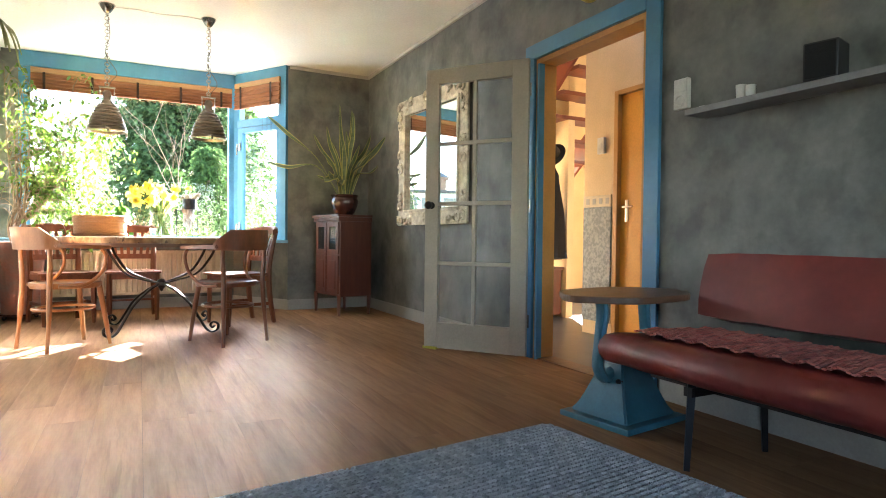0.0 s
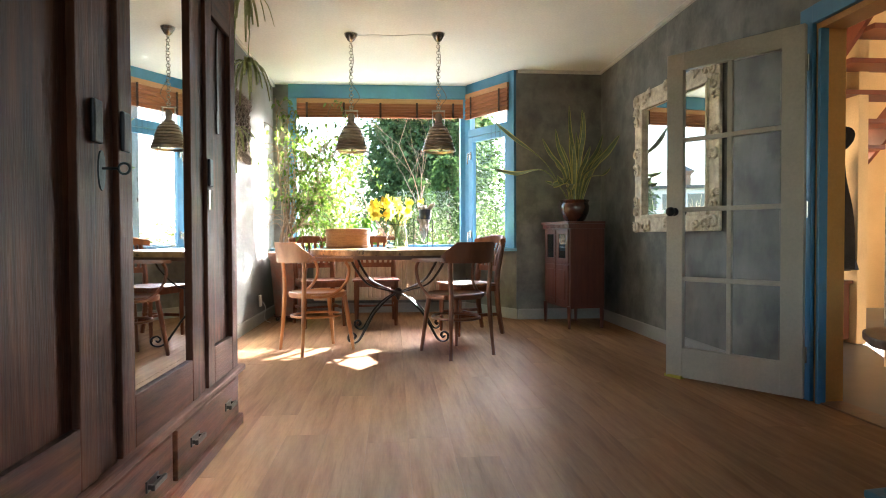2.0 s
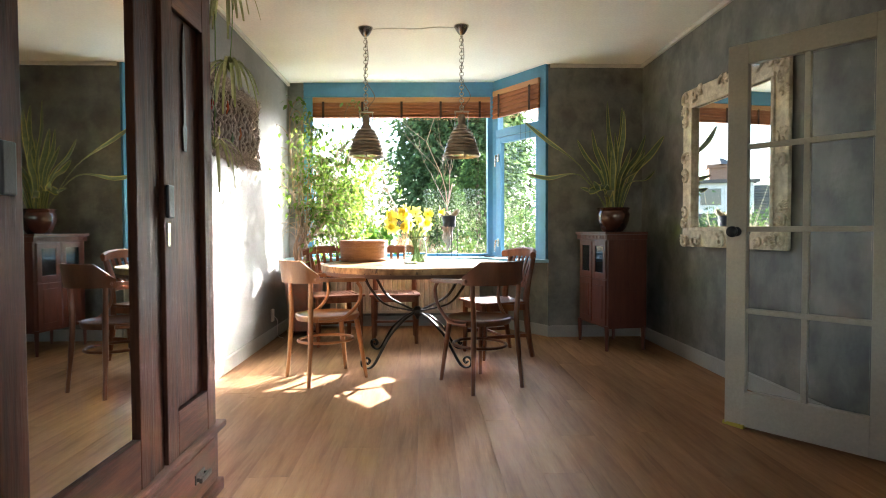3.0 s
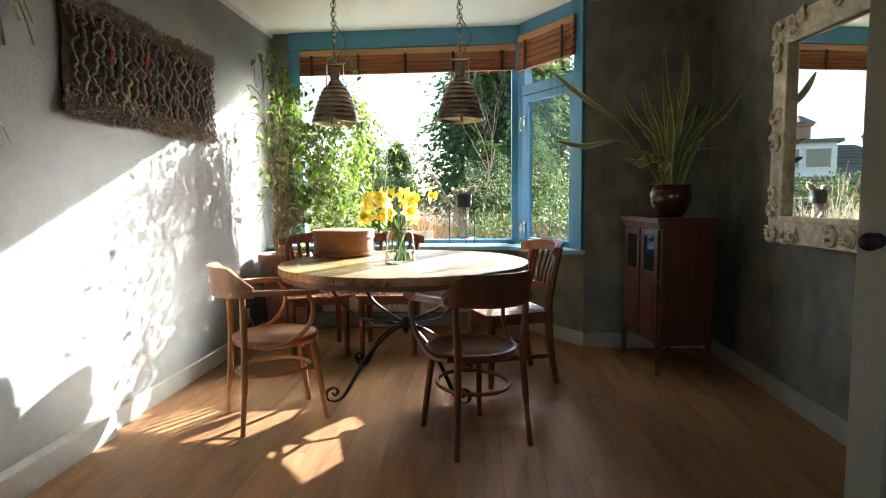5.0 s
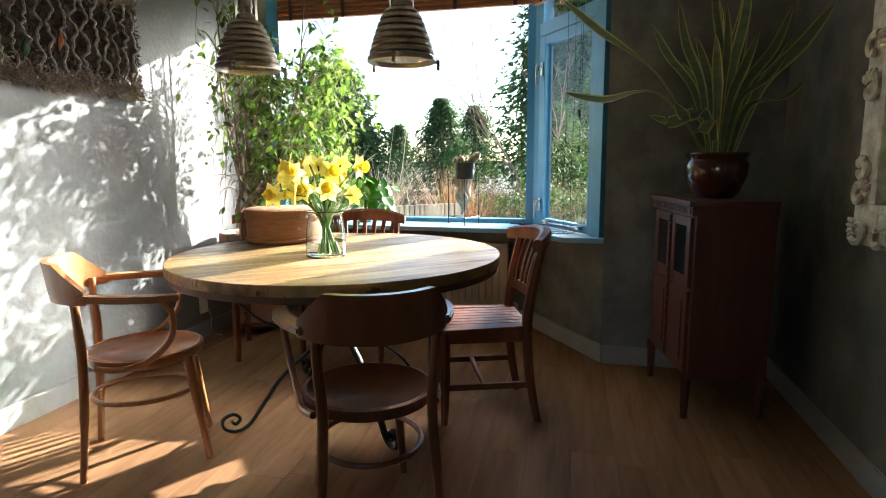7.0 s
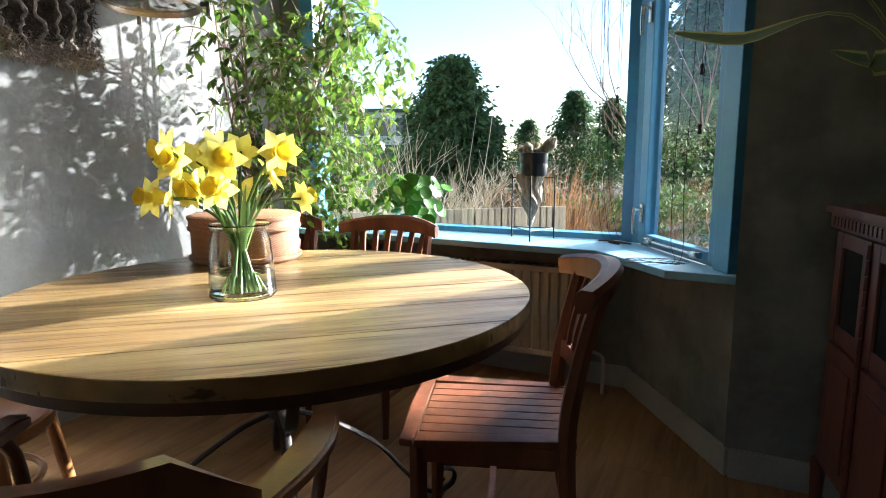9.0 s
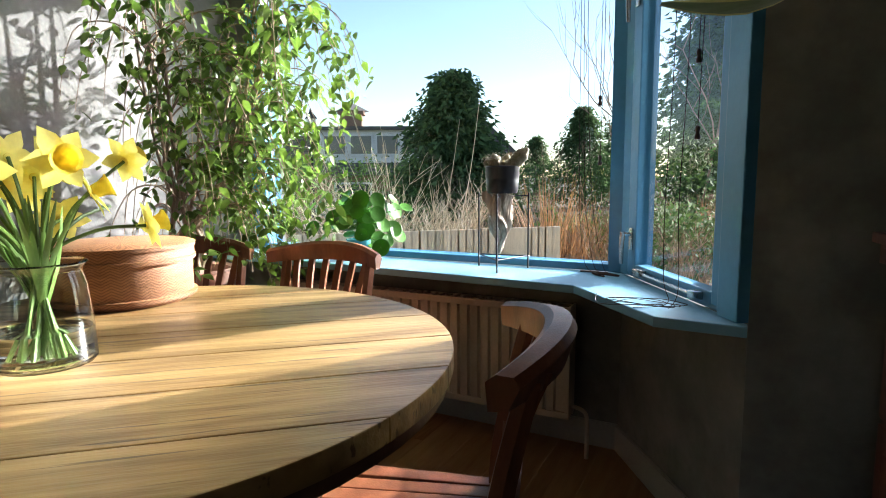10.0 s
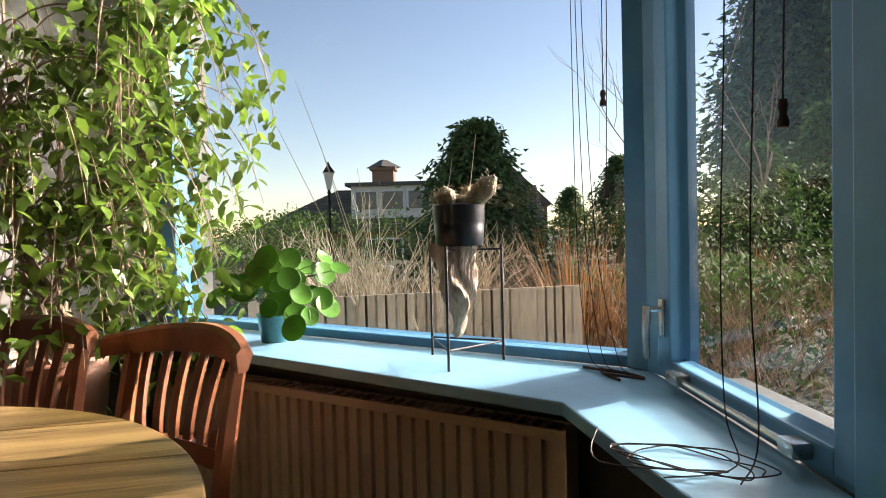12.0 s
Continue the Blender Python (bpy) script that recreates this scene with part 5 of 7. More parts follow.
# ---- wool hanging ----
tap = thing("wall_hanging", Matrix.Translation((XL, 6.8, 1.9)), "shaggy felted grey-brown wool wall hanging", "tapestry")
rng = random.Random(5)
TY0, TY1, TZ0, TZ1 = -0.76, 0.76, -0.27, 0.29
bm = bmesh.new()
gx, gz = 60, 24
grid = []
for i in range(gx + 1):
    col = []
    for j in range(gz + 1):
        y, z = TY0 + (TY1 - TY0) * i / gx, TZ0 + (TZ1 - TZ0) * j / gz
        e = 0.02 * noise.noise(Vector((y * 6, z * 6, 2))) * (1 if j in (0, gz) or i in (0, gx) else 0.2)
        zz = z + 0.03 * noise.noise(Vector((y * 3, 0, 7))) + e
        col.append(bm.verts.new((0.012 + 0.012 * abs(noise.noise(Vector((y * 14, z * 9, 1)))), y + e, zz)))
    grid.append(col)
for i in range(gx):
    for j in range(gz):
        bm.faces.new((grid[i][j], grid[i + 1][j], grid[i + 1][j + 1], grid[i][j + 1]))
r = bmesh.ops.extrude_face_region(bm, geom=bm.faces[:])
for v in r["geom"]:
    if isinstance(v, bmesh.types.BMVert):
        v.co.x = 0.003
bmesh.ops.recalc_face_normals(bm, faces=bm.faces[:])
part("felt", bm, mat("dark_felt", (0.03, 0.024, 0.02), (0.085, 0.066, 0.052), 0.98, scale=16, bump=0.9, fine=110), tap)
DARKPILE = mat("dark_wool_pile", (0.06, 0.045, 0.036), (0.13, 0.1, 0.08), 0.98, scale=30, bump=0.5, vary=0.5, island=True)
FELTC = mat("grey_felt_ridge", (0.36, 0.32, 0.27), (0.17, 0.145, 0.12), 0.98, scale=30, bump=0.9, fine=140)
pile = bmesh.new()
for k in range(21):
    y = TY0 + 0.06 + k * (TY1 - TY0 - 0.1) / 20
    pts = [(0.03 + 0.022 * rng.random(), y + 0.013 * math.sin(q * 0.9 + k * 2.1) + rng.uniform(-0.011, 0.011), TZ0 + 0.05 + (TZ1 - TZ0 - 0.11) * q / 22) for q in range(23)]
    part("ridge", tube(bmesh.new(), curve(pts, 2), [0.0065 + 0.004 * rng.random() for q in range(45)], 6, flat=0.8), FELTC, tap, smooth=True)
    for q in range(160):
        w = rng.random()
        p = Vector((rng.uniform(0.018, 0.034), y + 0.03 + rng.gauss(0, 0.011), TZ0 + 0.05 + (TZ1 - TZ0 - 0.11) * w))
        d = Vector((rng.uniform(0.3, 1), rng.gauss(0, 0.6), rng.gauss(0, 0.8))).normalized() * rng.uniform(0.012, 0.03)
        e = d.orthogonal().normalized() * 0.004
        pile.faces.new([pile.verts.new(p - e), pile.verts.new(p + e), pile.verts.new(p + d)])
pile = part("wool_pile", pile, DARKPILE, tap, "dark wool pile between the ridges")
pile["kind"] = "stuff"
for y, z, c in ((-0.42, 0.07, (0.35, 0.04, 0.02)), (-0.3, -0.12, (0.2, 0.2, 0.04)), (-0.37, 0.0, (0.03, 0.06, 0.03)), (-0.1, 0.1, (0.3, 0.06, 0.02)), (0.2, -0.05, (0.28, 0.1, 0.03)), (0.0, -0.12, (0.04, 0.08, 0.03))):
    bm = bmesh.new()
    tube(bm, [(0.04, y - 0.01, z - 0.05), (0.046, y, z), (0.04, y + 0.015, z + 0.05)], [0.006, 0.022, 0.006], 7, flat=0.5)
    part("wool_tuft", bm, mat("coloured_tuft", c, [v * 0.6 for v in c], 0.98, scale=30, bump=0.8), tap, smooth=True)
bm = bmesh.new()
for k in range(9000):
    s = rng.random()
    y = rng.uniform(TY0 - 0.01, TY1 + 0.01)
    z = TZ1 - abs(rng.gauss(0, 0.042)) + 0.02 if s < 0.45 else TZ0 + abs(rng.gauss(0, 0.05)) - 0.01
    z += 0.03 * noise.noise(Vector((y * 3, 0, 7)))
    p = Vector((rng.uniform(0.015, 0.04), y, z))
    d = Vector((rng.uniform(0.1, 1), rng.gauss(0, 1), rng.gauss(-0.3, 1))).normalized() * rng.uniform(0.018, 0.045)
    q = d.orthogonal().normalized() * 0.0045
    bm.faces.new([bm.verts.new(p - q), bm.verts.new(p + q), bm.verts.new(p + d)])
fr = part("fleece_edge", bm, FELT, tap, "frayed paler fleece along both edges")
fr["kind"] = "stuff"

# ---- things on the table ----
bk = thing("basket_box", Matrix.Translation((1.635, 7.47, TZT)), "round lidded woven rattan box", "basket")
part("body", lathe(bmesh.new(), [(0, 0.002), (0.2, 0.002), (0.206, 0.01), (0.206, 0.125), (0, 0.125)], 48), BASKETM, bk, smooth=True)
part("lid", lathe(bmesh.new(), [(0, 0.186), (0.205, 0.186), (0.212, 0.182), (0.213, 0.126), (0.208, 0.1255), (0, 0.1255)], 48), BASKETM, bk, smooth=True)
for z in (0.02, 0.135, 0.175):
    part("rim_band", lathe(bmesh.new(), [(0.206, z - 0.008), (0.216, z - 0.006), (0.217, z + 0.006), (0.206, z + 0.008)], 48), BASKETM, bk, smooth=True)

vs = thing("flower_vase", Matrix.Translation((2.105, 6.97, TZT)), "clear glass jar of yellow daffodils in water", "vase")
prof = [(r * 1.08, z * 0.88) for r, z in ((0, 0.001), (0.082, 0.001), (0.088, 0.01), (0.085, 0.1), (0.078, 0.19), (0.07, 0.222), (0.076, 0.232), (0.082, 0.24), (0.079, 0.244), (0.067, 0.224), (0.075, 0.19), (0.082, 0.1), (0.084, 0.014), (0.078, 0.009), (0, 0.009))]
jar = part("jar", lathe(bmesh.new(), prof, 40), JAR, vs, smooth=True)
jar.visible_shadow = False
water = part("water", lathe(bmesh.new(), [(0, 0.01), (0.083, 0.01), (0.0895, 0.015), (0.089, 0.075), (0, 0.075)], 40), WATER, vs, smooth=True)
water.visible_shadow = False
rng = random.Random(12)
for k in range(24):
    a = rng.uniform(0, math.tau)
    d = Vector((math.cos(a), math.sin(a), 0))
    out = rng.uniform(0.05, 0.24)
    h = rng.uniform(0.28, 0.43) - 0.2 * max(0, out - 0.17)
    low = -d * rng.uniform(0.02, 0.055) + Vector((0, 0, 0.02))
    neck = d * rng.uniform(0.0, 0.045) + Vector((0, 0, 0.205))
    top = d * out + Vector((0, 0, h))
    line = curve([low, neck, (neck + top) / 2 + Vector((0, 0, 0.03)), top], 5)
    fl = part("stem", tube(bmesh.new(), line, 0.0042, 6), STEMG, vs, smooth=True)
    if k < 20:
        face = (d * 0.9 + Vector((rng.gauss(0, 0.35), rng.gauss(0, 0.35), rng.uniform(-0.15, 0.45)))).normalized()
        q = face.to_track_quat("Z", "Y").to_matrix().to_4x4()
        bm = bmesh.new()
        for j in range(6):
            aa = math.tau * j / 6 + rng.uniform(-0.1, 0.1)
            w = Vector((math.cos(aa), math.sin(aa), 0.22 + rng.uniform(-0.15, 0.15)))
            leaf(bm, Vector((0, 0, 0)), w, Vector((0, 0, 1)), rng.uniform(0.058, 0.068), 0.046, 0.18, 0.1)
        bmesh.ops.transform(bm, matrix=Matrix.Translation(top) @ q, verts=bm.verts[:])
        f = part("petals", bm, DAFF, fl)
        bm = lathe(bmesh.new(), [(0.008, 0), (0.015, 0.011), (0.017, 0.028), (0.021, 0.039), (0.027, 0.045), (0.02, 0.038), (0.014, 0.025), (0, 0.008)], 12)
        for v in bm.verts:
            if v.co.z > 0.04:
                v.co.xy *= 1 + 0.18 * math.sin(6 * math.atan2(v.co.y, v.co.x))
        bmesh.ops.transform(bm, matrix=Matrix.Translation(top) @ q, verts=bm.verts[:])
        part("trumpet", bm, DAFFO, fl, smooth=True)
for k in range(12):
    a = rng.uniform(0, math.tau)
    d = Vector((math.cos(a), math.sin(a), 0))
    out = rng.uniform(0.05, 0.17)
    bm = bmesh.new()
    line = curve([-d * 0.03 + Vector((0, 0, 0.02)), d * 0.04 + Vector((0, 0, 0.2)), d * out + Vector((0, 0, rng.uniform(0.28, 0.38)))], 6)
    blade(bm, line, [0.012] * 9 + [0.01, 0.008, 0.005, 0.002], d.cross(Vector((0, 0, 1))), 0.1)
    part("strap_leaf", bm, STEMG, vs)

# ---- things on the sill ----
pil = thing("pilea_plant", Matrix.Translation((1.665, 8.72, SILL_Z)), "round-leaved pilea in a small turquoise pot", "potted plant")
part("pot", lathe(bmesh.new(), [(0, 0), (0.05, 0), (0.062, 0.09), (0.066, 0.1), (0.06, 0.1), (0.055, 0.085), (0, 0.08)], 28), mat("turquoise_glaze", (0.05, 0.22, 0.24), None, 0.2, bump=0.02), pil, smooth=True)
part("soil", lathe(bmesh.new(), [(0, 0.09), (0.057, 0.086), (0.056, 0.082), (0, 0.081)], 20), SOIL, pil)
rng = random.Random(8)
for k in range(62):
    a = rng.uniform(0, math.tau)
    d = Vector((math.cos(a), math.sin(a) * 0.8, 0))
    out, h = rng.uniform(0.06, 0.26), rng.uniform(0.05, 0.32)
    if d.y * out > 0.13:
        out *= 0.55
    tip = d * out + Vector((0, 0, h))
    bm = tube(bmesh.new(), curve([(0, 0, 0.085), (0, 0, 0.12 + h * 0.3), tip * 0.75 + Vector((0, 0, 0.05)), tip], 4), 0.0018, 5)
    stem = part("stalk", bm, STEMG, pil, smooth=True)
    face = (d * 0.8 + Vector((rng.gauss(0.2, 0.35), rng.gauss(-0.5, 0.35), 0.55))).normalized()
    r = rng.uniform(0.032, 0.052)
    bm = lathe(bmesh.new(), [(0, -0.0025), (r * 0.6, -0.001), (r, 0.003), (r * 0.97, 0.0038), (r * 0.6, 0.0), (0, -0.0012)], 18)
    bmesh.ops.transform(bm, matrix=Matrix.Translation(tip) @ face.to_track_quat("Z", "Y").to_matrix().to_4x4(), verts=bm.verts[:])
    part("leaf", bm, PILEA, stem, smooth=True)

stand = thing("plant_stand", Matrix.Translation((2.442, 8.695, SILL_Z)), "thin black wire stand holding a piece of driftwood", "plant stand")
TR3 = [Vector((0.028, -0.12, 0)), Vector((0.099, 0.074, 0)), Vector((-0.127, 0.047, 0))]
for p in TR3:
    part("leg", tube(bmesh.new(), [p, p + Vector((0, 0, 0.335))], 0.004, 6), BLACKMETAL, stand, smooth=True)
for i in range(3):
    a, b = TR3[i], TR3[(i + 1) % 3]
    part("brace", tube(bmesh.new(), [a + Vector((0, 0, 0.055)), b + Vector((0, 0, 0.055))], 0.003, 6), BLACKMETAL, stand, smooth=True)
    part("top_brace", tube(bmesh.new(), [a + Vector((0, 0, 0.322)), Vector((0, 0.005, 0.322))], 0.003, 6), BLACKMETAL, stand, smooth=True)
bm = bmesh.new()
pts, rs = [], []
for k in range(31):
    q = k / 30
    pts.append((0.012 * math.sin(q * 5) - 0.02 * (1 - q), 0.01 * math.cos(q * 4), 0.07 + 0.262 * q))
    rs.append(0.01 + 0.05 * q ** 0.75)
tube(bm, pts, rs, 30)
for v in bm.verts:
    twist = math.atan2(v.co.y, v.co.x) + v.co.z * 9
    v.co.xy *= 1 + 0.2 * math.sin(3 * twist) + 0.1 * math.sin(7 * twist + 1)
    v.co += Vector((1, 1, 0.2)) * 0.022 * noise.noise(Vector((v.co.x * 22, v.co.y * 22, v.co.z * 8)))
DRIFT = mat("driftwood", (0.42, 0.33, 0.24), (0.16, 0.1, 0.06), 0.8, scale=9, stretch=(2.5, 2.5, 0.5), bump=0.6, fine=40, sharp=0.25)
drift = single("driftwood", bm, DRIFT, "gnarled pointed piece of driftwood in the stand", "driftwood", at=Matrix.Translation((2.442, 8.695, SILL_Z)), smooth=True)
cac = thing("cactus", Matrix.Translation((2.448, 8.69, SILL_Z + 0.334)) @ Matrix.Scale(0.92, 4), "furry finger cactus in a black pot", "potted plant")
part("pot", lathe(bmesh.new(), [(0, 0), (0.07, 0), (0.074, 0.01), (0.078, 0.06), (0.077, 0.062), (0.079, 0.075), (0.08, 0.125), (0.075, 0.128), (0.072, 0.115), (0, 0.11)], 36), mat("black_ceramic", (0.018, 0.02, 0.026), None, 0.28, bump=0.03), cac, smooth=True)
part("soil", lathe(bmesh.new(), [(0, 0.119), (0.073, 0.117), (0.072, 0.112), (0, 0.111)], 20), SOIL, cac)
CACT = mat("cactus_skin", (0.2, 0.19, 0.1), (0.28, 0.23, 0.15), 0.8, scale=60, bump=0.8, fine=200, sharp=0.2)
rng = random.Random(3)
for k, (bx, by, dx, dy, L, r) in enumerate(((0.02, 0, 0.75, 0.1, 0.17, 0.03), (-0.02, -0.02, -0.1, -0.2, 0.095, 0.028), (-0.045, 0.01, -0.5, 0.1, 0.09, 0.027), (0.0, 0.03, 0.05, 0.2, 0.1, 0.019), (-0.02, 0.035, -0.3, 0.3, 0.08, 0.02), (0.01, 0.0, 0.1, 0, 0.06, 0.02))):
    b = Vector((bx, by, 0.105))
    d = Vector((dx, dy, 0.75)).normalized()
    n = 9
    pts = [b + d * L * 0.85 * i / (n - 1) for i in range(n)]
    fing = part("finger", tube(bmesh.new(), pts, [r * (0.8 + 0.3 * math.sin(i / (n - 1) * 2.2)) if i < n - 2 else r * (0.7 if i == n - 2 else 0.25) for i in range(n)], 12), CACT, cac, smooth=True)
    bm = bmesh.new()
    for j in range(240):
        i = rng.uniform(0.1, 1)
        a = rng.uniform(0, math.tau)
        s = d.orthogonal().normalized()
        nn = (Matrix.Rotation(a, 3, d) @ s)
        p = b + d * L * 0.85 * i + nn * r * 0.95
        e = (nn + d * rng.uniform(-0.2, 0.6)).normalized() * 0.012
        q = nn.cross(d) * 0.0009
        bm.faces.new([bm.verts.new(p - q), bm.verts.new(p + q), bm.verts.new(p + e)])
    sp = part("spines", bm, mat("pale_spines", (0.6, 0.5, 0.35), None, 0.7, bump=0), fing)
    sp["kind"] = "stuff"

# ---- spider plant on the wardrobe ----
spi = thing("spider_plant", Matrix.Translation((1.05, 4.45, WZ + 0.09)), "trailing spider plant in a bark basket on the wardrobe", "potted plant")
part("pot", lathe(bmesh.new(), [(0, 0), (0.09, 0), (0.12, 0.14), (0.125, 0.15), (0.115, 0.15), (0.11, 0.12), (0, 0.12)], 28), BASKETM, spi, smooth=True)
SPIDER = mat("spider_leaf", (0.26, 0.31, 0.11), (0.4, 0.4, 0.2), 0.45, scale=20, bump=0.02, vary=0.25, island=True, sub=0.3)
rng = random.Random(14)


def tuft(o, n, reach, drop, up=0.12):
    bm = bmesh.new()
    for k in range(n):
        a = rng.uniform(0, math.tau)
        d = Vector((math.cos(a), math.sin(a), 0))
        r, dz = reach * rng.uniform(0.5, 1.1), drop * rng.uniform(0.3, 1.1)
        pts = curve([o, o + d * r * 0.3 + Vector((0, 0, up * rng.uniform(0.5, 1.2))), o + d * r * 0.75 + Vector((0, 0, up * 0.5 - dz * 0.3)), o + d * r + Vector((0, 0, -dz))], 4)
        pts = [Vector((max(p.x, XL - 1.05 + 0.02), p.y, min(p.z, ZC - WZ - 0.12))) for p in pts]
        blade(bm, pts, [0.008 + 0.008 * math.sin(math.pi * min(1, 0.25 + 0.75 * i / 12)) for i in range(13)], d.cross(Vector((0, 0, 1))), 0.2)
    return bm


t_ = part("leaves", tuft(Vector((0, 0, 0.13)), 60, 0.36, 0.3), SPIDER, spi)
t_["kind"] = "stuff"
for end, n in ((Vector((0.29, 0.35, -0.45)), 18), (Vector((0.22, 0.35, -0.78)), 12), (Vector((0.3, 0.3, -0.12)), 16)):
    line = curve([(0.02, 0.05, 0.13), (0.12, 0.22, 0.12), (end.x, end.y, -0.05), tuple(end)], 6)
    run = part("runner", tube(bmesh.new(), line, 0.0022, 5), STEMG, spi, smooth=True)
    q = part("plantlet", tuft(end, n, 0.13, 0.17, 0.05), SPIDER, run)
    q["kind"] = "stuff"
# ---- sofa ----
SY0, SY1 = 1.15, 3.23
sofa = thing("sofa", Matrix.Translation((4.0, (SY0 + SY1) / 2, 0)), "oxblood leather daybed sofa on a black steel frame", "sofa")
SB = Matrix.Translation((-4.0, -(SY0 + SY1) / 2, 0))


def cushion(a, name, puff, m=None):
    """A soft box with sagging faces and fine creases."""
    x0, x1, y0, y1, z0, z1 = a
    bm = bmesh.new()
    nx, ny = 10, 44
    box(bm, x0, x1, y0, y1, z0, z1)
    bmesh.ops.subdivide_edges(bm, edges=[e for e in bm.edges if abs(e.verts[0].co.y - e.verts[1].co.y) > 0.1], cuts=ny, use_grid_fill=True)
    bmesh.ops.subdivide_edges(bm, edges=[e for e in bm.edges if abs(e.verts[0].co.x - e.verts[1].co.x) > 0.3], cuts=nx, use_grid_fill=True)
    bmesh.ops.subdivide_edges(bm, edges=[e for e in bm.edges if abs(e.verts[0].co.z - e.verts[1].co.z) > 0.1], cuts=3, use_grid_fill=True)
    cx, cy, cz = (x0 + x1) / 2, (y0 + y1) / 2, (z0 + z1) / 2
    for v in bm.verts:
        u, w, h = (v.co.x - cx) / (x1 - x0) * 2, (v.co.y - cy) / (y1 - y0) * 2, (v.co.z - cz) / (z1 - z0) * 2
        r = 1 - 0.035 * (u * u * h * h) ** 2
        v.co.x = cx + (v.co.x - cx) * (1 + puff * (1 - h * h) * 0.5) * r
        v.co.z = cz + (v.co.z - cz) * (1 + puff * 2 * (1 - u ** 4) * (1 - w ** 6)) * (1 - 0.12 * u ** 8 - 0.05 * w ** 16)
        v.co.y = cy + (v.co.y - cy) * (1 + 0.01 * (1 - h * h))
        v.co += Vector((1, 0.3, 1)) * 0.005 * noise.noise(Vector((v.co.x * 7, v.co.y * 9, v.co.z * 7)))
    if m is not None:
        bmesh.ops.transform(bm, matrix=m, verts=bm.verts[:])
    bmesh.ops.transform(bm, matrix=SB, verts=bm.verts[:])
    ob = part(name, bm, LEATHER, sofa, smooth=True)
    return ob


seat = cushion((3.6, 4.24, SY0, SY1, 0.31, 0.435), "seat_cushion", 0.1, Matrix.Translation((3.9, 0, 0.37)) @ Matrix.Rotation(radians(3), 4, "Y") @ Matrix.Translation((-3.9, 0, -0.37)))
back = cushion((4.16, 4.27, SY0 + 0.03, SY1 - 0.02, 0.455, 0.78), "back_cushion", 0.12, Matrix.Translation((4.2, 0, 0.45)) @ Matrix.Rotation(radians(13), 4, "Y") @ Matrix.Translation((-4.24, 0, -0.45)))
bm = bmesh.new()
for y in (SY0 + 0.35, SY1 - 0.35):
    for x, x2 in ((3.68, 3.7), (4.12, 4.1)):
        tube(bm, [(x, y, 0.0), (x2, y, 0.31)], [0.014, 0.02], 4)
    box(bm, 3.68, 4.14, y - 0.018, y + 0.018, 0.265, 0.298)
    box(bm, 4.14, 4.17, y - 0.018, y + 0.018, 0.265, 0.45)
for x in (3.78, 4.05):
    box(bm, x - 0.016, x + 0.016, SY0 + 0.1, SY1 - 0.1, 0.275, 0.305)
bmesh.ops.transform(bm, matrix=SB, verts=bm.verts[:])
part("frame", bm, BLACKMETAL, sofa, "black steel frame and legs")
bm = bmesh.new()
rng = random.Random(6)
WEAVE = mat("red_rag_weave", (0.3, 0.05, 0.035), (0.4, 0.14, 0.1), 0.95, scale=25, bump=0.7, fine=120, vary=0.45, island=True)
for k in range(130):
    y = SY0 + 0.1 + k * (SY1 - SY0 - 0.2) / 130
    pts = [(3.66 + 0.46 * i / 8, y + rng.gauss(0, 0.003), 0.474 - 0.026 * i / 8 + 0.006 * math.sin(i * 2.4 + k) + (0.0 if i else -0.006)) for i in range(9)]
    tube(bm, pts, 0.0085, 5, flat=0.5)
th = single("throw_rug", bm, WEAVE, "woven red rag throw lying on the sofa seat", "throw", smooth=True, kind="stuff")

# ---- side table on an old machine foot ----
sdt = thing("side_table", pose(3.93, 3.45, 0, 0, 0, 8), "scalloped walnut side table on a turquoise cast iron machine foot", "side table")
bm = prism(bmesh.new(), [(-0.21, -0.19), (0.21, -0.19), (0.21, 0.19), (-0.21, 0.19)], 0, 0.028, 0.006)
part("base_plate", bm, PETROL, sdt)
bm = bmesh.new()
lo, hi = [(-0.18, -0.16), (0.18, -0.16), (0.18, 0.16), (-0.18, 0.16)], [(-0.085, -0.06), (0.085, -0.06), (0.085, 0.06), (-0.085, 0.06)]
rows = []
for k in range(7):
    q = k / 6
    e = q ** 0.75
    rows.append([bm.verts.new((a[0] * (1 - e) + b[0] * e, a[1] * (1 - e) + b[1] * e, 0.03 + 0.24 * q)) for a, b in zip(lo, hi)])
for a, b in zip(rows, rows[1:]):
    for k in range(4):
        bm.faces.new((a[k], a[(k + 1) % 4], b[(k + 1) % 4], b[k]))
bm.faces.new(rows[-1]), bm.faces.new(rows[0][::-1])
bmesh.ops.recalc_face_normals(bm, faces=bm.faces[:])
bmesh.ops.bevel(bm, geom=[e for e in bm.edges if e.calc_face_angle(0) > 0.5], offset=0.008, segments=2, affect="EDGES")
part("foot", bm, PETROL, sdt, smooth=True)
for s in (-1, 1):
    line = curve([(s * 0.05, 0.0, 0.25), (s * 0.13, 0.0, 0.2), (s * 0.175, 0.0, 0.26), (s * 0.165, 0.0, 0.38), (s * 0.15, 0.0, 0.5), (s * 0.16, 0, 0.553)], 5)
    part("arm", tube(bmesh.new(), line, [0.035 - 0.006 * math.sin(i / 25 * math.pi) for i in range(26)], 8, flat=0.75), PETROL, sdt, smooth=True)
    part("bolt", lathe(bmesh.new(), [(0, 0.0), (0.018, 0.0), (0.018, 0.012), (0.009, 0.018), (0, 0.02)], 10, (s * 0.1, -0.06, 0.185)), BLACKMETAL, sdt)
out = []
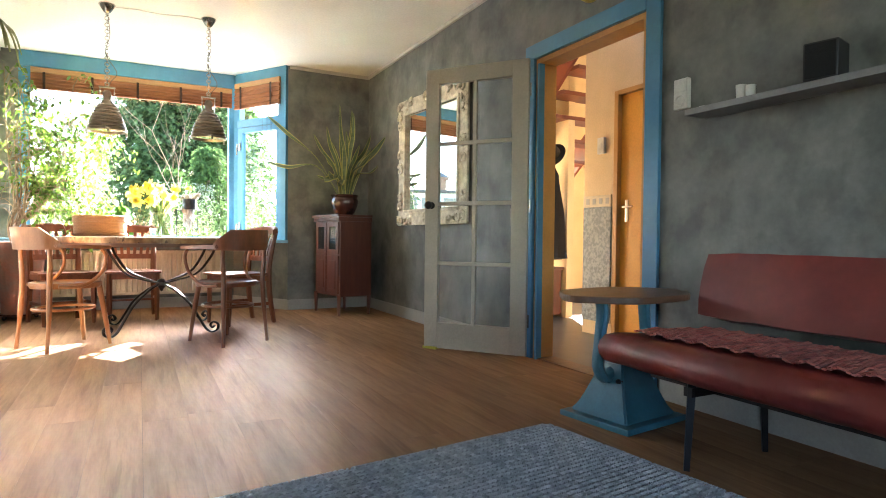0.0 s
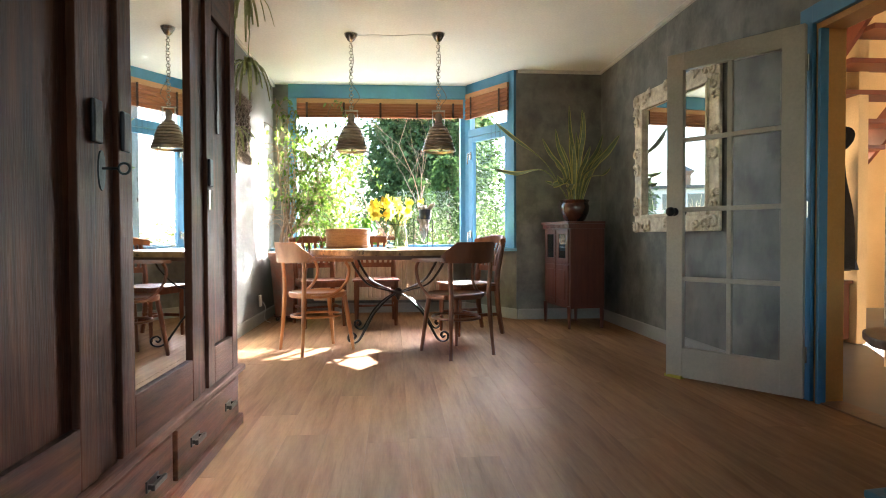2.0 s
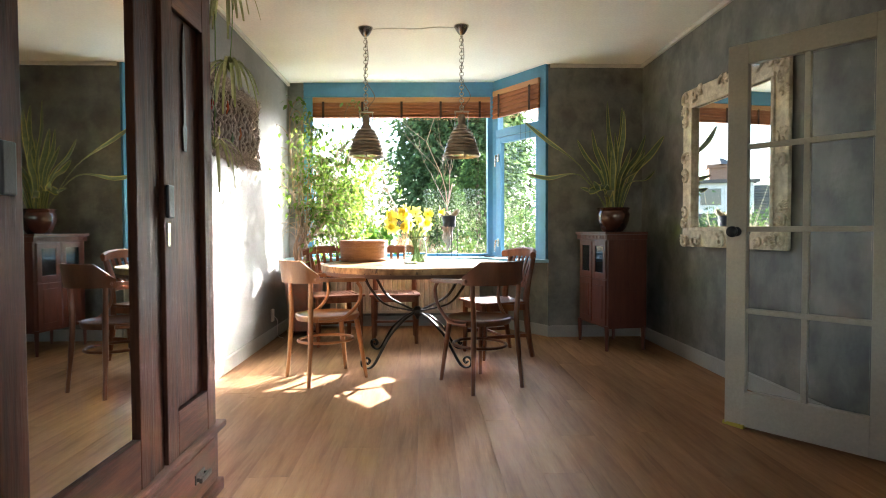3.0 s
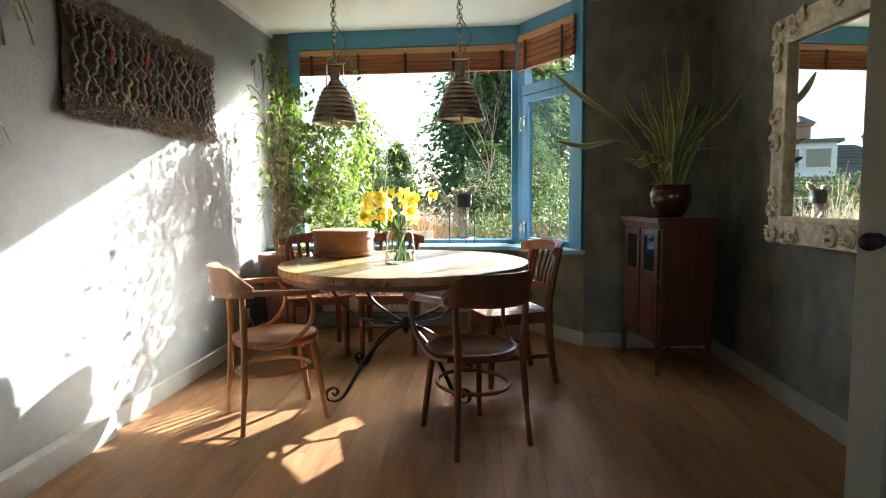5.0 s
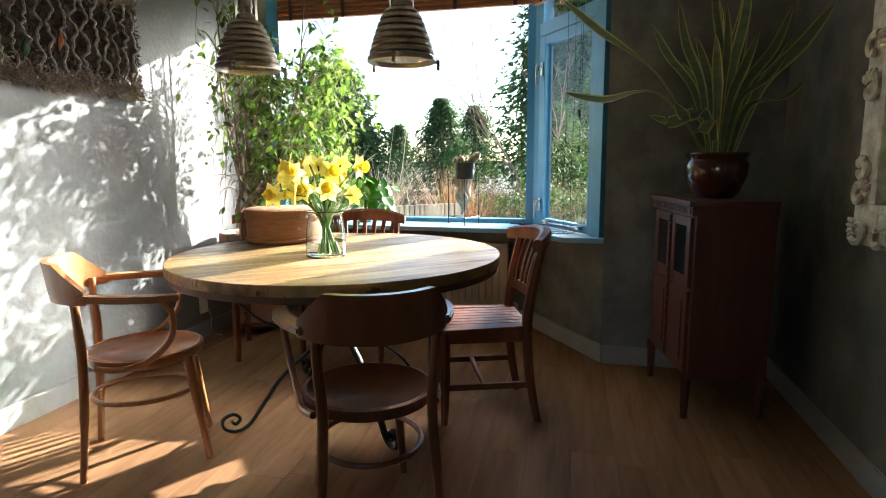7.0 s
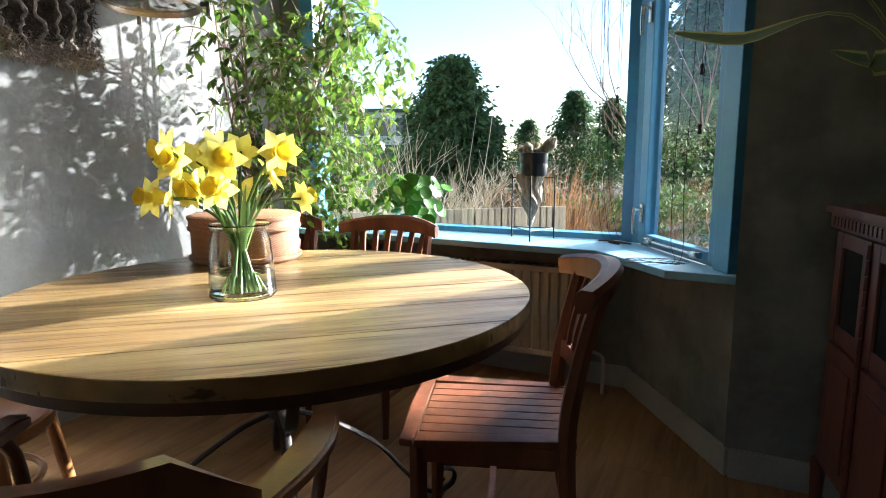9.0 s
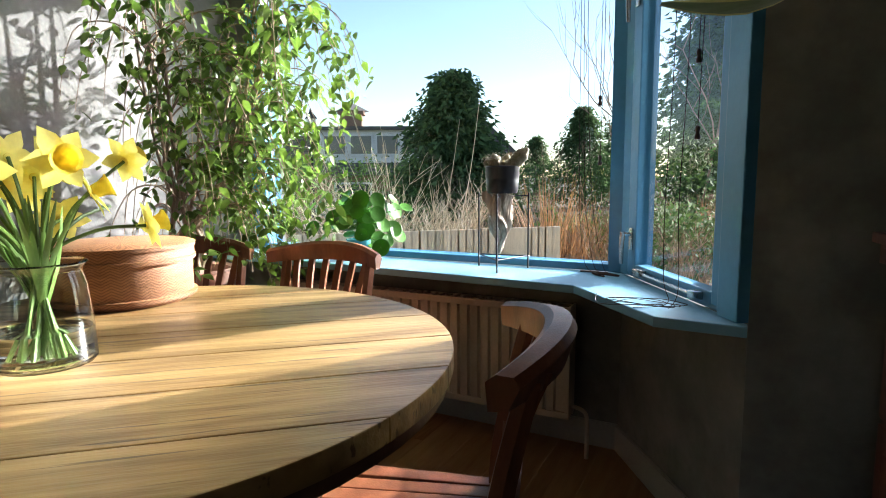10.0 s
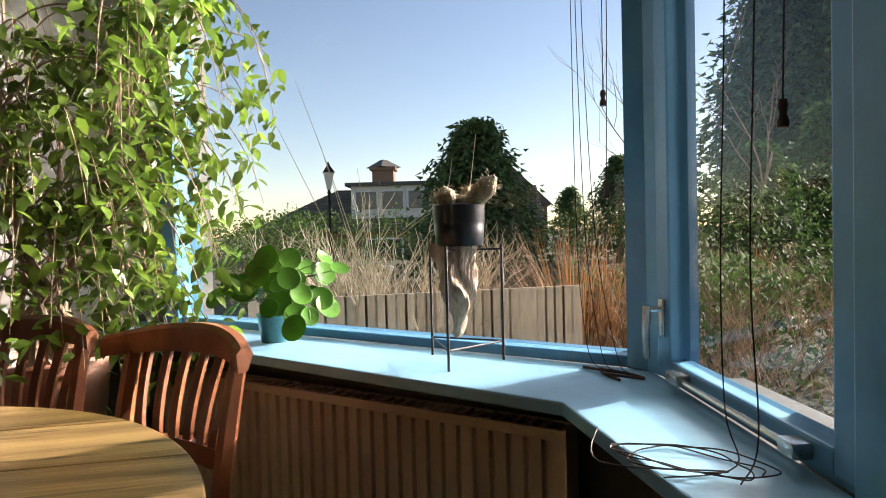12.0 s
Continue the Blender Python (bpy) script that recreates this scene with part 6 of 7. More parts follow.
for k in range(72):
    a = math.tau * k / 72
    r = 1 + 0.035 * math.cos(6 * a)
    out.append((0.35 * r * math.cos(a), 0.24 * r * math.sin(a)))
part("top", prism(bmesh.new(), out, 0.553, 0.583, 0.007), WALNUT, sdt, "worn dark walnut scalloped top")
bm = lathe(bmesh.new(), [(0, 0.27), (0.06, 0.27), (0.14, 0.285), (0.14, 0.3), (0, 0.3)], 24)
part("lower_disc", bm, WALNUT, sdt, smooth=True)

# ---- woven wool rug ----
RM = pose(3.53, 3.49, 0.001, 0, 0, 6.5)
bm = boxed(-2.1, 0, -1.75, 0, 0, 0.008, 0.003)
rug = thing("rug", RM, "thick grey hand-woven wool rug", "rug")
part("backing", bm, RUGWOOL, rug)
bm = bmesh.new()
rng = random.Random(2)
for i in range(68):
    for j in range(105):
        x, y = -0.02 - j * 0.0199, -0.012 - i * 0.0256
        for s in (-1, 1):
            c = Vector((x, y + s * 0.0064, 0.012 + rng.uniform(0, 0.003)))
            d = Vector((0.012, s * 0.008, 0)) * rng.uniform(0.85, 1.1)
            w = Vector((-d.y, d.x, 0)).normalized() * 0.0062
            top = Vector((0, 0, 0.0055))
            vs_ = [bm.verts.new(p) for p in (c - d, c - w - top * 0.6, c + d, c + w - top * 0.6, c + top)]
            for k in range(4):
                bm.faces.new((vs_[k], vs_[(k + 1) % 4], vs_[4]))
y_ = part("yarn", bm, RUGWOOL, rug, "plump grey yarn loops", smooth=True)
y_["kind"] = "stuff"
bm = bmesh.new()
for k in range(900):
    s = rng.random()
    p = Vector((-rng.uniform(0, 2.1), 0, 0.008)) if s < 0.55 else Vector((0, -rng.uniform(0, 1.75), 0.008))
    d = Vector((rng.gauss(0, 0.4), 1, -0.1)) if s < 0.55 else Vector((1, rng.gauss(0, 0.4), -0.1))
    tube(bm, [p - d * 0.01, p + d * 0.012 + Vector((0, 0, 0.004)), p + d * 0.022 - Vector((0, 0, 0.002))], 0.0028, 4)
f_ = part("fringe", bm, RUGWOOL, rug, "short ragged grey fringe")
f_["kind"] = "stuff"

# ---- shelf, plug and other things on the long wall ----
shf = thing("wall_shelf", Matrix.Translation((XR, 2.4, 1.405)), "long thin grey wall shelf", "shelf")
part("board", boxed(-0.15, -0.001, -1.3, 0.97, 0, 0.028, 0.003), mat("grey_shelf_lacquer", (0.24, 0.24, 0.24), None, 0.45, bump=0.03), shf)
sp = thing("speaker", pose(XR - 0.085, 2.77, 1.4335, 0, 0, 12), "small black cube loudspeaker on the shelf", "speaker")
part("case", boxed(-0.06, 0.06, -0.06, 0.06, 0, 0.145, 0.006), BLACKPL, sp)
part("grille", boxed(-0.064, -0.0605, -0.052, 0.052, 0.008, 0.137, 0.001), mat("black_cloth", (0.01, 0.01, 0.011), None, 0.95, scale=200, bump=0.4), sp)
for y, h in ((3.13, 0.07), (3.085, 0.06)):
    single("small_glass", lathe(bmesh.new(), [(0, 0.001), (0.018, 0.001), (0.022, h), (0.02, h), (0.016, 0.006), (0, 0.006)], 18), mat("frosted_glass", (0.6, 0.6, 0.56), None, 0.3, bump=0.02), "small frosted tealight glass on the shelf", "glass", at=Matrix.Translation((XR - 0.08, y, 1.433)), smooth=True)
single("shelf_trinket", lathe(bmesh.new(), [(0, 0.001), (0.02, 0.001), (0.024, 0.006), (0.012, 0.012), (0, 0.012)], 14, sx=2.2), WHITEPL, "small flat white trinket on the shelf", "trinket", at=Matrix.Translation((XR - 0.08, 3.3, 1.433)), smooth=True)
sw = thing("wall_switch", Matrix.Translation((XR, 3.5, 1.55)), "white double wall switch with a socket", "switch")
part("plate", boxed(-0.03, -0.001, -0.042, 0.042, -0.075, 0.075, 0.006), WHITEPL, sw)
part("rocker", boxed(-0.036, -0.0302, -0.034, 0.034, 0.006, 0.068, 0.003), WHITEPL, sw)
bm = lathe(bmesh.new(), [(0.0, 0), (0.022, 0), (0.026, 0.006), (0.03, 0.006), (0.03, 0)], 20)
bmesh.ops.transform(bm, matrix=Matrix.Translation((-0.0302, 0, -0.036)) @ Matrix.Rotation(-math.pi / 2, 4, "Y"), verts=bm.verts[:])
part("socket", bm, WHITEPL, sw, smooth=True)
clk = thing("wall_clock", Matrix.Translation((XR, 4.17, 2.4)), "round yellow enamel wall clock above the doorway", "clock")
bm = lathe(bmesh.new(), [(0, 0.02), (0.13, 0.02), (0.14, 0.03), (0.15, 0.03), (0.155, 0.002), (0, 0.002)], 36)
bmesh.ops.transform(bm, matrix=Matrix.Rotation(-math.pi / 2, 4, "Y"), verts=bm.verts[:])
part("face", bm, mat("yellow_enamel", (0.62, 0.45, 0.03), None, 0.3, bump=0.01), clk, smooth=True)
for a in (0.5, 2.2):
    part("hand_bar", boxed(-0.026, -0.022, -0.005, 0.005, 0.0, 0.09, 0, Matrix.Rotation(a, 4, "X")), mat("red_enamel", (0.4, 0.03, 0.02), None, 0.4, bump=0), clk)
skt = thing("floor_socket", Matrix.Translation((XL, 8.05, 0.24)), "white wall socket with a plugged-in cable", "socket")
part("plate", boxed(0.001, 0.02, -0.04, 0.04, -0.06, 0.06, 0.005), WHITEPL, skt)
part("cable", tube(bmesh.new(), curve([(0.02, 0, 0), (0.06, 0.0, -0.06), (0.05, 0.03, -0.2), (0.1, 0.06, -0.237)], 5), 0.003, 5), WHITEPL, skt, smooth=True)

# ---- hall things ----
stair = thing("staircase", Matrix.Translation((5.2, 6.6, 0)), "open red-brown wooden staircase in the hall", "staircase")
for k in range(13):
    x, z = 5.62 + 0.0, 0.0
    y0 = 8.35 - k * 0.225
    part("tread", boxed(0.45, 1.35, y0 - 6.6 - 0.26, y0 - 6.6, 0.55 + k * 0.19, 0.59 + k * 0.19, 0.005), STAIRWOOD, stair)
for x in (0.41, 1.355):
    bm = bmesh.new()
    a, b = Vector((x, 8.35 - 6.6 + 0.02, 0.42)), Vector((x, 8.35 - 6.6 - 13 * 0.225, 0.42 + 13 * 0.19))
    n0 = Vector((0, 0, 0.3))
    w = Vector((0.035, 0, 0))
    vs_ = [bm.verts.new(p) for p in (a, b, b + n0, a + n0, a + w, b + w, b + n0 + w, a + n0 + w)]
    for f in ((0, 1, 2, 3), (7, 6, 5, 4), (0, 4, 5, 1), (1, 5, 6, 2), (2, 6, 7, 3), (3, 7, 4, 0)):
        bm.faces.new([vs_[i] for i in f])
    bmesh.ops.recalc_face_normals(bm, faces=bm.faces[:])
    part("stringer", bm, STAIRWOOD, stair)
hm = thing("hall_mirror", Matrix.Translation((5.9, 6.9, 1.0)), "dark framed tall hall mirror", "mirror")
part("glass", boxed(-0.004, 0.0, -0.17, 0.17, 0.07, 0.83), MIRROR, hm)
for nm, a in (("frame_side", (-0.25, -0.17, 0, 0.9)), ("frame_side", (0.17, 0.25, 0, 0.9)), ("frame_rail", (-0.17, 0.17, 0, 0.08)), ("frame_rail", (-0.17, 0.17, 0.82, 0.9))):
    part(nm, boxed(-0.02, 0.015, a[0], a[1], a[2], a[3], 0.005), IRON, hm)
st("wall_hall_partition", boxed(5.916, 6.0, 6.3, 8.6, 0, ZC), HALLWALL, "cream wall behind the hall mirror", "wall")
coat = thing("coat", Matrix.Translation((5.75, 6.35, 0.62)), "dark coat hanging on a hook", "coat")
bm = bmesh.new()
pts, rs = [], []
for k in range(12):
    q = k / 11
    pts.append((0.01 * math.sin(6 * q), 0.012 * math.sin(9 * q), 0.95 * q))
    rs.append(0.15 - 0.075 * q if q < 0.92 else 0.035)
tube(bm, pts, rs, 16)
for v in bm.verts:
    v.co.xy *= 1 + 0.22 * math.sin(5 * math.atan2(v.co.y, v.co.x) + v.co.z * 2)
part("cloth", bm, mat("dark_wool_coat", (0.016, 0.016, 0.02), None, 0.95, scale=30, bump=0.4), coat, smooth=True)
hat = single("hat", lathe(bmesh.new(), [(0.14, 0.0), (0.145, 0.006), (0.09, 0.016), (0.085, 0.1), (0.06, 0.13), (0, 0.125)], 26), mat("black_felt", (0.012, 0.012, 0.012), None, 0.9, bump=0.1), "black felt hat on the coat hook", "hat", at=pose(5.72, 6.3, 1.68, 0, -60, 20), smooth=True)
chest = thing("hall_chest", Matrix.Translation((5.7, 6.62, 0)), "small reddish wooden chest against the hall wall", "chest")
part("body", boxed(-0.2, 0.2, -0.26, 0.26, 0.03, 0.5, 0.004), CABWOOD, chest)
part("top", boxed(-0.22, 0.22, -0.28, 0.28, 0.501, 0.53, 0.004), CABWOOD, chest)
for y in (-0.24, 0.02):
    part("door", boxed(-0.212, -0.201, y, y + 0.22, 0.07, 0.46, 0.004), TEAK, chest)
pan = thing("wainscot_board", Matrix.Translation((HX, 5.32, 0)), "grey speckled panel with a cream checked border", "wall panel")
part("board", boxed(-0.014, -0.001, -0.17, 0.17, 0.12, 1.1, 0.002), mat("speckled_grey", (0.3, 0.33, 0.33), (0.16, 0.18, 0.19), 0.6, scale=40, bump=0.1, sharp=0.15), pan)
part("border", boxed(-0.016, -0.001, -0.17, 0.17, 1.101, 1.2, 0.002), mat("cream_border", (0.6, 0.5, 0.33), None, 0.5, bump=0.02), pan)
for k in range(4):
    part("check", boxed(-0.018, -0.0161, -0.15 + k * 0.08, -0.11 + k * 0.08, 1.125, 1.175), mat("grey_check", (0.35, 0.34, 0.3), None, 0.5, bump=0), pan)
th = thing("thermostat", Matrix.Translation((HX, 5.27, 1.62)), "white room thermostat on the hall wall", "thermostat")
part("case", boxed(-0.03, -0.001, -0.04, 0.04, -0.07, 0.07, 0.008), WHITEPL, th)
part("dial", boxed(-0.034, -0.0302, -0.02, 0.02, -0.03, 0.02, 0.003), WHITEPL, th)

# ---- outside ----
CONIF = mat("conifer_green", (0.07, 0.12, 0.045), (0.1, 0.155, 0.06), 0.8, scale=3, bump=0.1, vary=0.4, island=True, sub=0.36, spec=0.08)
CONIF_L = mat("light_conifer", (0.09, 0.16, 0.045), (0.06, 0.11, 0.035), 0.8, scale=3, bump=0.1, vary=0.35, island=True, sub=0.25, spec=0.08)
TWIG = mat("bare_twig", (0.36, 0.25, 0.16), (0.22, 0.14, 0.09), 0.85, scale=10, bump=0.1, vary=0.35, island=True)
PALETWIG = mat("pale_stem", (0.58, 0.5, 0.36), (0.42, 0.35, 0.24), 0.7, scale=10, bump=0.05, vary=0.25, island=True)
DRYGRASS = mat("dry_ornamental_grass", (0.45, 0.25, 0.11), (0.3, 0.15, 0.07), 0.8, scale=8, bump=0.05, vary=0.35, island=True, sub=0.25)
GREYWOOD = mat("weathered_fence", (0.68, 0.6, 0.48), (0.52, 0.45, 0.36), 0.85, scale=8, stretch=(4, 4, 0.6), bump=0.3, vary=0.2)
TILE = mat("dark_roof_tile", (0.06, 0.055, 0.05), (0.085, 0.075, 0.065), 0.7, scale=3, bump=0.2, vary=0.2)
HBRICK = mat("brown_brick", (0.24, 0.14, 0.09), (0.17, 0.1, 0.07), 0.85, scale=9, bump=0.3)
HWHITE = mat("white_timber", (0.65, 0.64, 0.6), None, 0.6, scale=4, bump=0.05)
HEDGE = mat("hedge_leaf", (0.07, 0.14, 0.03), (0.11, 0.17, 0.045), 0.7, scale=3, bump=0.1, vary=0.4, island=True, sub=0.25, spec=0.08)
G0 = -0.25
EYE_F = Vector((-0.487, 0.873, 0))
EYE_R = Vector((0.873, 0.487, 0))


def spot(a, d, z=0.0):
    """A place in the garden: d metres out, a to the side of the garden's main line."""
    return Vector((3.26, 7.16, z)) + (EYE_F + EYE_R * a) * d


def conifer(p, h, w, n, material, seed, label, droop=0.35):
    rng = random.Random(seed)
    t = thing("conifer", Matrix.Translation((p.x, p.y, G0)), label, "tree")
    part("trunk", tube(bmesh.new(), [(0, 0, 0), (0.02 * w, 0.01, h * 0.5), (0, 0, h * 0.97)], [0.05 * w + 0.04, 0.03 * w + 0.02, 0.01], 8), BARK, t, smooth=True)
    bm = bmesh.new()
    clumps = max(60, n // 28)
    for k in range(clumps):
        q = rng.random() ** 0.75
        a = rng.uniform(0, math.tau)
        d = Vector((math.cos(a), math.sin(a), 0))
        r = w / 2 * (1 - q) ** 0.7 * rng.uniform(0.25, 1.12)
        c = d * r + Vector((0, 0, h * (0.05 + 0.93 * q)))
        spread = (0.05 + 0.09 * (1 - q)) * w * rng.uniform(0.6, 1.3)
        for j in range(28):
            e = (d * 0.8 + Vector((rng.gauss(0, 0.5), rng.gauss(0, 0.5), rng.gauss(0.05, 0.45)))).normalized()
            o = c + Vector((rng.gauss(0, 1), rng.gauss(0, 1), rng.gauss(0, 0.55))) * spread + d * rng.uniform(0, spread)
            L = rng.uniform(0.05, 0.1) * w ** 0.75
            s = Matrix.Rotation(rng.uniform(0, 3), 3, e) @ e.orthogonal().normalized() * L * 0.3
            bm.faces.new([bm.verts.new(o - s), bm.verts.new(o + s), bm.verts.new(o + e * L + Vector((0, 0, -L * droop)))])
    cr = part("crown", bm, material, t)
    cr["kind"] = "stuff"
    return t


def bare_tree(p, h, w, seed, material, label, n=7, name="bare_tree", r0=0.03):
    rng = random.Random(seed)
    t = thing(name, Matrix.Translation((p.x, p.y, G0)), label, "tree" if name == "bare_tree" else "shrub")
    trunk, bm = bmesh.new(), bmesh.new()

    def grow(b, s, d, L, r, depth):
        pts = [s]
        for i in range(4):
            d = (d + Vector((rng.gauss(0, 0.13), rng.gauss(0, 0.13), 0.04))).normalized()
            pts.append(pts[-1] + d * L / 4)
        tube(b, pts, [r * (1 - 0.13 * i) for i in range(5)], 5 if depth < 2 else 3, caps=False)
        if depth < 4:
            for j in range(3 if depth < 3 else 4):
                dd = (d + Vector((rng.gauss(0, 0.45), rng.gauss(0, 0.45), rng.uniform(-0.05, 0.3)))).normalized()
                grow(bm, pts[rng.randint(2, 4)], dd, L * rng.uniform(0.5, 0.75), max(r * 0.5, 0.0025), depth + 1)
    for k in range(n):
        a = rng.uniform(0, math.tau)
        d = Vector((math.cos(a) * w / h, math.sin(a) * w / h, 1)).normalized()
        grow(trunk, Vector((0.1 * math.cos(a), 0.1 * math.sin(a), 0)) * (1 if n > 1 else 0), d, h * 0.45, r0, 1 if n > 1 else 0)
    part("trunk", trunk, material, t)
    b = part("branches", bm, material, t)
    b["kind"] = "stuff"
    return t


def grass_clump(p, h, w, n, seed, material, label):
    rng = random.Random(seed)
    bm = bmesh.new()
    for k in range(n):
        a = rng.uniform(0, math.tau)
        d = Vector((math.cos(a), math.sin(a), 0))
        b = d * rng.uniform(0, w * 0.35)
        hh = h * rng.uniform(0.5, 1.05)
        o = rng.uniform(0.05, 0.75) * w
        pts = [b, b + d * o * 0.3 + Vector((0, 0, hh * 0.6)), b + d * o + Vector((0, 0, hh))]
        s = d.cross(Vector((0, 0, 1))) * 0.0045
        v = [bm.verts.new(q) for q in (pts[0] - s, pts[0] + s, pts[1] + s, pts[1] - s, pts[2])]
        bm.faces.new(v[:4]), bm.faces.new((v[3], v[2], v[4]))
    return single("ornamental_grass", bm, material, label, "grass clump", at=Matrix.Translation((p.x, p.y, G0)), kind="stuff")


def bush(p, sx, sy, h, n, seed, material, label, name="hedge", size=0.07):
    rng = random.Random(seed)
    bm = bmesh.new()
    for k in range(n):
        u, v = rng.uniform(-1, 1), rng.uniform(-1, 1)
        z = rng.random() ** 0.5
        lump = 0.85 + 0.3 * noise.noise(Vector((u * sx * 0.8, v * sy * 0.8, seed)))
        c = Vector((u * sx / 2, v * sy / 2 * (1 - 0.3 * z), z * h * lump))
        e = Vector((rng.gauss(0, 1), rng.gauss(0, 1), rng.gauss(0.3, 1))).normalized()
        L = size * rng.uniform(0.6, 1.5)
        s = e.orthogonal().normalized() * L * 0.4
        bm.faces.new([bm.verts.new(c - s), bm.verts.new(c + s), bm.verts.new(c + e * L)])
    ob = single(name, bm, material, label, "hedge" if name == "hedge" else "shrub", at=Matrix.Translation((p.x, p.y, G0)) @ Matrix.Rotation(math.atan2(EYE_R.y, EYE_R.x), 4, "Z"), kind="stuff")
    return ob


# trees
conifer(Vector((3.5, 31, 0)), 12.5, 5.6, 44000, CONIF, 1, "tall dark conifer behind the garden")
conifer(Vector((6.3, 34, 0)), 9.0, 4.6, 12000, CONIF_L, 2, "broad green conifer behind the garden")
conifer(Vector((-2.85, 19, 0)), 3.85, 2.6, 16000, CONIF, 3, "dense dark cypress beside the neighbour's house")
conifer(Vector((-2.95, 32, 0)), 4.4, 2.6, 8000, CONIF, 4, "spiky young conifer in the far garden")
conifer(Vector((-1.9, 35, 0)), 4.3, 2.6, 8000, CONIF, 5, "spiky young conifer in the far garden")
conifer(Vector((-5.4, 33, 0)), 3.3, 2.0, 6000, CONIF, 6, "small conifer in the far garden")
conifer(spot(0.5, 11), 2.9, 1.6, 9000, CONIF_L, 7, "bushy light green conifer in the garden")
conifer(spot(0.62, 13), 4.0, 2.2, 9000, CONIF_L, 17, "bushy light green conifer in the garden")
bare_tree(Vector((-4.35, 31, 0)), 4.7, 3.0, 8, TWIG, "bare winter tree in the far garden", 5)
bare_tree(Vector((2.4, 19, 0)), 6.0, 2.4, 9, TWIG, "bare winter tree before the tall conifer", 3, r0=0.035)
# shrubs near the window
for k, (a, d, h, w) in enumerate(((-0.1, 4.6, 1.75, 0.9), (-0.16, 4.2, 1.6, 0.7), (-0.05, 5.0, 1.6, 0.8), (0.0, 5.2, 1.35, 0.6), (-0.22, 5.0, 1.9, 1.2))):
    bare_tree(spot(a, d), h, w, 40 + k, PALETWIG, "pale bare-stemmed shrub outside the window", 8, "bare_shrub", 0.0125)
for k, (a, d, h, w) in enumerate(((0.22, 5.4, 1.35, 0.9), (0.3, 5.0, 1.3, 0.9), (0.4, 5.6, 1.2, 1.0), (0.55, 5.2, 1.25, 1.0), (0.68, 5.8, 1.3, 1.0), (0.12, 6.4, 1.1, 0.8))):
    bare_tree(spot(a, d), h, w, 60 + k, TWIG, "brown bare twiggy shrub in the border", 10, "bare_shrub", 0.0095)
for k, (a, d, h, w) in enumerate(((0.19, 5.0, 1.45, 0.8), (0.25, 5.3, 1.3, 0.7), (0.48, 6.5, 1.2, 0.9))):
    grass_clump(spot(a, d), h, w, 220, 80 + k, DRYGRASS, "tall dry straw-coloured ornamental grass")
for k, (a, d, sx, h) in enumerate(((-0.2, 17, 6.0, 2.3), (-0.36, 15, 4.0, 2.1), (0.15, 19, 8.0, 2.2), (0.5, 17, 8.0, 2.2), (0.85, 16, 7.0, 2.4), (-0.6, 14, 5.0, 2.2))):
    bush(spot(a, d), sx, 1.0, h, 4200, 100 + k, HEDGE, "clipped evergreen hedge at the back of the garden")
for k, (a, d) in enumerate(((0.08, 8.0), (0.32, 8.5), (0.6, 8.0), (-0.25, 8.5))):
    bush(spot(a, d), 2.2, 1.0, 1.0, 1500, 120 + k, mat("olive_border_leaf", (0.12, 0.11, 0.05), (0.16, 0.11, 0.06), 0.8, bump=0.1, vary=0.4, island=True, sub=0.2), "olive and brown winter border shrub", "border_shrub", 0.05)
for k, (a, d, sx, h) in enumerate(((-0.2, 7.2, 2.4, 1.0), (0.1, 7.0, 2.2, 1.05), (0.42, 7.4, 2.6, 1.15), (0.75, 7.0, 2.4, 1.2))):
    bare_tree(spot(a, d), h + 0.3, sx * 0.55, 140 + k, TWIG, "tangled brown winter shrub in the border", 12, "bare_shrub", 0.009)
for k, (x, y, h, w) in enumerate(((3.25, 10.7, 1.1, 0.8), (4.0, 11.3, 1.3, 1.0), (2.75, 11.6, 1.2, 0.9), (4.9, 12.2, 1.4, 1.2))):
    bare_tree(Vector((x, y, 0)), h, w, 220 + k, TWIG, "brown bare twiggy shrub in the border", 10, "bare_shrub", 0.0095)
for k, (x, y, sx, h) in enumerate(((3.5, 12.8, 2.2, 1.3), (5.0, 14.0, 3.0, 1.7), (2.2, 13.2, 2.0, 1.1), (4.2, 16.5, 4.5, 2.2))):
    bush(Vector((x, y, 0)), sx, 1.0, h, 3200, 240 + k, HEDGE, "dense evergreen shrub beside the side window", "border_shrub", 0.055)
# long bare shoots against the sky
bm = bmesh.new()
rng = random.Random(77)
for a, z1, a1 in ((-0.1, 2.2, -0.26), (-0.09, 1.95, -0.3), (-0.12, 1.75, -0.22), (-0.05, 1.8, 0.04), (-0.07, 1.65, 0.0), (-0.13, 1.6, -0.16)):
    s, e = spot(a, 4.0, G0 + 0.3), spot(a1, 4.0, z1)
    tube(bm, curve([s, (s + e) / 2 + Vector((rng.gauss(0, 0.04), 0, 0.1)), e], 6), [0.006 * (1 - 0.7 * i / 12) for i in range(13)], 4)
single("bare_shoots", bm, PALETWIG, "long thin bare shoots rising above the shrub", "shrub", kind="stuff")
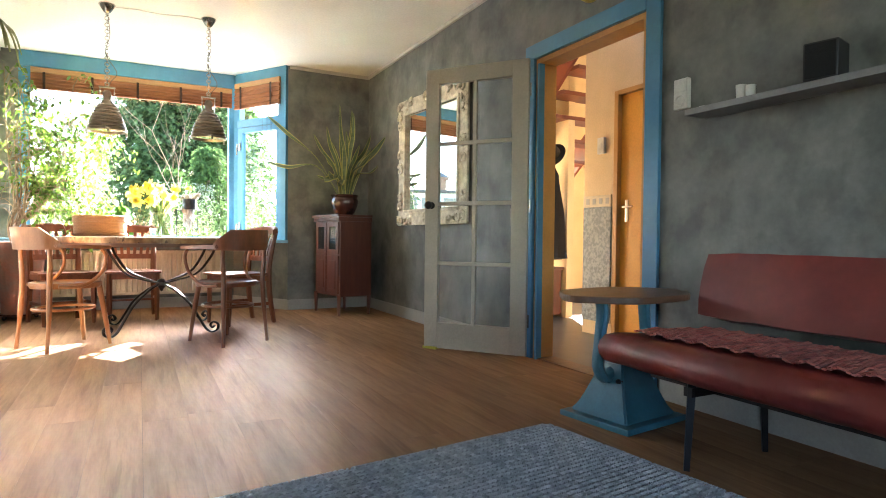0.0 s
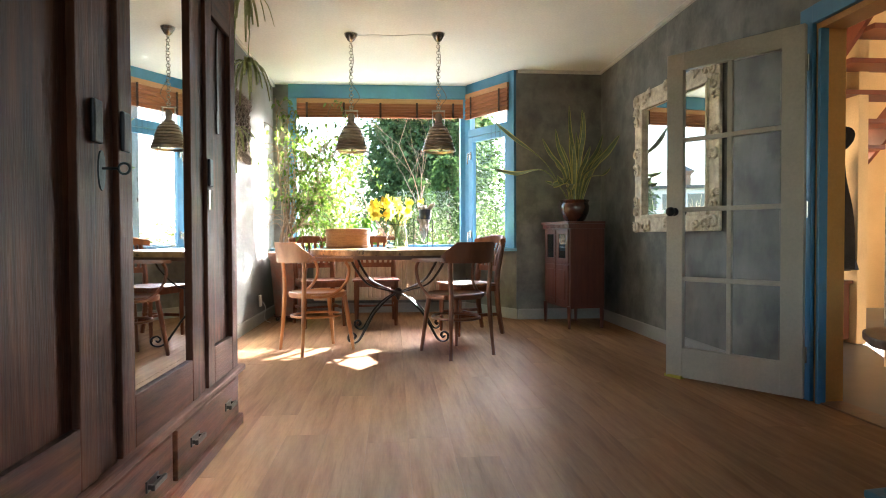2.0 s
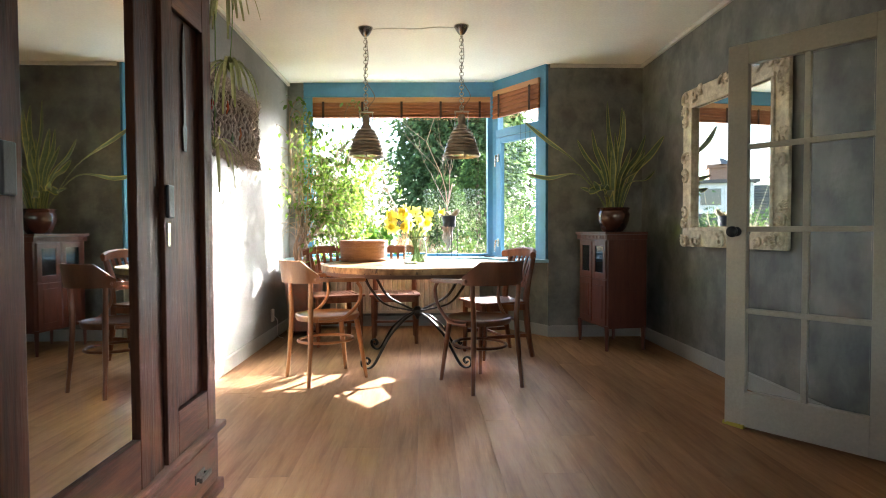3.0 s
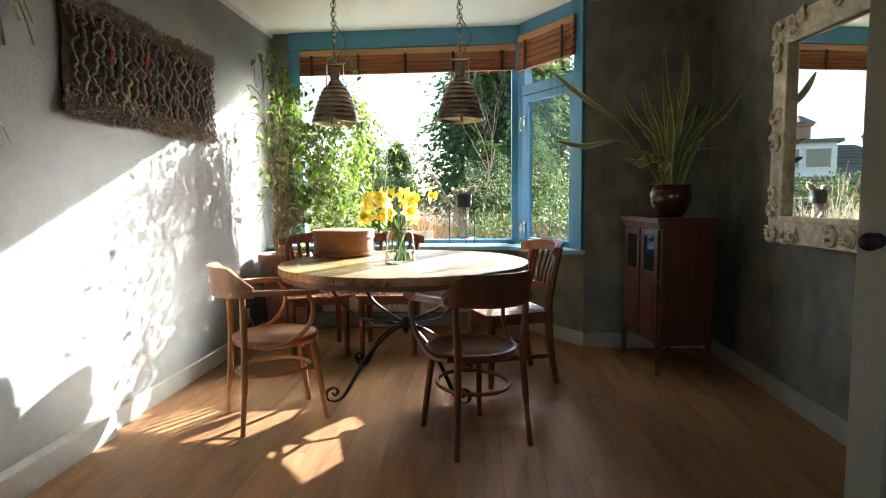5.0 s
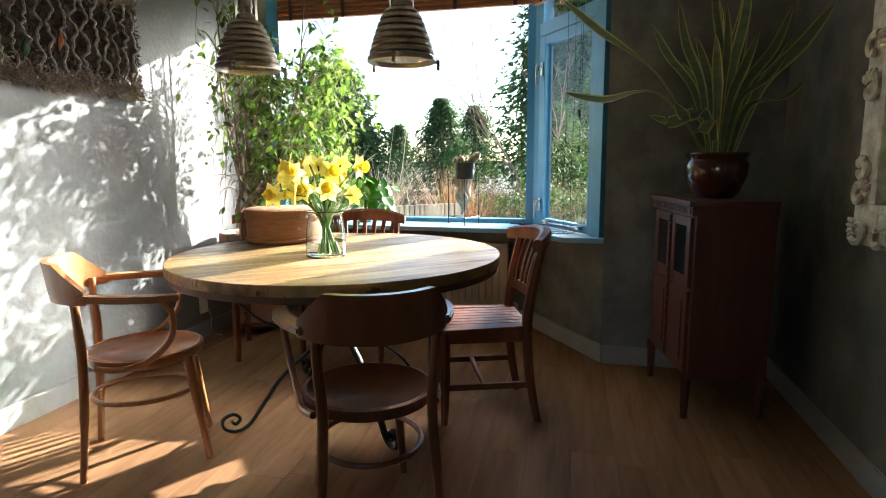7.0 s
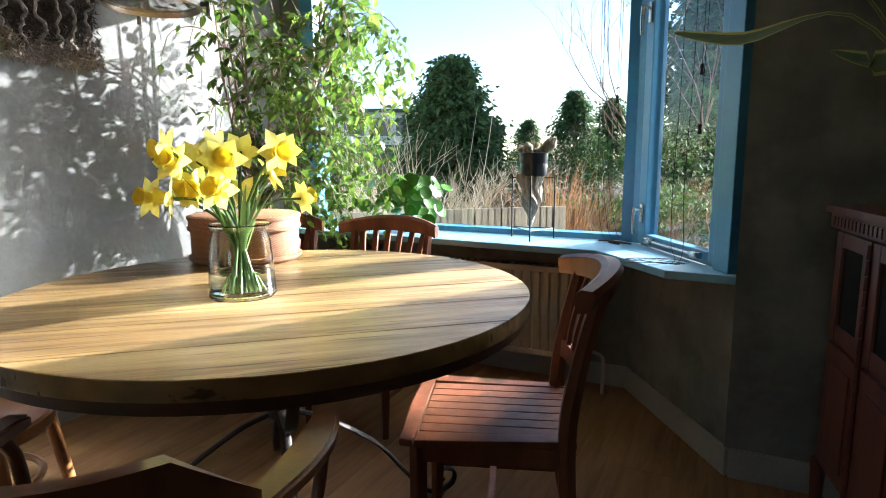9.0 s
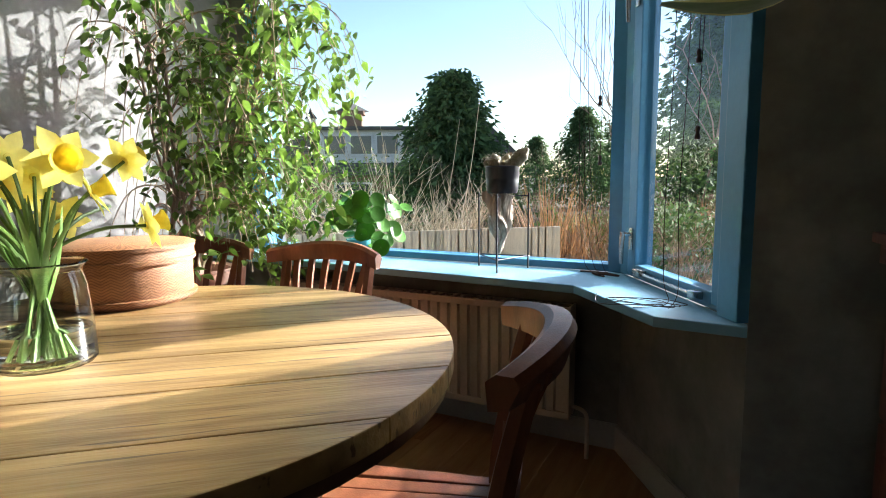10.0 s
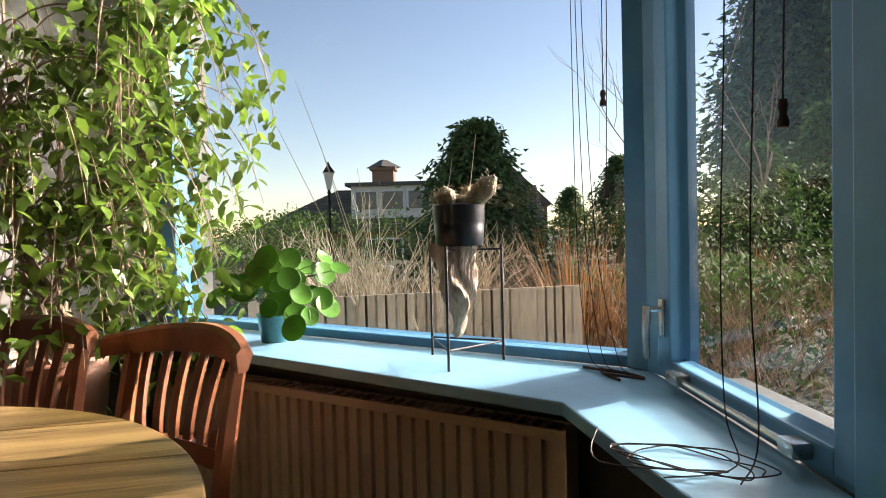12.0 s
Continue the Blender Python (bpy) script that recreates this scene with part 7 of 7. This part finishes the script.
# picket fence
fence = thing("picket_fence", Matrix(), "low weathered grey picket fence in the garden", "fence")
fa, fb = spot(-0.34, 3.75), spot(0.2, 4.3)
n = 34
me = None
fd = (fb - fa).normalized()
for i in range(n):
    p = fa + (fb - fa) * i / (n - 1)
    at = Matrix.Translation((p.x, p.y, G0)) @ Matrix.Rotation(math.atan2(fd.y, fd.x), 4, "Z")
    if me is None:
        ob = part("picket", boxed(-0.042, 0.042, -0.01, 0.01, 0, 1.0, 0.0), GREYWOOD, fence, at=at)
        me = ob.data
    else:
        ob = new("picket", me)
        ob.parent = fence
        ob.matrix_basis = at
for z in (0.25, 0.8):
    bm = boxed(0, (fb - fa).length, 0.012, 0.045, z, z + 0.06)
    part("rail", bm, GREYWOOD, fence, at=Matrix.Translation((fa.x, fa.y, G0)) @ Matrix.Rotation(math.atan2(fd.y, fd.x), 4, "Z"))
single("leaning_pole", tube(bmesh.new(), [spot(-0.19, 5.6, G0), spot(-0.11, 5.6, 0.85)], 0.025, 8), HWHITE, "white pole leaning in the garden", "pole", smooth=True)
# garden lantern
lp = thing("street_lamp", Matrix.Translation((-5.69, 17.3, G0 - 0.17)), "old-fashioned lantern on a slim iron post", "street lamp")
part("post", lathe(bmesh.new(), [(0.07, 0), (0.07, 0.3), (0.035, 0.36), (0.028, 2.5), (0.05, 2.53), (0.02, 2.6), (0, 2.6)], 12), BLACKMETAL, lp, smooth=True)
part("lantern", lathe(bmesh.new(), [(0.06, 2.6), (0.16, 2.98), (0.0, 2.98)], 4), mat("milky_glass", (0.7, 0.7, 0.66), None, 0.3, bump=0), lp)
part("cap", lathe(bmesh.new(), [(0.19, 2.98), (0.05, 3.14), (0.02, 3.22), (0, 3.22)], 4), BLACKMETAL, lp)
# neighbour's house
HD = 34.0
hc = spot(-0.13, HD, G0 - 1.0)
hmx = Matrix.Translation(hc) @ Matrix.Rotation(math.atan2(EYE_R.y, EYE_R.x), 4, "Z")
house = thing("house", hmx, "brick house with a dark tiled roof and white dormer", "house")
part("wall", boxed(-7.5, 9.0, 0, 8, 0, 2.7), HBRICK, house)
bm = bmesh.new()
v = [bm.verts.new(p) for p in ((-8.0, -0.5, 2.6), (9.4, -0.5, 2.6), (9.4, 4, 5.3), (-3.4, 4, 5.3), (-8.0, 8.5, 2.6), (9.4, 8.5, 2.6))]
for f in ((0, 1, 2, 3), (3, 2, 5, 4), (0, 3, 4), (1, 5, 2), (0, 4, 5, 1)):
    bm.faces.new([v[i] for i in f])
bmesh.ops.recalc_face_normals(bm, faces=bm.faces[:])
roof = part("roof", bm, TILE, house)
for k in range(14):
    q = (k + 0.5) / 14
    y, z = -0.5 + 4.5 * q, 2.6 + 2.7 * q
    part("tile_course", boxed(-8.0 + 4.6 * q + 0.1, 9.4, y - 0.03, y + 0.03, z + 0.0, z + 0.07), TILE, roof)
dor = part("dormer", boxed(-1.9, 4.5, 0.6, 4.0, 3.3, 5.25), HWHITE, house, "white timber dormer")
part("dormer_roof", boxed(-2.2, 4.8, 0.3, 4.2, 5.25, 5.45), TILE, house)
for k in range(4):
    x = -1.7 + k * 1.55
    w_ = part("window", boxed(x, x + 1.4, 0.54, 0.6, 3.75, 5.0), HWHITE, house)
    part("window_pane", boxed(x + 0.1, x + 1.3, 0.52, 0.54, 3.87, 4.9), mat("dark_far_pane", (0.05, 0.06, 0.07), None, 0.08, bump=0), w_)
for k in range(3):
    x = -5.5 + k * 4.5
    w_ = part("window", boxed(x, x + 2.2, -0.06, 0.0, 0.9, 2.2), HWHITE, house)
    part("window_pane", boxed(x + 0.12, x + 2.08, -0.08, -0.06, 1.02, 2.08), mat("dark_far_pane", (0.05, 0.06, 0.07), None, 0.08, bump=0), w_)
chm = part("chimney", boxed(-1.0, 0.35, 3.2, 4.4, 4.6, 6.45), HBRICK, house)
part("chimney_cap", lathe(bmesh.new(), [(1.15, 6.65), (0.2, 7.15), (0, 7.15)], 4, (-0.33, 3.8, 0)), TILE, chm)
part("chimney_slab", boxed(-1.15, 0.5, 3.05, 4.55, 6.45, 6.65), HBRICK, chm)
h2 = thing("house", Matrix.Translation(spot(0.085, 52, G0 - 0.55)) @ Matrix.Rotation(math.atan2(EYE_R.y, EYE_R.x) + 1.5, 4, "Z"), "brick house gable behind the cypress", "house")
part("wall", boxed(-4, 4, -3, 3, 0, 4.2), HBRICK, h2)
bm = bmesh.new()
v = [bm.verts.new(p) for p in ((-4.3, -3.4, 4.0), (4.3, -3.4, 4.0), (4.3, 3.4, 4.0), (-4.3, 3.4, 4.0), (-4.3, 0, 7.4), (4.3, 0, 7.4))]
for f in ((0, 1, 5, 4), (2, 3, 4, 5), (0, 4, 3), (1, 2, 5), (0, 3, 2, 1)):
    bm.faces.new([v[i] for i in f])
bmesh.ops.recalc_face_normals(bm, faces=bm.faces[:])
part("roof", bm, TILE, h2)
GRASS = mat("winter_grass", (0.045, 0.055, 0.02), (0.075, 0.06, 0.03), 0.95, scale=0.8, bump=0.8, fine=20)
bm = bmesh.new()
bmesh.ops.create_grid(bm, x_segments=1, y_segments=1, size=1500)
single("ground", bm, GRASS, "mossy winter garden ground", "ground", at=Matrix.Translation((0, 0, -0.25)), kind="structure")
